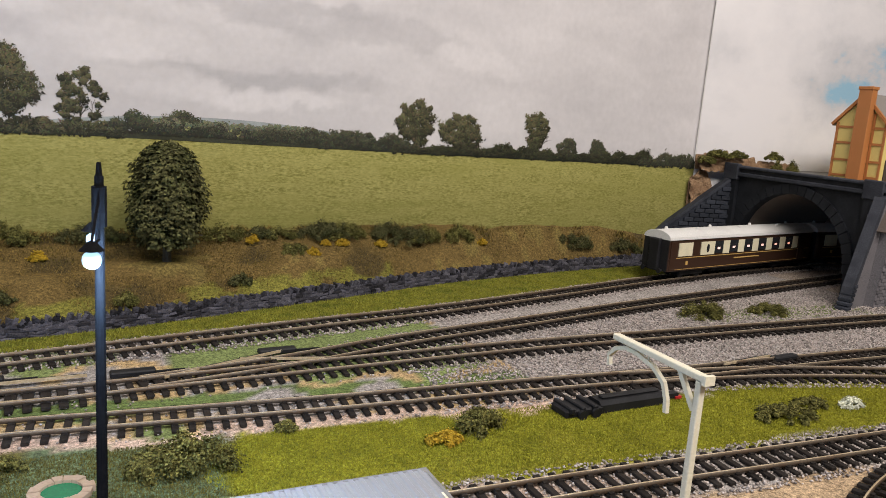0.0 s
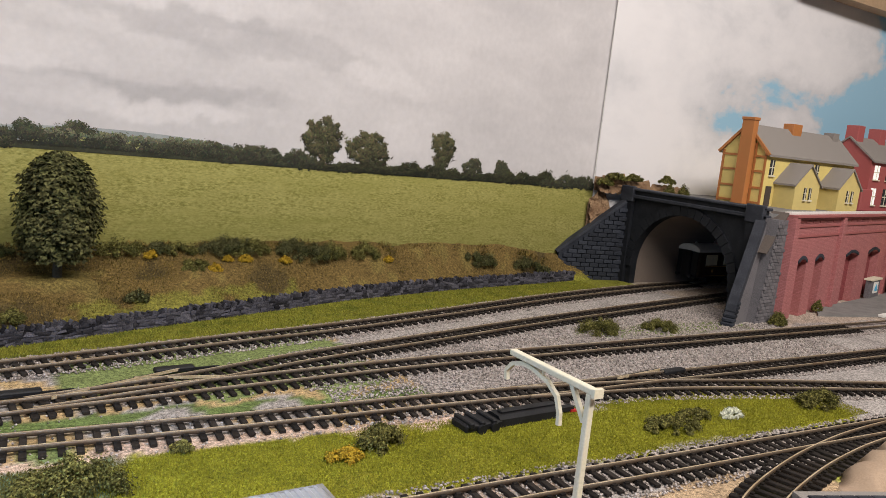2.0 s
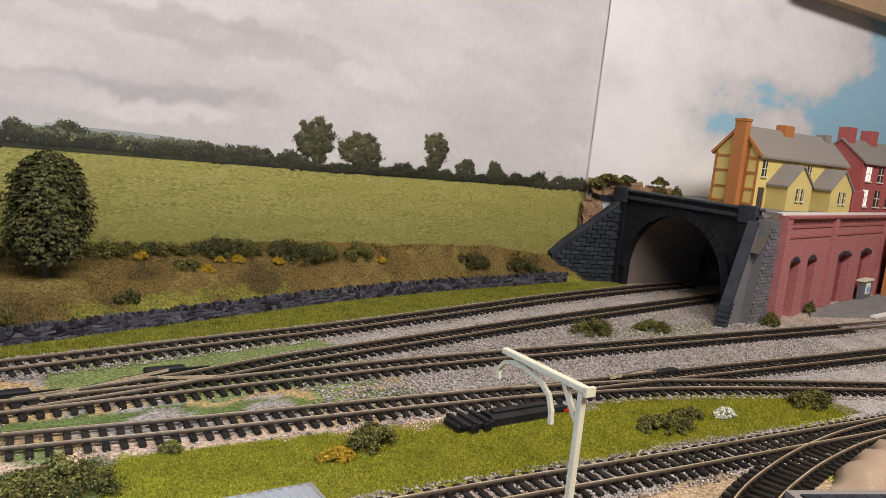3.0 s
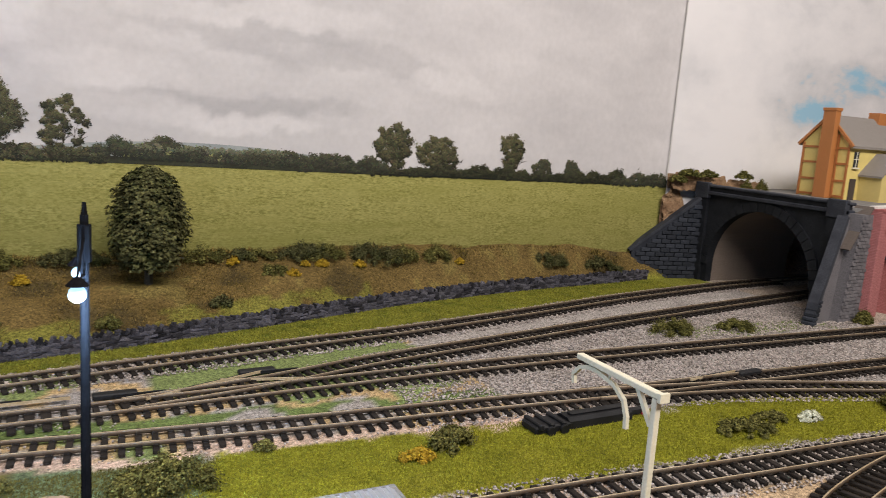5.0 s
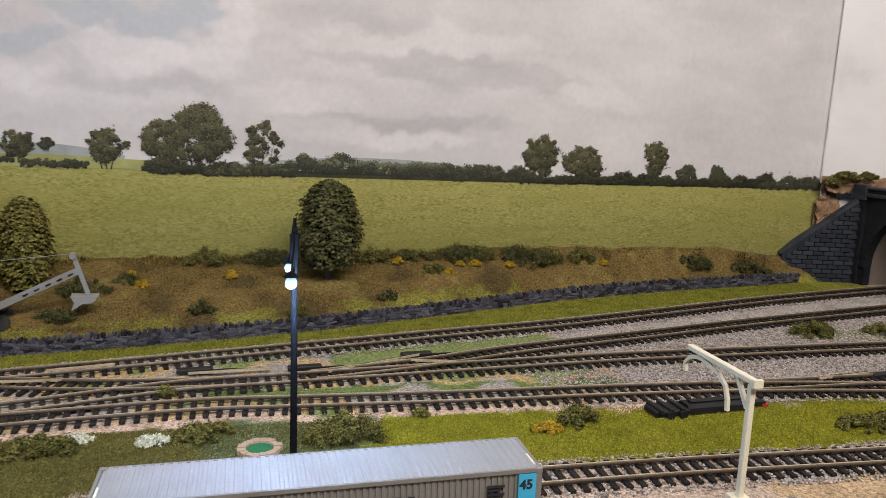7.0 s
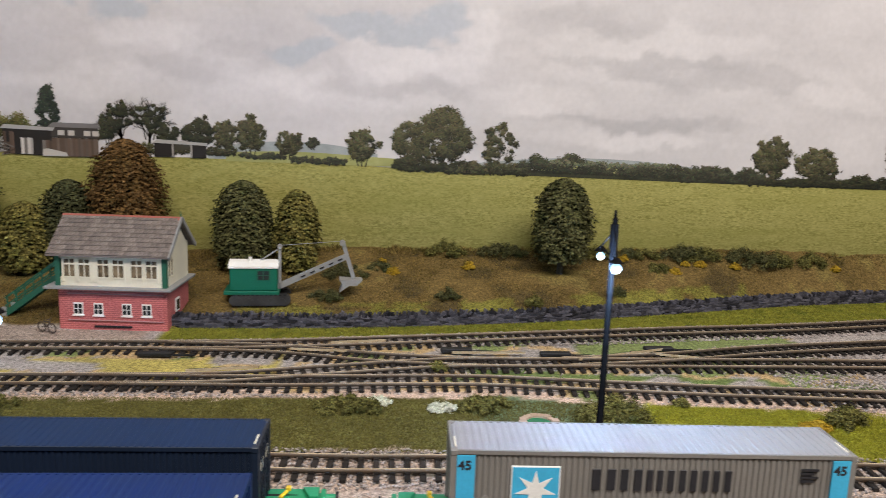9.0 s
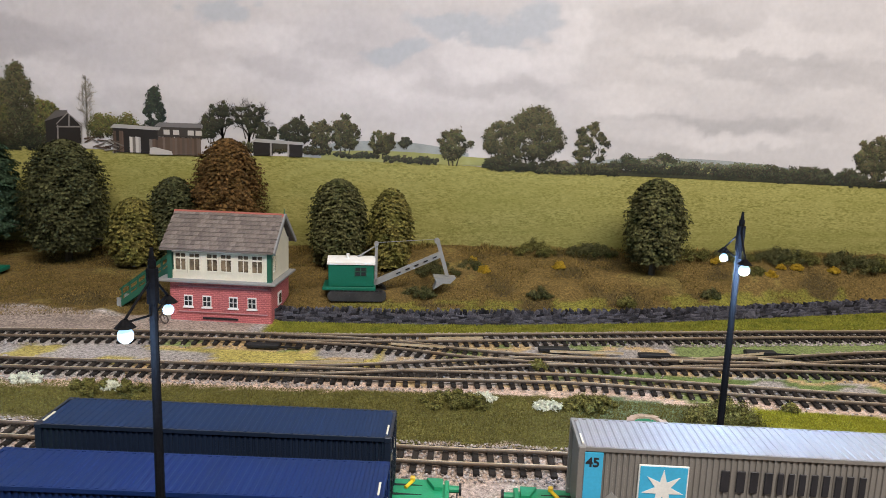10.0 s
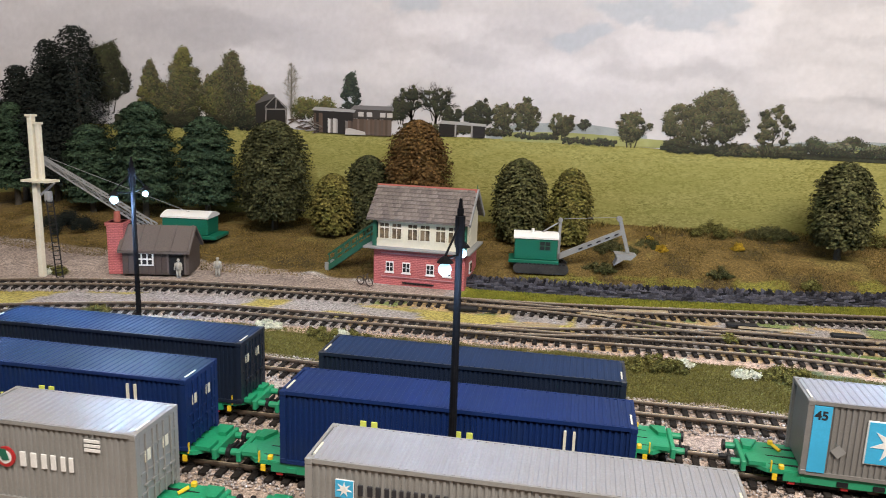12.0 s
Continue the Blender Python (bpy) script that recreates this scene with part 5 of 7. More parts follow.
def crag():
    root = thing("rock_outcrop", "crumbly brown plaster slope above the tunnel", "rock")
    for x0, x1, z0, h in ((7.42, 7.8, 0.5, 0.72), (7.5, 8.5, 1.19, 0.24), (8.4, 9.3, 1.19, 0.15)):
        bm = bmesh.new()
        nx, nz = 26, 14
        grid = []
        for i in range(nx + 1):
            u = i / nx
            top = h * (0.55 + 0.45 * math.sin(math.pi * (0.15 + 0.7 * u))) + 0.04 * noise.noise(Vector((u * 9, x0, 0)))
            col = []
            for k in range(nz + 1):
                v = k / nz
                p = Vector((x0 + (x1 - x0) * u, 7.56 + 0.1 * v, z0 + top * v))
                p += Vector((0.03 * noise.noise(p * 12), -0.07 * noise.noise(p * 9 + Vector((3, 3, 3))), 0.03 * noise.noise(p * 14)))
                col.append(bm.verts.new(p))
            grid.append(col)
        for i in range(nx):
            for k in range(nz):
                bm.faces.new((grid[i][k], grid[i + 1][k], grid[i + 1][k + 1], grid[i][k + 1]))
        base = [bm.verts.new((v.co.x, 7.69, v.co.z)) for v in (grid[0][0], grid[nx][0], grid[nx][nz], grid[0][nz])]
        bm.faces.new(base)
        part("rock_face", bm, "crag", root)


crag()


# ---- vegetation ----
def clump(name, label, x, y, z, w, h, material, n, seed, leaf=0.0115, cat="bush"):
    """A ragged low bush: many small sprays of fine foliage, thin at the rim."""
    r = np.random.default_rng(seed)
    n = int(n * 4.6)
    k = 34
    a, q = r.uniform(0, 2 * np.pi, k), np.sqrt(r.uniform(0, 1, k))
    c = np.stack([0.46 * w * q * np.cos(a), 0.26 * w * q * np.sin(a), h * (0.12 + 0.62 * (1 - q ** 1.5) * r.uniform(0.5, 1.1, k))], 1)
    rad = r.uniform(0.06, 0.19, k) * min(w, 1.6 * h)
    j = r.integers(0, k, n)
    d = r.normal(0, 1, (n, 3))
    d /= np.linalg.norm(d, axis=1)[:, None]
    p = c[j] + d * (rad[j] * r.uniform(0.3, 1.0, n) ** 0.7 * (1 + 0.35 * r.normal(0, 1, n)))[:, None]
    p[:, 2] = np.abs(p[:, 2])
    d[:, 2] += 0.5
    ob = scatter(name, p, LEAF, LEAF_F, r.uniform(0.5, 1.3, n) * leaf, r, material, normals=d)
    ob.location = (x * S, y * S, z * S)
    return tagged(ob, label, cat, "shrubs")


def tree(x, y, z, h, w, material, seed, label, shape="dome", trunk=0.12, n=2600):
    """A model tree: a trunk, limbs and layered sprays of foliage."""
    root = thing("tree", label, "tree", at(x, y, z), "model trees")
    r = np.random.default_rng(seed)
    bm = rod((0, 0, -0.04), (0.01, 0, h * 0.9), 0.03 + 0.01 * h, 0.008, 7)
    for k in range(9):
        a, zz = k * 2.4, trunk + (h - trunk) * (0.1 + 0.085 * k)
        reach = 0.42 * w * (1 - (k / 11) ** 2)
        rod((0, 0, zz), (reach * math.cos(a), reach * math.sin(a), zz - 0.02), 0.01, 0.004, 5, bm)
    part("trunk", bm, "bark", root)
    u = r.uniform(0, 1, n)
    if shape == "dome":
        prof = np.where(u < 0.35, 0.74 + 0.26 * np.sin(np.clip(u, 0, 0.35) / 0.35 * np.pi / 2), np.sqrt(np.clip(1 - (np.clip(u - 0.35, 0, 1) / 0.655) ** 2.7, 0, 1)))
    else:
        prof = np.sqrt(np.clip(1 - np.clip((u - 0.2) / 0.82, 0, 1) ** 2.8, 0, 1)) * (0.87 + 0.10 * np.sin(u * 40 + seed) + 0.05 * r.normal(0, 1, n).clip(-1, 1))
    keep = r.uniform(0, 1, n) < prof + 0.1
    u, prof = u[keep], prof[keep]
    a = r.uniform(0, 2 * np.pi, len(u))
    bumps = 0.92 + 0.08 * np.sin(5 * a + 9 * u + seed) + 0.07 * np.sin(11 * a - 23 * u) + 0.05 * np.sin(31 * u + 4 * np.sin(3 * a + seed))
    rr = 0.5 * w * prof * bumps * np.where(r.uniform(0, 1, len(u)) < 0.72, r.uniform(0.80, 1.06, len(u)), r.uniform(0.3, 0.8, len(u)))
    tuft = 0.10 if shape == "cone" else 0.06
    rows_u = (h - trunk) / (tuft * 0.8)
    wob = u * rows_u + 0.35 * np.sin(4 * a + seed) + 0.2 * np.sin(9 * a)
    row = np.floor(wob)
    cells = np.maximum(3, np.round(np.pi * w * prof / tuft))
    col = (a / (2 * np.pi)) * cells + 0.5 * (row % 2) + 0.3 * np.sin(row * 2.3)
    d2 = (2 * (wob - row) - 1) ** 2 + (2 * (col - np.floor(col)) - 1) ** 2
    rr = rr * (1 - 0.30 * np.clip(d2, 0, 1.5) * (0.8 + 0.4 * np.sin(row * 5.1 + np.floor(col) * 3.7)))
    p = np.stack([rr * np.cos(a), rr * np.sin(a), trunk + (h - trunk) * u - 0.02 * (1 - np.clip(d2, 0, 1))], 1)
    nrm = np.stack([np.cos(a), np.sin(a), 0.5 + u * 0.8], 1)
    scatter("crown", p, LEAF, LEAF_F, r.uniform(0.016, 0.033, len(p)), r, material, root, normals=nrm)
    return root


# place, height of the crown's top and foot, width
TREES = [
    (-9.09, 6.5, 1.57, 0.50, 0.76, "leaf_fir", "cone", "dark green fir on a pale trunk"),
    (-7.94, 6.5, 1.34, 0.40, 0.80, "leaf_fir", "cone", "dark green fir on a pale trunk"),
    (-7.17, 6.5, 1.65, 0.46, 0.98, "leaf_fir", "cone", "dark green fir on a pale trunk"),
    (-6.30, 6.5, 1.50, 0.46, 0.88, "leaf_fir", "cone", "dark green fir on a pale trunk"),
    (-5.40, 6.5, 1.49, 0.34, 0.95, "leaf_dark", "dome", "broad dark green domed tree on the bank"),
    (-4.58, 6.35, 0.92, 0.24, 0.56, "leaf_gold", "dome", "small yellow-green domed tree"),
    (-4.24, 6.6, 1.13, 0.26, 0.66, "leaf_dark", "dome", "dark green domed tree behind the signal box"),
    (-3.66, 6.65, 1.56, 0.40, 0.84, "leaf_rust", "dome", "rust brown autumn tree behind the signal box"),
    (-2.42, 6.5, 1.19, 0.27, 0.68, "leaf_olive", "dome", "olive green domed tree beside the digger"),
    (-1.86, 6.45, 1.12, 0.24, 0.50, "leaf_gold", "dome", "yellow-green narrow tree beside the digger"),
    (0.88, 6.55, 1.32, 0.47, 0.68, "leaf_olive", "dome", "large olive green domed tree on the bank"),
]
for i, (x, y, top, foot, w, m, shape, label) in enumerate(TREES):
    zb = float(ground_z(np.array(x), np.array(y)))
    tree(x, y, zb, top - zb, w, m, 20 + i, label, shape, max(foot - zb, 0.03), n=int(20000 * (top - zb) * w) + 6000)
# corner conifers: near-black leaf colour stands in for the shade back there
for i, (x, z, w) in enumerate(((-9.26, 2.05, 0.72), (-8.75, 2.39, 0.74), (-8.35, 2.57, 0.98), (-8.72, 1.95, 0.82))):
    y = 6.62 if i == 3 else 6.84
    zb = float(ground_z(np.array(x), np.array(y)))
    tree(x, y, zb, z - zb, w, "leaf_black", 50 + i, "tall conifer, leaves coloured blackish for the corner's shade", "cone", 0.3, n=15000)

SHRUBS = [
    (2.27, 3.45, 0.30, 0.16, "bush"), (0.72, 3.42, 0.52, 0.22, "bush"), (4.25, 3.12, 0.5, 0.1, "bush"), (4.55, 3.2, 0.3, 0.09, "bush"), (5.84, 3.1, 0.45, 0.16, "bush"),
    (5.46, 5.16, 0.5, 0.22, "bush"), (6.27, 5.12, 0.45, 0.16, "bush"), (8.08, 5.02, 0.26, 0.18, "bush"), (9.4, 5.4, 0.16, 0.26, "bush"),
    (-1.01, 3.5, 0.5, 0.12, "bush"), (-0.12, 3.57, 0.42, 0.12, "bush"), (-3.38, 3.36, 0.7, 0.1, "bush"), (-0.42, 4.3, 0.14, 0.09, "bush"), (1.27, 3.72, 0.12, 0.07, "bush"),
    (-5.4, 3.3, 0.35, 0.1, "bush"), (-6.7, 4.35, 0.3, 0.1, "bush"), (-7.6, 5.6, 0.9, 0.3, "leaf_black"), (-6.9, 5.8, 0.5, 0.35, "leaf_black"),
]
for i, (x, y, w, h, m) in enumerate(SHRUBS):
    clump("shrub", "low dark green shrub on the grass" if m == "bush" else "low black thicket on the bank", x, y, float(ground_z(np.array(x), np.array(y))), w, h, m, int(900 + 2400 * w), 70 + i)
BANK = [(1.42, 7.05, 0.45), (1.75, 7.1, 0.3), (2.33, 7.12, 0.5), (2.62, 7.14, 0.5), (3.31, 7.14, 0.55), (3.05, 7.18, 0.4), (3.91, 7.25, 0.4), (5.6, 7.38, 0.4), (6.3, 7.45, 0.5), (2.02, 6.86, 0.32), (1.46, 6.37, 0.2), (-1.35, 6.3, 0.5), (-0.32, 6.92, 0.5), (-0.31, 6.0, 0.28), (0.27, 6.95, 0.5), (0.55, 6.03, 0.2), (-1.49, 5.85, 0.35), (-1.0, 6.5, 0.35), (1.93, 7.1, 0.35), (6.6, 7.46, 0.3), (2.45, 7.16, 0.6), (3.5, 7.2, 0.45), (5.45, 7.42, 0.35), (0.45, 7.0, 0.3)]
for i, (x, y, w) in enumerate(BANK):
    clump("shrub", "dark scrubby bush on the bank", x, y, float(ground_z(np.array(x), np.array(y))) - 0.01, w, 0.21 if w > 0.35 else 0.13, "leaf_olive" if i % 3 else "bush", int(500 + 1500 * w), 110 + i)
GORSE = [(2.2, 6.84, 0.15), (1.66, 6.98, 0.13), (2.54, 7.02, 0.14), (2.95, 7.05, 0.13), (4.2, 7.24, 0.13), (-0.07, 6.6, 0.14), (-0.88, 6.42, 0.17), (2.02, 3.36, 0.22), (-1.0, 6.62, 0.12), (2.36, 7.0, 0.1)]
for i, (x, y, w) in enumerate(GORSE):
    clump("gorse", "small yellow flowering gorse tuft", x, y, float(ground_z(np.array(x), np.array(y))), w, 0.09, "gorse", 600, 140 + i, 0.012, "gorse")
for i, (x, y, w) in enumerate(((-0.39, 3.52, 0.2), (-0.82, 3.6, 0.18), (4.87, 3.14, 0.2), (-3.98, 3.48, 0.28), (-3.35, 3.42, 0.15), (-6.75, 4.3, 0.14))):
    clump("blossom_clump", "clump of tiny white blossom in the grass", x, y, 0, w, 0.08, "blossom", 600, 160 + i, 0.011, "flowers")
for i, (x, w) in enumerate(((7.75, 0.4), (8.1, 0.3), (8.75, 0.3), (7.55, 0.3))):
    clump("ivy", "ragged green ivy over the rock", x, 7.56, 1.38 if i != 3 else 1.3, w, 0.12, "bush", 500, 180 + i, 0.02, "ivy")
for i, (x, y) in enumerate(((8.6, 7.35), (8.95, 7.4))):
    clump("shrub", "small green shrub above the portal", x, y, 1.23, 0.2, 0.2, "bush", 400, 190 + i)


# ---- houses over the tunnel ----
def sash(root, x, y, z, w, h, lit=False):
    win = part("window", box(x - w / 2, x + w / 2, y - 0.006, y + 0.01, z, z + h), "window_lit" if lit else "glass", root)
    part("window_frame", box(x - w / 2, x + w / 2, y - 0.012, y - 0.004, z + h * 0.48, z + h * 0.54), "creamw", win)
    part("window_frame", box(x - 0.006, x + 0.006, y - 0.012, y - 0.004, z, z + h), "creamw", win)
    part("sill", box(x - w * 0.62, x + w * 0.62, y - 0.025, y + 0.01, z - 0.02, z), "creamw", win)
    return win


def gable_roof(root, x0, x1, y0, y1, eave, ridge, over=0.05, axis="x", material="roofgrey"):
    if axis == "x":
        ym = (y0 + y1) / 2
        for s, yy in ((-1, y0 - over), (1, y1 + over)):
            dz = (ridge - eave) * over / (ym - y0)
            part("roof_slope", prism([(yy, eave - dz), (ym, ridge), (ym, ridge + 0.03), (yy, eave - dz + 0.03)], "x", x0 - over * 0.6, x1 + over * 0.6), material, root)
    else:
        xm = (x0 + x1) / 2
        for s, xx in ((-1, x0 - over), (1, x1 + over)):
            dz = (ridge - eave) * over / (xm - x0)
            part("roof_slope", prism([(xx, eave - dz), (xm, ridge), (xm, ridge + 0.025), (xx, eave - dz + 0.025)], "y", y0 - over * 0.6, y1), material, root)


def yellow_house():
    root = thing("house", "yellow half-timbered card house with grey roof", "house")
    root.matrix_basis = at(9.22, 6.33, 1.235, 0, 0, 3)
    ln, dp, ev, rg = 2.22, 0.68, 0.71, 1.05
    part("wall", prism([(0, 0), (dp, 0), (dp, ev), (dp / 2, rg), (0, ev)], "x", 0, ln), "yellow", root)
    gable_roof(root, 0, ln, 0, dp, ev, rg)
    for y in (0.0, 0.16, 0.40, dp - 0.03):
        part("timber", box(-0.014, 0.0, y, y + 0.03, 0, ev + (0.12 if 0.1 < y < 0.6 else 0)), "timber", root)
    for z in (0.02, 0.22, 0.44, 0.64):
        part("timber", box(-0.016, 0.0, 0, dp, z, z + 0.028), "timber", root)
    part("bargeboard", beam((-0.03, -0.05, ev - 0.03), (-0.03, dp / 2, rg + 0.02), 0.03, 0.035), "timber", root)
    part("bargeboard", beam((-0.03, dp + 0.05, ev - 0.03), (-0.03, dp / 2, rg + 0.02), 0.03, 0.035), "timber", root)
    ch = part("chimney", box(-0.12, -0.016, 0.19, 0.37, 0, 1.12, bevel=0.004), "timber", root)
    part("chimney_cap", box(-0.13, -0.005, 0.18, 0.38, 1.12, 1.16, bevel=0.004), "timber", ch)
    part("chimney", box(0.92, 1.14, 0.26, 0.42, 0.95, 1.16, bevel=0.004), "timber", root)
    part("chimney", box(2.0, 2.15, 0.26, 0.42, 0.95, 1.12, bevel=0.004), "roofgrey", root)
    for x0, w in ((0.27, 0.58), (1.36, 0.56)):
        bay = part("bay", prism([(x0, 0), (x0 + w, 0), (x0 + w, 0.34), (x0 + w / 2, 0.59), (x0, 0.34)], "y", -0.30, -0.001), "yellowd", root)
        gable_roof(bay, x0, x0 + w, -0.30, -0.001, 0.34, 0.59, 0.04, "y")
        for dx in (0.24, 0.36):
            sash(bay, x0 + dx, -0.30, 0.14, 0.06, 0.16)
        sash(root, x0 - 0.13, 0, 0.42, 0.1, 0.2)
        part("door", box(x0 - 0.2, x0 - 0.08, -0.012, 0.01, 0, 0.27), "hut", root)


def red_house():
    root = thing("house", "bright red card house with white window trim", "house")
    root.matrix_basis = at(12.2, 6.62, 1.235, 0, 0, 4)
    ln, dp, ev, rg = 2.2, 0.8, 0.80, 1.12
    part("wall", prism([(0, 0), (dp, 0), (dp, ev), (dp / 2, rg), (0, ev)], "x", 0, ln), "redhouse", root)
    gable_roof(root, 0, ln, 0, dp, ev, rg)
    for x in (0.2, 0.6, 1.0, 1.4):
        sash(root, x, 0, 0.5, 0.16, 0.22, lit=x < 0.5)
        sash(root, x, 0, 0.1, 0.16, 0.26, lit=x < 0.5)
    for x in (0.02, 0.75):
        part("chimney", box(x, x + 0.2, 0.3, 0.5, 0.98, 1.32, bevel=0.004), "redhouse", root)
    porch = part("porch", box(-0.35, -0.02, -0.1, 0.3, 0, 0.34, bevel=0.01), "redhouse", root)


yellow_house()
red_house()
grass_strip = thing("pavement_edge", "pale kerb strip along the street deck", "kerb")
part("kerb", beam((8.25, 5.24, 1.255), (14.8, 6.93, 1.255), 0.08, 0.03), "white", grass_strip)
grass_strip.location.z = 0.0

shelf = part("pelmet_board", prism([(11.3, 7.55), (15.9, 7.6), (15.9, 7.9), (11.3, 7.8)], "z", 4.58, 5.0), "ply")
tagged(shelf, "brown wooden board above the printed sky", "board", kind="structure")


def side_yard():
    yard = part("yard_slab", prism([(9.2, 5.25), (10.2, 5.05), (13, 5.5), (13, 6.25), (9.6, 5.52)], "z", -0.01, 0.022), "tarmac")
    tagged(yard, "grey slab yard below the red wall", "pavement", kind="structure")
    kerb = part("yard_kerb", beam((10.2, 5.02, 0.02), (13, 5.46, 0.02), 0.07, 0.03), "white")
    tagged(kerb, "pale kerb beside the yard", "kerb", kind="structure")
    sign = thing("yard_sign", "small stone plinth with a blue and white picture panel", "sign", at(11.6, 5.9, 0.02, 0, 0, 14))
    part("plinth", box(-0.22, 0.22, 0, 0.08, 0, 0.26, bevel=0.006), "greybrick", sign)
    part("plinth_cap", box(-0.24, 0.24, -0.02, 0.1, 0.26, 0.285), "creamw", sign)
    pn = part("panel", box(-0.1, 0.1, -0.012, 0, 0.07, 0.23), "white", sign)
    part("panel_shape", prism([(-0.07, 0.1), (0.07, 0.1), (0.05, 0.15), (0, 0.2), (-0.06, 0.15)], "y", -0.016, -0.012), "cyan", pn)
    shop = thing("shed", "orange timber shed against the red wall", "shed", at(12.3, 5.95, 0.0, 0, 0, 14))
    part("wall", box(0, 0.9, -0.35, 0.1, 0, 0.55), "timber", shop)
    part("upper_wall", box(-0.04, 0.94, -0.4, 0.1, 0.55, 1.0), "yellow", shop)
    part("door", box(0.1, 0.35, -0.37, -0.34, 0, 0.4), "hut", shop)
    cut = thing("slate_roof", "grey slate roof of a building in the foreground", "roof", at(4.35, 1.78, 0.0, 0, 0, -20))
    part("roof_bed", prism([(-0.4, 0), (1.3, 0), (1.3, 0.07), (-0.4, 0.07)], "y", -0.6, 0.22), "roofgrey", cut)
    tmp = part("slate", box(0, 0.09, 0, 0.06, 0, 0.012, bevel=0.002), "slate")
    sd = tmp.data
    bpy.data.objects.remove(tmp)
    for row in range(12):
        for k in range(17):
            ob = new("slate", sd)
            ob.parent = cut
            ob.matrix_basis = at(-0.4 + k * 0.096 + (0.045 if row % 2 else 0), -0.58 + row * 0.062, 0.072, -6, 0, 0)
    bank = bmesh.new()
    rings = []
    for k in range(60):
        x = 4.45 + 0.055 * k
        y = 2.02 + 0.24 * (x - 4.45) - 0.043 * (x - 4.45) ** 2
        rib = 0.025 * math.sin(23 * x) + 0.03 * noise.noise(Vector((x * 6, 0, 0)))
        h = 0.16 * min(1.0, k / 6) * (1 + 0.3 * noise.noise(Vector((x * 3, 5, 0))))
        rings.append([bank.verts.new((x + 0.25 * d, y + d + rib * (0.2 + (z > 0.3)), h * z - 0.02)) for d, z in ((-0.20, 0.0), (-0.13, 0.45), (-0.10, 0.9), (-0.03, 1.0), (0.08, 0.85), (0.2, 0.0))])
    for a, b in zip(rings, rings[1:]):
        for q in range(5):
            bank.faces.new((a[q], b[q], b[q + 1], a[q + 1]))
        bank.faces.new((a[5], b[5], b[0], a[0]))
    bank.faces.new(rings[0])
    bank.faces.new(rings[-1][::-1])
    ob = part("earth_mound", bank, "earth", None, "", True)
    tagged(ob, "bare sandy plaster mound beside the siding", "mound")


side_yard()


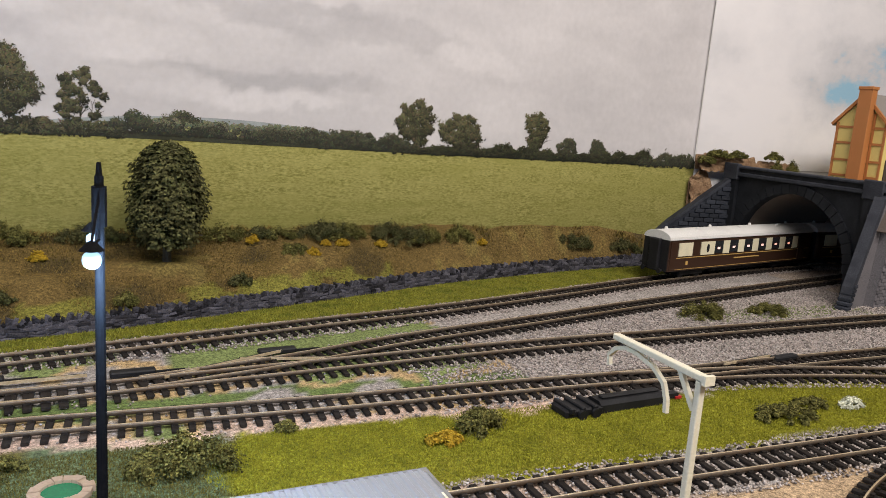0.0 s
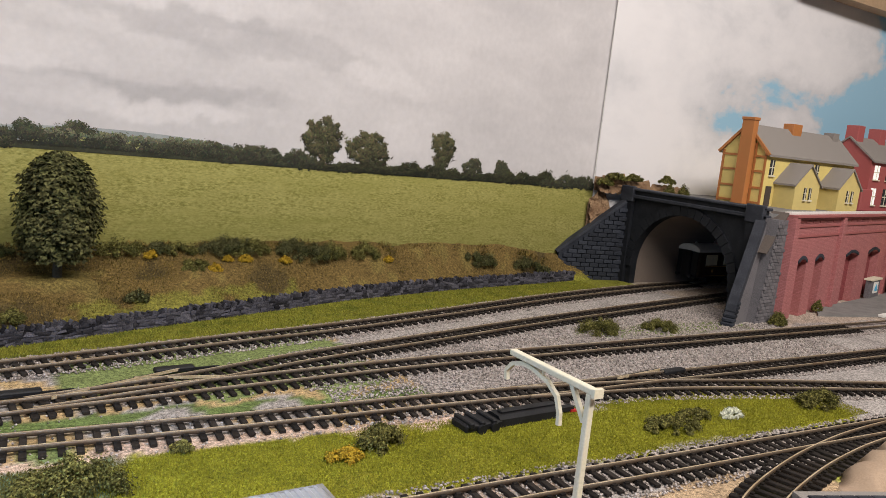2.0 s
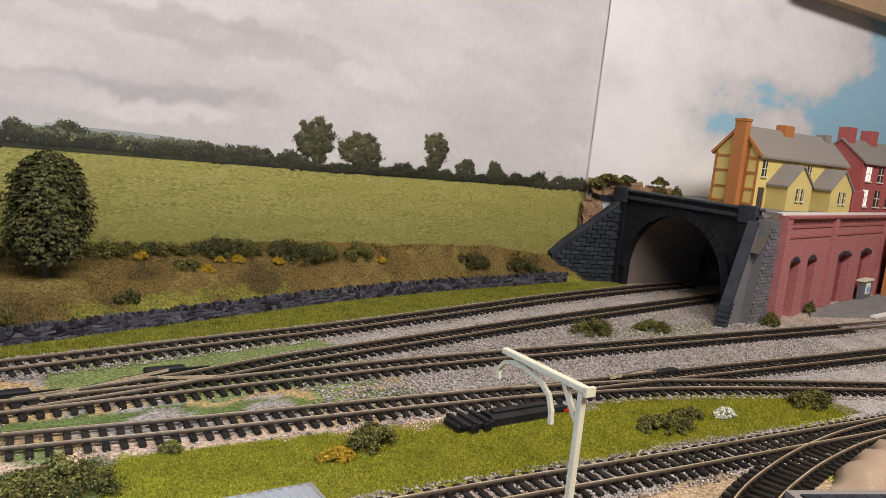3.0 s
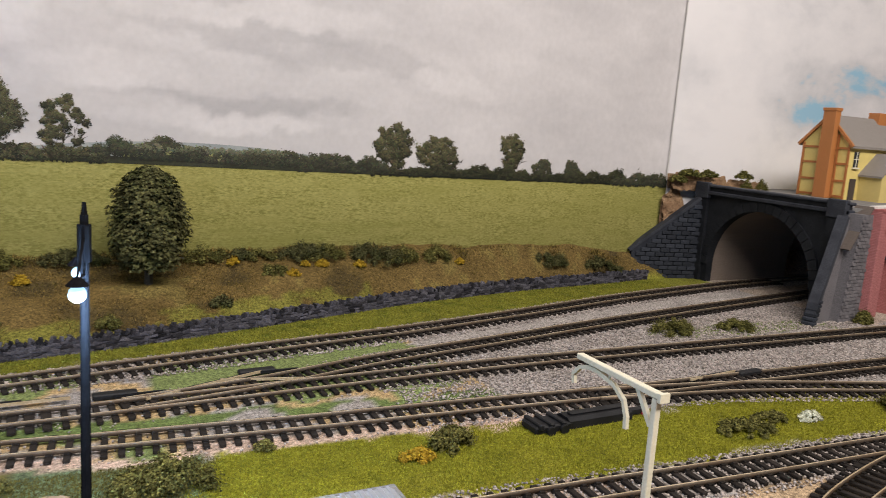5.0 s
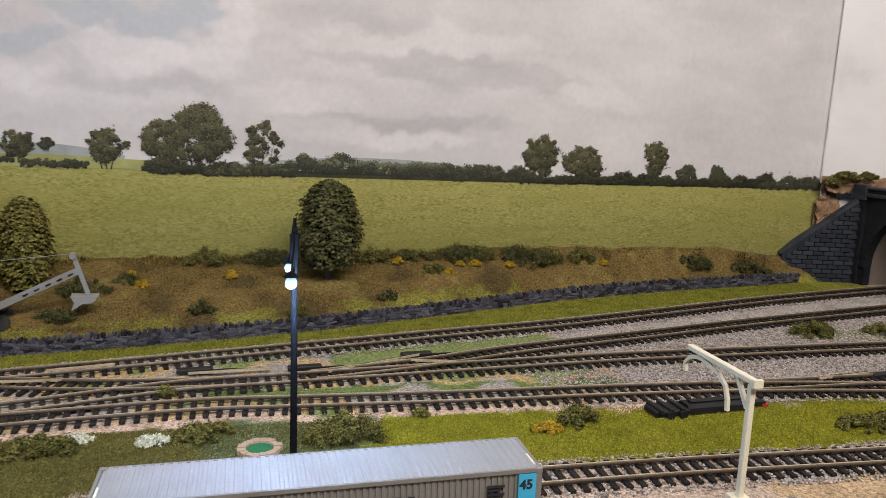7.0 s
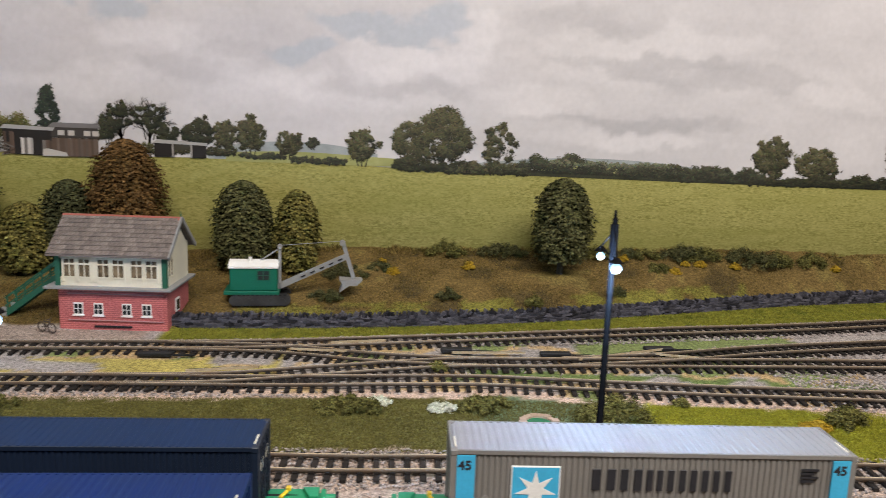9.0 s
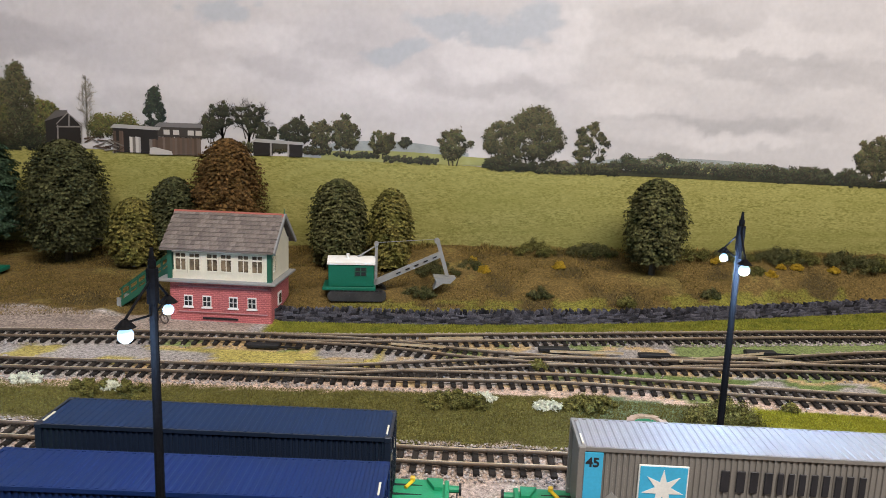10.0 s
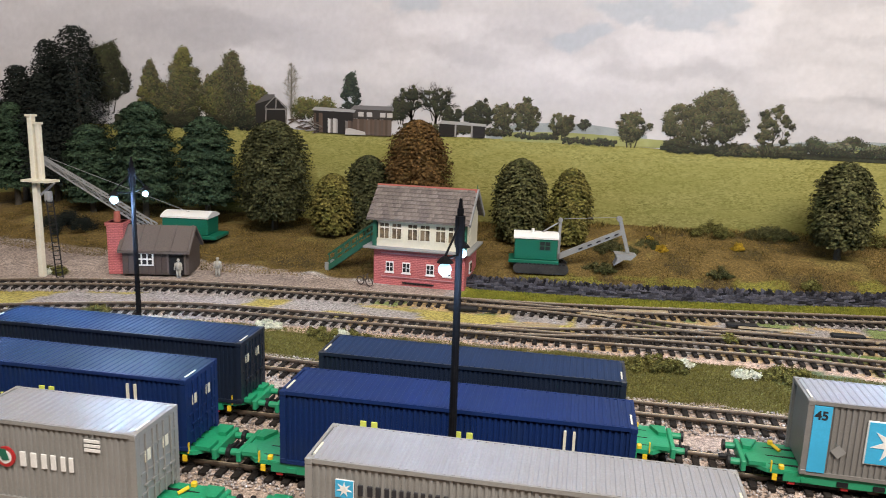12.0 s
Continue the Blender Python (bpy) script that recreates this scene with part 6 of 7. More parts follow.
# ---- signal box ----
def signal_box():
    root = thing("signal_box", "red brick signal box with cream glazed upper storey", "signal box")
    root.matrix_basis = at(-3.66, 5.11, 0.0)
    w, d, b = 0.92, 0.58, 0.36
    part("brick_base", box(0, w, 0, d, -0.02, b, bevel=0.004), "sbbrick", root)
    for x0, x1 in ((0.09, 0.44), (0.47, 0.88)):
        pan = part("brick_panel", box(x0, x1, -0.008, 0.002, 0.08, 0.31), "sbbrick", root)
        for z in (0.078, 0.31):
            part("brick_moulding", box(x0 - 0.01, x1 + 0.01, -0.014, 0.002, z, z + 0.008), "mortar", pan)
    for x in (0.17, 0.34, 0.58, 0.75):
        win = part("base_window", box(x - 0.04, x + 0.04, -0.012, -0.003, 0.13, 0.235), "white", root)
        for dx in (-0.018, 0.018):
            for z in (0.14, 0.185):
                part("pane", box(x + dx - 0.014, x + dx + 0.014, -0.0155, -0.011, z, z + 0.038), "glass", win)
        part("sill", box(x - 0.048, x + 0.048, -0.022, -0.002, 0.118, 0.13), "white", win)
    part("base_slot", box(0.3, 0.62, -0.012, 0, 0.02, 0.035), "blackpl", root)
    sw = part("base_window", box(w - 0.002, w + 0.01, 0.2, 0.3, 0.12, 0.24), "white", root)
    part("pane", box(w + 0.009, w + 0.013, 0.215, 0.285, 0.135, 0.225), "glass", sw)
    part("floor_band", box(-0.09, w + 0.06, -0.075, d + 0.03, b, b + 0.022, bevel=0.004), "grey", root)
    part("upper_floor", box(0.002, w - 0.002, -0.008, d - 0.002, b + 0.022, b + 0.098), "creamw", root)
    part("end_panel", box(w - 0.03, w + 0.001, 0.0, 0.16, b + 0.022, b + 0.1), "creamw", root)
    part("room_interior", box(0.05, w - 0.05, 0.10, d - 0.03, b + 0.06, 0.66), "hut", root, "dim interior behind the glazing")
    part("top_rail", box(0.0, w, -0.01, 0.03, 0.62, 0.66), "creamw", root)
    part("end_wall", box(w - 0.03, w, 0.16, d, b + 0.02, 0.70), "creamw", root)
    part("end_wall", box(0, 0.03, 0.0, d, b + 0.02, 0.70), "creamw", root)
    part("rear_wall", box(0.03, w - 0.03, d - 0.03, d, b + 0.02, 0.70), "creamw", root)
    part("gable", prism([(-0.01, 0.66), (d, 0.66), (d / 2, 0.92)], "x", w - 0.02, w + 0.004), "creamw", root)
    part("gable", prism([(-0.01, 0.66), (d, 0.66), (d / 2, 0.92)], "x", -0.004, 0.02), "creamw", root)
    for x in (-0.008, w - 0.03):
        part("corner_post", box(x, x + 0.04, -0.022, 0.02, b + 0.02, 0.66), "stair", root, "green corner post")
    k = 0
    for x0 in (0.05, 0.335, 0.615):
        for s in range(2):
            x = x0 + s * 0.125
            win = part("window", box(x, x + 0.12, -0.006, 0.0, b + 0.10, 0.62), "sbglass", root)
            for xx in (x, x + 0.106):
                part("stile", box(xx, xx + 0.014, -0.018, 0.01, b + 0.06, 0.625), "creamw", win)
            for zz in (b + 0.09, 0.612, 0.565):
                part("glazing_bar", box(x, x + 0.12, -0.015, 0.008, zz, zz + 0.012), "creamw", win)
            for f in (0.5,):
                part("glazing_bar", box(x + 0.12 * f - 0.003, x + 0.12 * f + 0.003, -0.012, 0.004, b + 0.09, 0.62), "creamw", win)
        part("mullion", box(x0 + 0.247, x0 + 0.285, -0.016, 0.012, b + 0.06, 0.64), "creamw", root)
    ewin = part("window", box(w - 0.002, w + 0.006, 0.03, 0.15, b + 0.11, 0.6), "sbglass", root)
    for y in (0.03, 0.09, 0.15):
        part("glazing_bar", box(w, w + 0.014, y - 0.006, y + 0.006, b + 0.1, 0.61), "creamw", ewin)
    # slate roof in courses
    ev, rg, over = 0.675, 0.935, 0.065
    tmp = part("slate", box(0, 0.0375, 0, 0.05, 0, 0.006), "sbroof")
    slate_mesh = tmp.data
    bpy.data.objects.remove(tmp)
    for s in (-1, 1):
        y_e = -over if s < 0 else d + over
        for k in range(9):
            u0, u1 = k / 9, (k + 1.12) / 9
            ya, yb = y_e + (d / 2 - y_e) * u0, y_e + (d / 2 - y_e) * min(u1, 1)
            za, zb = ev - 0.03 + (rg - ev + 0.03) * u0, ev - 0.03 + (rg - ev + 0.03) * min(u1, 1)
            part("slate_course", prism([(ya, za), (yb, zb), (yb, zb + 0.006), (ya, za + 0.018)], "x", -0.06, w + 0.05), "sbroof", root)
            if s < 0:
                slope = math.degrees(math.atan2(rg - ev + 0.03, d / 2 - y_e))
                for c in range(26):
                    xx = -0.055 + c * 0.04 + (0.02 if k % 2 else 0)
                    if xx + 0.037 > w + 0.05:
                        break
                    ob = new("slate", slate_mesh)
                    ob.parent = root
                    ob.matrix_basis = at(xx, ya - 0.002, za + 0.017, slope - 5 + 1.2 * math.sin(31 * c + 7 * k), 0, 0)
    part("ridge_tile", prism([(d / 2 - 0.025, rg - 0.01), (d / 2 + 0.025, rg - 0.01), (d / 2 + 0.01, rg + 0.022), (d / 2 - 0.01, rg + 0.022)], "x", -0.06, w + 0.05), "ridge", root)
    part("finial", rod((w + 0.04, d / 2, rg), (w + 0.04, d / 2, rg + 0.07), 0.008, 0.003, 6), "stair", root)
    for y0, y1 in ((-over - 0.01, d / 2), (d + over + 0.01, d / 2)):
        part("bargeboard", beam((w + 0.05, y0, ev - 0.025), (w + 0.05, y1, rg + 0.01), 0.014, 0.035), "grey", root)
    # outside stairs
    st = thing("signal_box_stairs", "green wooden stairs up to the signal box", "stairs", at(-3.72, 5.30, 0))
    for y in (0.0, 0.15):
        part("stringer", beam((-0.5, y, 0.06), (-0.02, y, 0.42), 0.014, 0.05), "stair", st)
        part("handrail", beam((-0.5, y, 0.20), (-0.02, y, 0.56), 0.01, 0.016), "stair", st)
        part("handrail", beam((-0.5, y, 0.13), (-0.02, y, 0.49), 0.008, 0.012), "stair", st)
        for i in range(7):
            x = -0.48 + i * 0.078
            part("baluster", box(x - 0.005, x + 0.005, y - 0.005, y + 0.005, 0.06 + i * 0.0585, 0.22 + i * 0.0585), "stair", st)
        part("foot_post", box(-0.53, -0.49, y - 0.012, y + 0.012, 0, 0.12), "grey", st)
    for i in range(10):
        x = -0.48 + i * 0.05
        part("tread", box(x - 0.03, x + 0.03, 0, 0.15, 0.06 + i * 0.0375, 0.068 + i * 0.0375), "stair", st)


signal_box()


def bicycle():
    root = thing("bicycle", "tiny dark brass bicycle leaning by the signal box", "bicycle", at(-3.70, 4.98, 0.0, 8, 0, -20))
    for x in (-0.055, 0.055):
        bm = bmesh.new()
        ring = []
        for i in range(20):
            a = 2 * math.pi * i / 20
            ring.append([bm.verts.new((x + rr * math.cos(a), yy, 0.045 + rr * math.sin(a))) for rr, yy in ((0.038, -0.004), (0.046, -0.004), (0.046, 0.004), (0.038, 0.004))])
        for i in range(20):
            for k in range(4):
                bm.faces.new((ring[i][k], ring[(i + 1) % 20][k], ring[(i + 1) % 20][(k + 1) % 4], ring[i][(k + 1) % 4]))
        part("wheel", bm, "hut", root)
    bm = rod((-0.055, 0, 0.045), (0.0, 0, 0.05), 0.004)
    for p, q in (((0, 0, 0.05), (-0.02, 0, 0.11)), ((-0.02, 0, 0.10), (0.04, 0, 0.10)), ((0, 0, 0.05), (0.04, 0, 0.10)), ((0.055, 0, 0.045), (0.038, 0, 0.125)), ((0.038, -0.02, 0.125), (0.038, 0.02, 0.125))):
        rod(p, q, 0.004, None, 5, bm)
    part("frame", bm, "hut", root)


bicycle()


# ---- diggers and hut ----
def cab_body(root, w, d, h, z):
    body = part("cab", box(0, w, 0, d, z, z + h, bevel=0.01), "cabgreen", root)
    pts = [(-0.012, z + h)] + [(-0.012 + (d + 0.024) * k / 8, z + h + 0.02 + 0.045 * math.sin(math.pi * k / 8)) for k in range(9)] + [(d + 0.012, z + h)]
    part("cab_roof", prism(pts, "x", -0.012, w + 0.012), "white", root, "curved white roof")
    return body


def digger():
    root = thing("digger", "green excavator with white roof and grey shovel arm", "digger", at(-2.34, 5.62, float(ground_z(np.array(-2.2), np.array(5.7))), 0, 0, 8))
    root.scale = (0.9, 0.9, 0.9)
    cab = cab_body(root, 0.48, 0.3, 0.24, 0.15)
    part("cab_window", box(0.28, 0.4, -0.006, 0.004, 0.27, 0.36), "glass", cab)
    for x in (0.275, 0.335, 0.395):
        part("glazing_bar", box(x, x + 0.01, -0.01, 0.004, 0.265, 0.365), "stair", cab)
    part("glazing_bar", box(0.275, 0.405, -0.01, 0.004, 0.312, 0.32), "stair", cab)
    part("exhaust", rod((0.2, 0.1, 0.44), (0.2, 0.1, 0.49), 0.018), "white", cab)
    part("deck", box(-0.06, 0.5, -0.02, 0.32, 0.11, 0.15, bevel=0.006), "cabgreen", root)
    for y in (-0.03, 0.24):
        out = []
        for k in range(9):
            a = math.pi / 2 + math.pi * k / 8
            out.append((0.05 + 0.055 * math.cos(a), 0.055 + 0.055 * math.sin(a)))
        for k in range(9):
            a = -math.pi / 2 + math.pi * k / 8
            out.append((0.56 + 0.055 * math.cos(a), 0.055 + 0.055 * math.sin(a)))
        trk = part("crawler_track", prism(out, "y", y, y + 0.09), "trackgrey", root)
        for k in range(12):
            x = 0.05 + k * 0.046
            for z in (-0.004, 0.108):
                part("track_pad", box(x - 0.016, x + 0.016, y - 0.006, y + 0.096, z, z + 0.008), "blackpl", trk)
        for k in range(5):
            part("road_wheel", rod((0.09 + k * 0.11, y - 0.008, 0.05), (0.09 + k * 0.11, y + 0.02, 0.05), 0.032, None, 10), "trackgrey", trk)
    part("mast", beam((0.5, 0.12, 0.15), (0.5, 0.12, 0.60), 0.03, 0.03), "grey", root)
    part("mast_head", rod((0.5, 0.09, 0.60), (0.5, 0.15, 0.60), 0.025, None, 10), "grey", root)
    part("mast_stay", rod((0.3, 0.12, 0.45), (0.5, 0.12, 0.58), 0.008), "grey", root)
    jib = part("jib", beam((0.46, 0.13, 0.16), (1.2, 0.13, 0.50), 0.05, 0.06), "grey", root)
    for k in range(5):
        u = 0.35 + 0.13 * k
        part("jib_slot", beam((0.46 + 0.74 * u, 0.098, 0.16 + 0.34 * u), (0.46 + 0.74 * (u + 0.06), 0.098, 0.16 + 0.34 * (u + 0.06)), 0.012, 0.012), "blackpl", jib)
    arm = part("dipper_arm", beam((1.15, 0.13, 0.66), (1.27, 0.13, 0.26), 0.04, 0.04), "grey", root)
    part("pulley", rod((1.15, 0.09, 0.64), (1.15, 0.17, 0.64), 0.03, None, 12), "grey", arm)
    part("bucket", prism([(1.12, 0.26), (1.36, 0.25), (1.30, 0.19), (1.22, 0.19), (1.12, 0.12), (1.15, 0.2)], "y", 0.05, 0.21), "grey", root)
    part("cable", rod((0.5, 0.12, 0.61), (1.15, 0.13, 0.66), 0.003, None, 5), "grey", root)


def crane():
    root = thing("crane_digger", "green excavator cab with long grey lattice jib", "crane", at(-6.34, 5.6, float(ground_z(np.array(-6.1), np.array(5.7))) - 0.01, 0, 0, 8))
    cab_body(root, 0.53, 0.32, 0.19, 0.1)
    part("deck", box(-0.04, 0.64, -0.03, 0.35, 0.06, 0.1, bevel=0.006), "cabgreen", root)
    part("undercarriage", box(0.08, 0.5, 0.02, 0.32, 0.0, 0.06, bevel=0.02), "blackpl", root)
    jib = part("jib", beam((0.0, 0.05, 0.12), (-0.12, 0.05, 0.16), 0.05, 0.05), "grey", root)
    p, q = Vector((-0.1, 0.05, 0.14)), Vector((-1.45, 0.05, 0.9))
    up = Vector((0, 0, 1))
    side = Vector((0, 1, 0))
    corners = [side * a * 0.05 + up * b * 0.05 for a, b in ((-1, -1), (1, -1), (1, 1), (-1, 1))]
    for c in corners:
        part("jib_chord", beam(p + c, q + c * 0.5, 0.016, 0.016), "grey", jib)
    n = 14
    for f in range(4):
        c0, c1 = corners[f], corners[(f + 1) % 4]
        bm = bmesh.new()
        for i in range(n):
            u0, u1 = i / n, (i + 1) / n
            k0, k1 = 1 - 0.5 * u0, 1 - 0.5 * u1
            a, b = (c0, c1) if i % 2 else (c1, c0)
            beam(p.lerp(q, u0) + a * k0, p.lerp(q, u1) + b * k1, 0.009, 0.009, bm)
        part("jib_lattice", bm, "grey", jib)
    part("cable", rod((0.3, 0.1, 0.34), (-1.4, 0.05, 0.92), 0.003, None, 5), "grey", root)


def hut():
    root = thing("lineside_hut", "small brown plank hut with red brick chimney", "hut", at(-6.05, 4.5, 0.02, 0, 0, 16))
    w, d = 0.64, 0.4
    part("wall", prism([(0, 0), (d, 0), (d, 0.26), (d / 2, 0.42), (0, 0.26)], "x", 0, w), "hut", root)
    for i in range(10):
        x = i * 0.064
        if 0.42 < x < 0.6:
            continue
        part("plank", box(x + 0.003, x + 0.058, -0.012, 0, 0, 0.255), "hut", root)
    gable_roof(root, 0, w, 0, d, 0.26, 0.43, 0.05, "x", "hutroof")
    for x in (0.0, 0.16, 0.32, 0.48, 0.64):
        part("roof_batten", beam((x, -0.06, 0.25), (x, d / 2, 0.465), 0.012, 0.01), "hutroof", root)
    win = part("window", box(0.14, 0.3, -0.02, -0.008, 0.10, 0.21), "glass", root)
    for x in (0.135, 0.185, 0.24, 0.293):
        part("window_frame", box(x, x + 0.012, -0.026, -0.01, 0.09, 0.22), "white", win)
    for z in (0.09, 0.15, 0.21):
        part("window_frame", box(0.135, 0.305, -0.026, -0.01, z, z + 0.012), "white", win)
    part("doorway", box(0.45, 0.6, -0.006, 0.01, 0.0, 0.24), "blackpl", root)
    part("door_post", box(0.435, 0.45, -0.02, 0.01, 0, 0.25), "hutroof", root)
    part("door_post", box(0.6, 0.615, -0.02, 0.01, 0, 0.25), "hutroof", root)
    ch = part("chimney", box(-0.16, -0.0, 0.05, 0.22, -0.02, 0.50, bevel=0.004), "sbbrick", root)
    part("chimney_band", box(-0.17, 0.01, 0.04, 0.23, 0.47, 0.50), "sbbrick", ch)
    part("chimney_pot", rod((-0.08, 0.13, 0.5), (-0.08, 0.13, 0.6), 0.035, 0.028, 10), "ridge", ch)


def small_figure(x, y, rz, label):
    bm = bmesh.new()
    for dx in (-0.018, 0.018):
        rod((dx, 0, 0), (dx * 0.8, 0, 0.11), 0.013, 0.016, 7, bm)
    rod((0, 0, 0.10), (0, 0, 0.19), 0.028, 0.032, 8, bm)
    for dx in (-1, 1):
        rod((dx * 0.034, 0, 0.185), (dx * 0.045, -0.012, 0.10), 0.011, 0.009, 6, bm)
    rod((0, 0, 0.19), (0, 0, 0.205), 0.012, 0.012, 6, bm)
    bmesh.ops.create_icosphere(bm, subdivisions=2, radius=0.02, matrix=Matrix.Translation((0, 0, 0.222)))
    bm.transform(Matrix.Scale(0.82, 4))
    ob = part("figurine", bm, "figure", None, "", True)
    ob.matrix_basis = at(x, y, 0.0, 0, 0, rz)
    tagged(ob, label, "figurine")


digger()
crane()
hut()
small_figure(-5.19, 4.80, 20, "pale unpainted plastic figurine on the gravel apron")
small_figure(-5.50, 4.60, 10, "pale unpainted plastic figurine at the hut's doorway")


def tall_post():
    root = thing("tall_signal_post", "tall cream double post with platform", "signal post", at(-6.72, 4.2, 0.0))
    part("post", box(-0.027, 0.027, -0.027, 0.027, 0, 1.53, bevel=0.005), "creamw", root)
    part("post_cap", box(-0.037, 0.037, -0.037, 0.037, 1.53, 1.55), "creamw", root)
    part("second_post", box(0.052, 0.094, -0.022, 0.022, 0.945, 1.46, bevel=0.004), "creamw", root)
    part("post_cap", box(0.043, 0.103, -0.031, 0.031, 1.46, 1.48), "creamw", root)
    part("platform", box(-0.095, 0.2, -0.08, 0.08, 0.925, 0.945), "creamw", root)
    part("bracket", beam((0.05, 0, 0.8), (0.2, 0, 0.92), 0.02, 0.02), "grey", root)
    part("counterweight", box(0.1, 0.16, -0.03, 0.03, 0.74, 0.84, bevel=0.01), "grey", root)
    lad = part("ladder", rod((0.13, -0.03, 0.76), (0.2, -0.05, 0.0), 0.006, None, 6), "blackpl", root)
    part("ladder_rail", rod((0.16, 0.02, 0.76), (0.23, 0.0, 0.0), 0.006, None, 6), "blackpl", lad)
    for i in range(18):
        z = 0.02 + i * 0.042
        dx = 0.2 - 0.07 * z / 0.76
        part("rung", rod((dx, -0.05 + 0.02 * z, z), (dx + 0.03, 0.0 + 0.02 * z, z), 0.004, None, 5), "blackpl", lad)


tall_post()


# ---- yard lamps ----
def yard_lamp(x, y, top, watts):
    root = thing("yard_lamp", "slim black yard lamp with two lit lanterns", "street lamp", at(x, y, 0), "yard lamps")
    part("base", rod((0, 0, 0), (0, 0, 0.05), 0.035, 0.022, 10), "polepaint", root)
    part("pole", rod((0, 0, 0.04), (0, 0, top), 0.019, 0.0135, 10), "polepaint", root)
    part("head", rod((0, 0, top - 0.15), (0, 0, top - 0.03), 0.021, 0.021, 8), "polepaint", root)
    part("finial", rod((0, 0, top - 0.02), (0, 0, top + 0.04), 0.012, 0.006, 8), "polepaint", root)
    for s in (-1, 1):
        arm = part("arm", rod((0, 0, top - 0.06), (-0.02, s * 0.16, top - 0.165), 0.0045, None, 6), "polepaint", root)
        part("stay", rod((0, 0, top - 0.19), (-0.02, s * 0.16, top - 0.175), 0.004, None, 6), "polepaint", arm)
        lan = part("lantern_hood", rod((-0.02, s * 0.16, top - 0.19), (-0.02, s * 0.16, top - 0.165), 0.034, 0.01, 12), "polepaint", root)
        bulb = bmesh.new()
        bmesh.ops.create_uvsphere(bulb, u_segments=14, v_segments=8, radius=0.026 if s < 0 else 0.020, matrix=Matrix.Translation((-0.02, s * 0.16, top - 0.217)))
        part("lantern_glass", bulb, "led", lan, "glowing cold white lantern glass")
        lantern_light(x - 0.02, y + s * 0.16, top - 0.275, watts)


yard_lamp(0.38, 2.44, 1.46, 0.42)
yard_lamp(-1.96, 1.14, 1.41, 0.09)
yard_lamp(-4.40, 2.44, 1.36, 0.48)


# ---- loading gauge, underframe, pond ----
def loading_gauge():
    root = thing("loading_gauge", "cream plastic loading gauge over the siding", "loading gauge", at(2.72, 2.34, 0))
    part("base", box(-0.05, 0.05, -0.05, 0.05, 0, 0.03), "creamw", root)
    part("post", box(-0.017, 0.017, -0.017, 0.017, 0, 0.66, bevel=0.004), "creamw", root)
    part("beam", box(-0.018, 0.022, -0.04, 0.60, 0.662, 0.692, bevel=0.004), "creamw", root)
    part("end_cap", box(-0.026, 0.03, -0.05, -0.03, 0.655, 0.698), "creamw", root)
    part("brace", beam((0, 0.02, 0.52), (0, 0.13, 0.67), 0.02, 0.025), "creamw", root)
    pts = [Vector(p) for p in ((0.62, 0.52), (0.63, 0.57), (0.58, 0.62), (0.5, 0.645), (0.42, 0.645), (0.3, 0.62), (0.22, 0.57), (0.19, 0.5), (0.185, 0.44))]
    rim = []
    for k, p in enumerate(pts):
        d = (pts[min(k + 1, len(pts) - 1)] - pts[max(k - 1, 0)]).normalized()
        rim.append((p, Vector((-d.y, d.x)) * 0.011))
    bm = prism([tuple(p + n) for p, n in rim] + [tuple(p - n) for p, n in rim[::-1]], "x", -0.010, 0.010)
    part("gauge_arc", bm, "creamw", root)
    for y in (0.34, 0.5):
        part("hanger", rod((0, y, 0.63), (0, y, 0.67), 0.006), "creamw", root)


def underframe():
    root = thing("locomotive_underframe", "black locomotive underframe lying on the grass", "underframe", at(2.84, 3.5, 0.0, 0, 0, 3))
    part("body", prism([(-0.045, 0), (0.1, 0), (0.1, 0.045), (0.07, 0.07), (-0.02, 0.07), (-0.045, 0.05)], "x", 0.26, 0.78), "blackpl", root)
    part("ridge", box(0.3, 0.76, 0.0, 0.05, 0.07, 0.085, bevel=0.006), "blackpl", root)
    part("frame", box(0.0, 0.28, -0.05, 0.11, 0.0, 0.05, bevel=0.01), "blackpl", root)
    for x in (0.02, 0.10, 0.19):
        part("bracket", box(x, x + 0.035, -0.065, 0.12, 0.03, 0.068, bevel=0.006), "blackpl", root)
    for x in (0.10, 0.2):
        part("wheel", rod((x, -0.085, 0.024), (x, -0.065, 0.024), 0.03, None, 14), "blackpl", root)
    part("drawbar", box(0.78, 0.93, 0.0, 0.05, 0.01, 0.04), "blackpl", root)
    part("red_end", box(0.90, 0.95, -0.01, 0.04, 0.004, 0.02), "redp", root)


def pond():
    root = thing("stone_well", "round stone rimmed pond with green water", "pond", at(0.22, 3.33, 0))
    part("water", rod((0, 0, -0.01), (0, 0, 0.014), 0.085, None, 24), "water", root)
    r = random.Random(2)
    for i in range(16):
        a0, a1 = 2 * math.pi * i / 16, 2 * math.pi * (i + 0.93) / 16
        k = 0.125 + r.uniform(-0.008, 0.008)
        pts = [(rr * math.cos(a), rr * math.sin(a)) for rr, a in ((0.082, a0), (k, a0), (k, a1), (0.082, a1))]
        part("rim_stone", prism(pts, "z", 0, 0.025 + r.uniform(0, 0.006)), "earth", root)


loading_gauge()
underframe()
pond()
for x, y in ((-0.26, 4.73), (0.55, 4.70), (1.47, 4.93), (-2.6, 4.42), (5.2, 3.98)):
    pm = thing("point_motor", "black plastic point motor cover between the rails", "point motor", at(x, y, 0.012, 0, 0, 4))
    part("cover", box(-0.13, 0.13, -0.035, 0.035, 0, 0.035, bevel=0.008), "blackpl", pm)
    part("drive_bar", box(0.13, 0.3, -0.008, 0.008, 0, 0.015), "blackpl", pm)


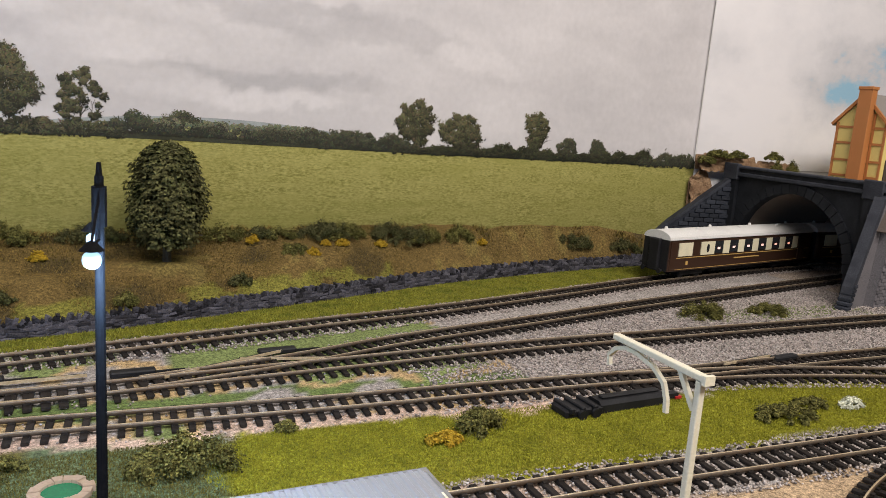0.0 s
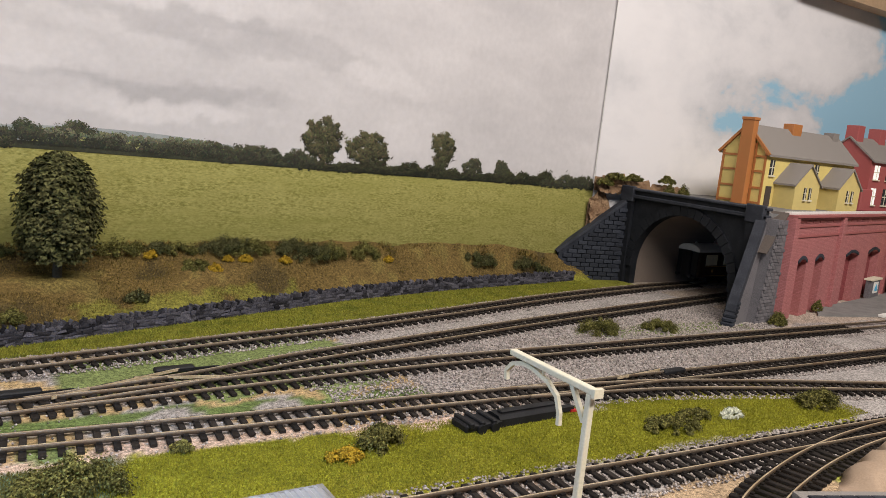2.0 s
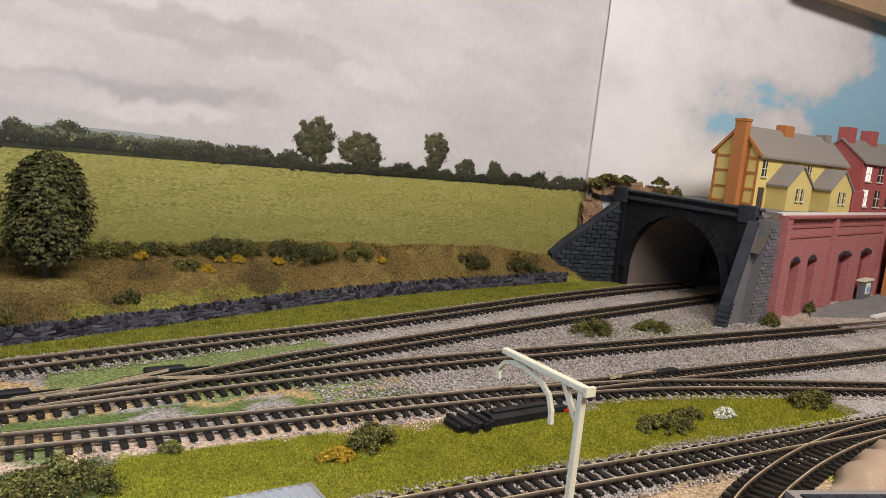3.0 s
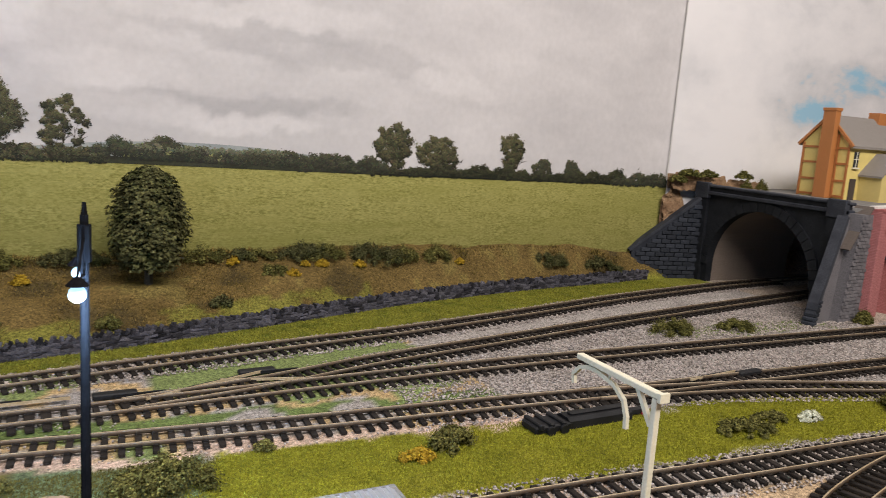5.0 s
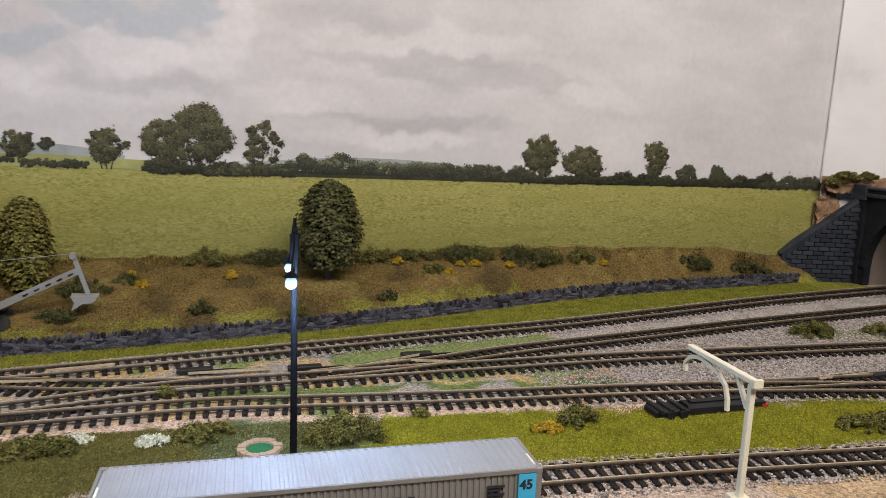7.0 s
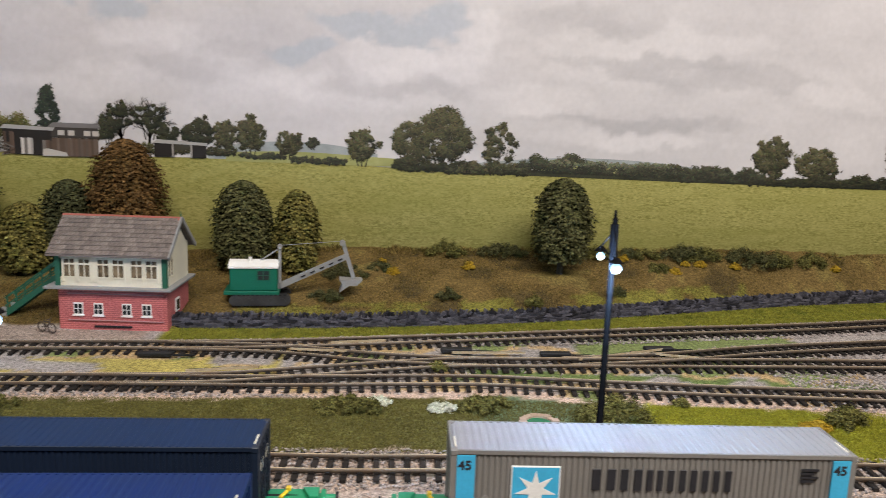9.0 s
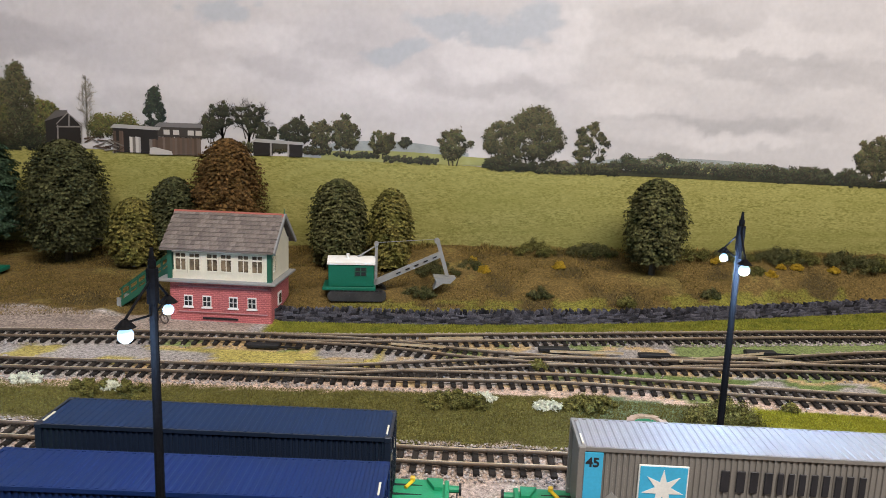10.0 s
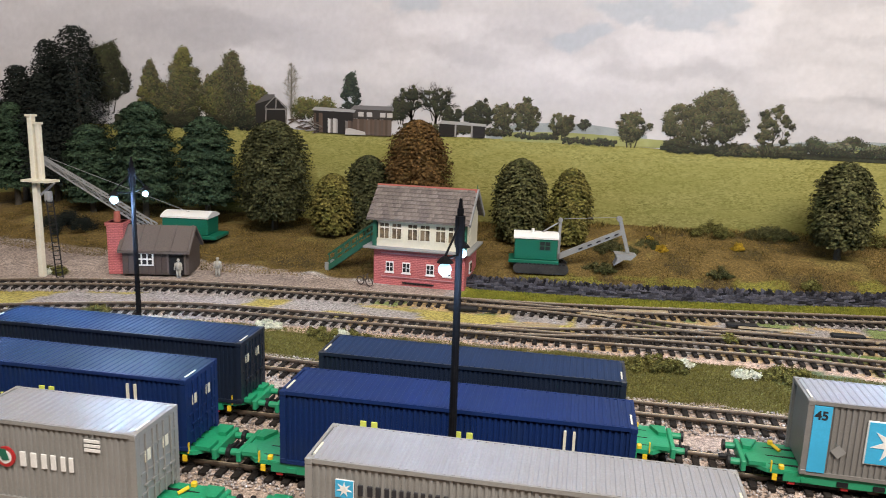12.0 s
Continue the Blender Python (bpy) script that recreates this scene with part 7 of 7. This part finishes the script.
for x0, y0, x1, y1 in ((0.72, 4.60, 1.5, 4.93), (-2.25, 4.08, -1.75, 4.2), (-1.3, 4.86, -0.85, 4.95), (-0.3, 4.68, 0.3, 4.72), (1.2, 4.83, 1.75, 4.72), (4.55, 3.98, 5.1, 4.05), (-1.6, 4.66, -0.9, 4.62)):
    fr = thing("turnout_plate", "black plastic closure plate of a turnout", "turnout part")
    part("plate", beam((x0, y0, 0.028), (x1, y1, 0.028), 0.012, 0.016), "blackpl", fr)
    part("closure_rail", beam((x0, y0 - 0.032, 0.034), (x1, y1 - 0.024, 0.034), 0.008, 0.018), "railtop", fr)


# ---- container wagons ----
def corrugated(ln, w, pitch, depth):
    """The plan outline of a box with pressed ribs along both sides."""
    n = int(ln / pitch)
    pts = []
    for sgn in (-1, 1):
        run = []
        for i in range(n):
            x = -ln / 2 + ln * i / n
            p = ln / n
            for f, dd in ((0.0, 0), (0.42, 0), (0.5, depth), (0.92, depth)):
                run.append((x + p * f, sgn * (w / 2 - dd)))
        run.append((ln / 2, sgn * w / 2))
        pts += run if sgn < 0 else run[::-1]
    return pts


def container(x, y, z, ln, h, rz, side, roof, label, frame_mat=None):
    w = 0.32
    root = thing("container", label, "container", at(x, y, z, 0, 0, rz), "containers")
    fm = frame_mat or side
    part("corrugated_wall", prism(corrugated(ln - 0.03, w - 0.012, 0.026, 0.006), "z", 0.012, h - 0.012), side, root)
    n = int(ln / 0.036)
    prof = [(-ln / 2 + 0.01, h - 0.014)]
    for i in range(n):
        x0, p = -ln / 2 + 0.02 + (ln - 0.04) * i / n, (ln - 0.04) / n
        for f, dz in ((0.0, -0.0018), (0.4, -0.0018), (0.5, 0.0014), (0.9, 0.0014)):
            prof.append((x0 + p * f, h + dz))
    prof += [(ln / 2 - 0.01, h - 0.004), (ln / 2 - 0.01, h - 0.014)]
    part("roof", prism(prof, "y", -w / 2 + 0.008, w / 2 - 0.008), roof, root)
    for sx in (-1, 1):
        for sy in (-1, 1):
            cx, cy = sx * (ln / 2 - 0.014), sy * (w / 2 - 0.014)
            part("corner_post", box(cx - 0.014, cx + 0.014, cy - 0.014, cy + 0.014, 0, h), fm, root)
            for zz in (0.0, h - 0.026):
                part("corner_casting", box(cx - 0.016, cx + 0.016, cy - 0.016, cy + 0.016, zz, zz + 0.028, bevel=0.004), fm, root)
    for sy in (-1, 1):
        for zz in (0.0, h - 0.018):
            cy = sy * (w / 2 - 0.006)
            part("side_rail", box(-ln / 2 + 0.02, ln / 2 - 0.02, cy - 0.006, cy + 0.006, zz, zz + 0.018), fm, root)
    for sx in (-1, 1):
        cx = sx * (ln / 2 - 0.006)
        part("end_rail", box(cx - 0.006, cx + 0.006, -w / 2 + 0.02, w / 2 - 0.02, h - 0.02, h), fm, root)
    # doors at the far end
    for sy in (-1, 1):
        y0, y1 = (0.004, w / 2 - 0.03) if sy > 0 else (-w / 2 + 0.03, -0.004)
        door = part("door", box(ln / 2 - 0.02, ln / 2 - 0.002, y0, y1, 0.02, h - 0.02, bevel=0.003), side, root)
        for f in (0.3, 0.72):
            yy = y0 + (y1 - y0) * f
            part("lock_rod", rod((ln / 2 + 0.003, yy, 0.02), (ln / 2 + 0.003, yy, h - 0.02), 0.004, None, 6), fm, door)
            part("rod_handle", box(ln / 2, ln / 2 + 0.008, yy - 0.02, yy + 0.02, 0.12, 0.128), fm, door)
        for zz in (0.08, 0.17, 0.26):
            part("hinge_bar", box(ln / 2 - 0.004, ln / 2 + 0.002, y0, y1, zz, zz + 0.01), fm, door)
        part("door_placard", box(ln / 2 + 0.0, ln / 2 + 0.003, y0 + 0.03, y0 + 0.07, 0.22, 0.27), "creamw", door)
    for sx in (-1, 1):
        xx = sx * (ln / 2 - 0.022)
        part("roof_mark", box(xx - 0.004, xx + 0.004, -0.12, -0.02, h - 0.002, h + 0.003), "creamw", root)
    return root


def letter_bars(root, x, z, widths, h, y, material, gap=0.014, name="name_bar"):
    """A trade name as plain upright bars, two for each character."""
    for wd in widths:
        for a, b in ((0.0, 0.34), (0.62, 0.96)):
            part(name, box(x + wd * a, x + wd * b, y - 0.003, y + 0.004, z, z + h, bevel=0.0015), material, root)
        x += wd + gap


def star_panel(root, x, z, s, y):
    pn = part("emblem_panel", box(x, x + s, y - 0.003, y + 0.004, z, z + s, bevel=0.003), "white", root, "white-edged cyan emblem panel")
    part("emblem_field", box(x + 0.03 * s, x + 0.97 * s, y - 0.005, y - 0.001, z + 0.03 * s, z + 0.97 * s), "cyan", pn)
    pts = []
    for i in range(14):
        a = math.pi / 2 + math.pi * i / 7
        rr = s * (0.42 if i % 2 == 0 else 0.16)
        pts.append((x + s / 2 + rr * math.cos(a), z + s / 2 + rr * math.sin(a)))
    part("emblem_star", prism(pts, "y", y - 0.0075, y - 0.004), "white", pn)


def wagon(x, y, ln, rz):
    root = thing("container_wagon", "green container flat wagon with yellow details", "wagon", at(x, y, 0.046, 0, 0, rz), "container wagons")
    e = ln / 2
    out = [(-e, -0.11), (-e + 0.05, -0.11), (-e + 0.10, -0.15), (e - 0.10, -0.15), (e - 0.05, -0.11), (e, -0.11), (e, 0.11), (e - 0.05, 0.11), (e - 0.10, 0.15), (-e + 0.10, 0.15), (-e + 0.05, 0.11), (-e, 0.11)]
    part("deck", prism(out, "z", 0.052, 0.072), "green", root)
    for s in (-1, 1):
        part("solebar", box(-e + 0.18, e - 0.18, s * 0.145 - 0.008, s * 0.145 + 0.008, 0.02, 0.068), "green", root)
        for k in range(int(ln / 0.16)):
            xx = -e + 0.26 + k * 0.16
            if xx < e - 0.24:
                part("side_pocket", box(xx, xx + 0.05, s * 0.152 - 0.006, s * 0.152 + 0.006, 0.026, 0.05), "blackpl" if k % 3 else "green", root)
        end = part("headstock", box(s * e - 0.012, s * e + 0.012, -0.13, 0.13, 0.03, 0.085, bevel=0.004), "green", root)
        for sy in (-1, 1):
            bf = part("buffer", rod((s * e, sy * 0.088, 0.06), (s * (e + 0.06), sy * 0.088, 0.06), 0.018, None, 10), "green", end)
            part("buffer_head", rod((s * (e + 0.06), sy * 0.088, 0.06), (s * (e + 0.072), sy * 0.088, 0.06), 0.03, None, 12), "blackpl", bf)
        part("coupling_hook", box(s * e + (0 if s > 0 else -0.1), s * e + (0.1 if s > 0 else 0), -0.012, 0.012, 0.03, 0.05, bevel=0.004), "blackpl", end)
        part("coupling_loop", beam((s * (e + 0.05), -0.04, 0.055), (s * (e + 0.05), 0.04, 0.055), 0.008, 0.02), "blackpl", end)
        # deck ribs, slots, twist locks, hand wheel
        for yy in (-0.09, 0.0, 0.09):
            part("deck_slot", prism([(s * (e - 0.30), yy - 0.012), (s * (e - 0.12), yy - 0.002), (s * (e - 0.12), yy + 0.002), (s * (e - 0.30), yy + 0.012)], "z", 0.0715, 0.0735), "blackpl", root)
        part("end_plate", prism([(s * (e - 0.1), -0.13), (s * (e - 0.02), -0.13), (s * (e - 0.02), -0.04), (s * (e - 0.06), -0.04)], "z", 0.072, 0.092), "green", root)
        part("end_plate", prism([(s * (e - 0.1), 0.13), (s * (e - 0.02), 0.13), (s * (e - 0.02), 0.04), (s * (e - 0.06), 0.04)], "z", 0.072, 0.092), "green", root)
        for sy in (-1, 1):
            part("twist_lock", box(s * (e - 0.17) - 0.012, s * (e - 0.17) + 0.012, sy * 0.135 - 0.012, sy * 0.135 + 0.012, 0.07, 0.095, bevel=0.004), "yellowp", root)
            part("yellow_plate", box(s * (e - 0.14) - 0.011, s * (e - 0.14) + 0.011, sy * 0.152 - 0.004, sy * 0.152 + 0.004, 0.018, 0.05), "yellowp", root)
        part("hand_loop", beam((s * (e - 0.12), -0.15, 0.06), (s * (e - 0.12), -0.15, 0.115), 0.006, 0.014), "yellowp", root)
        part("deck_latch", rod((s * (e - 0.2), 0.05, 0.08), (s * (e - 0.17), 0.09, 0.092), 0.009, None, 8), "yellowp", root)
        # bogie
        bx = s * (e - 0.34)
        bog = part("bogie", box(bx - 0.2, bx + 0.2, -0.05, 0.05, 0.0, 0.045, bevel=0.006), "blackpl", root)
        for sy in (-1, 1):
            part("bogie_side", prism([(bx - 0.2, 0.02), (bx - 0.14, 0.045), (bx + 0.14, 0.045), (bx + 0.2, 0.02), (bx + 0.14, 0.012), (bx + 0.06, -0.004), (bx - 0.06, -0.004), (bx - 0.14, 0.012)], "y", sy * 0.125 - 0.01, sy * 0.125 + 0.01), "blackpl", bog)
            for dx in (-0.12, 0.12):
                part("axle_box", box(bx + dx - 0.018, bx + dx + 0.018, sy * 0.14 - 0.008, sy * 0.14 + 0.008, 0.0, 0.035, bevel=0.004), "redp", bog)
                part("wheel", rod((bx + dx, sy * 0.07, 0.022), (bx + dx, sy * 0.095, 0.022), 0.022, None, 14), "rail", bog)
    part("underframe_pipe", rod((-e + 0.5, -0.12, 0.02), (e - 0.5, -0.12, 0.02), 0.01, None, 6), "blackpl", root)
    part("valve_box", box(-0.12, 0.05, -0.14, -0.1, 0.0, 0.045, bevel=0.005), "greybox", root)


DECK = 0.118
wagon(-2.055, 2.02, 2.14, 2.6)
wagon(0.50, 2.065, 2.3, 1.3)
wagon(-4.33, 1.915, 2.14, 3.0)
wagon(-2.0, 1.45, 2.1, 3.0)
wagon(-4.22, 1.33, 2.1, 3.0)
wagon(-3.95, 0.765, 2.1, 2.8)
wagon(-1.66, 0.875, 2.1, 2.6)
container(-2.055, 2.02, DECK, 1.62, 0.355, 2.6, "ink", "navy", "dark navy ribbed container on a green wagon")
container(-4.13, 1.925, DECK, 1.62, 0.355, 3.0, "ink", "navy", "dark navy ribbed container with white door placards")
po = container(-2.01, 1.45, DECK, 1.62, 0.365, 3.0, "indigo", "indigo", "royal blue ribbed container with lime lettering bars")
po2 = container(-4.10, 1.336, DECK, 1.62, 0.365, 3.0, "indigo", "navy", "royal blue ribbed container with lime lettering bars")
for p in (po, po2):
    letter_bars(p, -0.42, 0.17, (0.085,), 0.09, -0.157, "lime")
    letter_bars(p, 0.02, 0.17, (0.085,), 0.09, -0.157, "lime")
    letter_bars(p, -0.31, 0.15, (0.04, 0.04, 0.04), 0.05, -0.157, "lime")
    for k in range(2):
        part("code_stripe", box(0.5 + k * 0.04, 0.512 + k * 0.04, -0.163, -0.155, 0.1, 0.32), "creamw", p)
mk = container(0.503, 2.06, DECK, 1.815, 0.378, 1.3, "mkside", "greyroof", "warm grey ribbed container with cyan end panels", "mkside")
for x in (-0.88, 0.80):
    pn = part("cyan_stripe", box(x, x + 0.08, -0.164, -0.156, 0.02, 0.355), "cyan", mk, "cyan end panel")
    lettering("45", 0.06, "inkblack", pn, at(x + 0.005, -0.1645, 0.29, 90), bold=0.002)
star_panel(mk, -0.64, 0.09, 0.22, -0.158)
letter_bars(mk, -0.28, 0.2, (0.11, 0.1, 0.075, 0.085, 0.085, 0.085), 0.1, -0.158, "inkblack", 0.018)
letter_bars(mk, -0.28, 0.06, (0.085, 0.075, 0.1, 0.07, 0.1, 0.1, 0.09), 0.1, -0.158, "inkblack", 0.018)
part("diamond_placard", prism([(-0.75, 0.1), (-0.715, 0.135), (-0.75, 0.17), (-0.785, 0.135)], "y", -0.162, -0.156), "greybox", mk)
for k in range(4):
    part("code_bar", box(0.66, 0.72 + 0.02 * (k % 2), -0.161, -0.156, 0.25 + k * 0.018, 0.26 + k * 0.018), "inkblack", mk)
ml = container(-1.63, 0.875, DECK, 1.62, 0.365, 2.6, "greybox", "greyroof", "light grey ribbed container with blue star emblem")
star_panel(ml, -0.69, 0.22, 0.075, -0.157)
letter_bars(ml, -0.6, 0.235, (0.06, 0.055, 0.045, 0.045, 0.045, 0.05), 0.045, -0.157, "inkblack", 0.01)
letter_bars(ml, -0.21, 0.235, (0.045, 0.012, 0.05, 0.045), 0.045, -0.157, "inkblack", 0.012)
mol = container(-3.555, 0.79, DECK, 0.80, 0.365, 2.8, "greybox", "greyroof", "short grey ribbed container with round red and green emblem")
em = part("round_emblem", rod((-0.2, -0.156, 0.2), (-0.2, -0.163, 0.2), 0.045, None, 20), "redp", mol)
part("emblem_ring", rod((-0.2, -0.156, 0.2), (-0.2, -0.165, 0.2), 0.03, None, 20), "white", em)
part("emblem_shape", prism([(-0.24, 0.235), (-0.195, 0.235), (-0.18, 0.19), (-0.21, 0.185)], "y", -0.168, -0.156), "cabgreen", em)
letter_bars(mol, -0.135, 0.165, (0.08, 0.07, 0.06), 0.065, -0.157, "white", 0.02)
for k in range(3):
    part("code_bar", box(0.17, 0.24, -0.161, -0.156, 0.27 + k * 0.02, 0.282 + k * 0.02), "white", mol)


# ---- passenger coaches ----
def coach(lead):
    root = thing("pullman_coach", "umber and cream parlour coach with white roof", "coach", None, "train")
    ln, w = 2.86, 0.36
    part("lower_body", box(0, ln, -w / 2, w / 2, 0.10, 0.25, bevel=0.008), "umber", root)
    part("upper_body", box(0, ln, -w / 2 + 0.006, w / 2 - 0.006, 0.25, 0.46), "umber", root)
    pts = [(-w / 2 - 0.004, 0.455)] + [(-w / 2 * math.cos(math.pi * k / 12) * 1.02, 0.465 + 0.085 * math.sin(math.pi * k / 12)) for k in range(13)] + [(w / 2 + 0.004, 0.455)]
    part("roof", prism(pts, "x", -0.01, ln + 0.01), "roofwhite", root, "white curved roof", False)
    for k in range(7):
        xx = 0.2 + k * 0.4
        part("roof_vent", rod((xx, 0.06 * (-1) ** k, 0.545), (xx, 0.06 * (-1) ** k, 0.57), 0.022, 0.012, 8), "roofwhite", root)
    for s in (-1, 1):
        y = s * (w / 2)
        x = 0.22
        wins = []
        k = 0
        part("gold_line", box(0.05, ln - 0.05, y - 0.004, y + 0.004, 0.248, 0.254), "gold", root)
        part("gold_line", box(0.05, ln - 0.05, y - 0.004, y + 0.004, 0.12, 0.124), "gold", root)
        part("cream_panel", box(0.16, 0.40, y - 0.005, y + 0.005, 0.27, 0.42), "cream", root)
        part("cream_panel", box(0.55, 0.80, y - 0.005, y + 0.005, 0.27, 0.42), "cream", root)
        oval = [(0.675 + 0.025 * math.cos(a * math.pi / 8), 0.345 + 0.05 * math.sin(a * math.pi / 8)) for a in range(16)]
        part("oval_window", prism(oval, "y", y - 0.007, y + 0.007), "glass", root)
        part("door", box(0.02, 0.12, y - 0.006, y + 0.006, 0.12, 0.44), "umber", root)
        for k in range(6):
            x0 = 0.80 + k * 0.29
            win = part("window", box(x0, x0 + 0.16, y - 0.003, y + 0.003, 0.28, 0.42), "glass", root)
            part("table_lamp", box(x0 + 0.06, x0 + 0.10, y - s * 0.006 - 0.003, y - s * 0.006 + 0.012, 0.29, 0.33), "white", win)
            part("lamp_shade", box(x0 + 0.055, x0 + 0.105, y - 0.005, y + 0.005, 0.325, 0.35), "lamp_red", win)
            part("cream_panel", box(x0 + 0.165, x0 + 0.285, y - 0.005, y + 0.005, 0.27, 0.42), "cream", root)
        part("door", box(2.56, 2.68, y - 0.006, y + 0.006, 0.12, 0.44), "umber", root)
        part("crest", box(0.30, 0.335, y - 0.006, y + 0.006, 0.17, 0.21), "gold", root)
        part("name_bar", box(1.2, 1.7, y - 0.006, y + 0.006, 0.20, 0.212), "gold", root)
        bx = 0.5 if s < 0 else 2.36
        bog = part("bogie", box(bx - 0.22, bx + 0.22, -0.12, 0.12, 0.03, 0.09, bevel=0.01), "blackpl", root)
        for dx in (-0.15, 0.15):
            for sy in (-1, 1):
                part("wheel", rod((bx + dx, sy * 0.07, 0.05), (bx + dx, sy * 0.10, 0.05), 0.05, None, 16), "blackpl", bog)
    part("gangway", box(-0.05, 0, -0.07, 0.07, 0.1, 0.46, bevel=0.01), "blackpl", root)
    part("end_panel", box(-0.012, 0, -0.17, 0.17, 0.10, 0.45), "blackpl", root)
    for sy in (-1, 1):
        bf = part("buffer", rod((0, sy * 0.11, 0.11), (-0.06, sy * 0.11, 0.11), 0.014, None, 8), "blackpl", root)
        part("buffer_head", rod((-0.06, sy * 0.11, 0.11), (-0.07, sy * 0.11, 0.11), 0.028, None, 10), "blackpl", bf)
    part("underframe", box(0.9, 1.96, -0.1, 0.1, 0.04, 0.1, bevel=0.01), "blackpl", root)
    part("gangway", box(ln, ln + 0.05, -0.07, 0.07, 0.1, 0.46, bevel=0.01), "blackpl", root)
    return root


coach_a, coach_b = coach(0), coach(1)
LINE_1_PTS, LINE_1_HEAD = curve_pts(LINE_1, 0.05)


def on_line(s):
    x = np.interp(s, np.arange(len(LINE_1_PTS)) * 0.05, LINE_1_PTS[:, 0])
    y = np.interp(s, np.arange(len(LINE_1_PTS)) * 0.05, LINE_1_PTS[:, 1])
    return float(x), float(y)


def coach_pose(s):
    a, b = on_line(s + 0.5), on_line(s + 2.36)
    h = math.atan2(b[1] - a[1], b[0] - a[0])
    return at(a[0] - 0.5 * math.cos(h), a[1] - 0.5 * math.sin(h), 0.046, 0, 0, math.degrees(h))


START = float(np.interp(6.02, LINE_1_PTS[:, 0], np.arange(len(LINE_1_PTS)) * 0.05))


def motions():
    """The train runs on into the tunnel and comes to rest out of sight."""
    run = [(0.0, 0.0), (0.4, 0.5), (0.8, 1.02), (1.2, 1.58), (1.6, 2.2), (2.0, 2.85), (2.4, 3.4), (2.8, 3.9), (3.4, 4.5), (4.2, 4.8), (12.0, 4.8)]
    walk(coach_a, [(t, coach_pose(START + d)) for t, d in run])
    walk(coach_b, [(t, coach_pose(START + 3.0 + d)) for t, d in run])


motions()
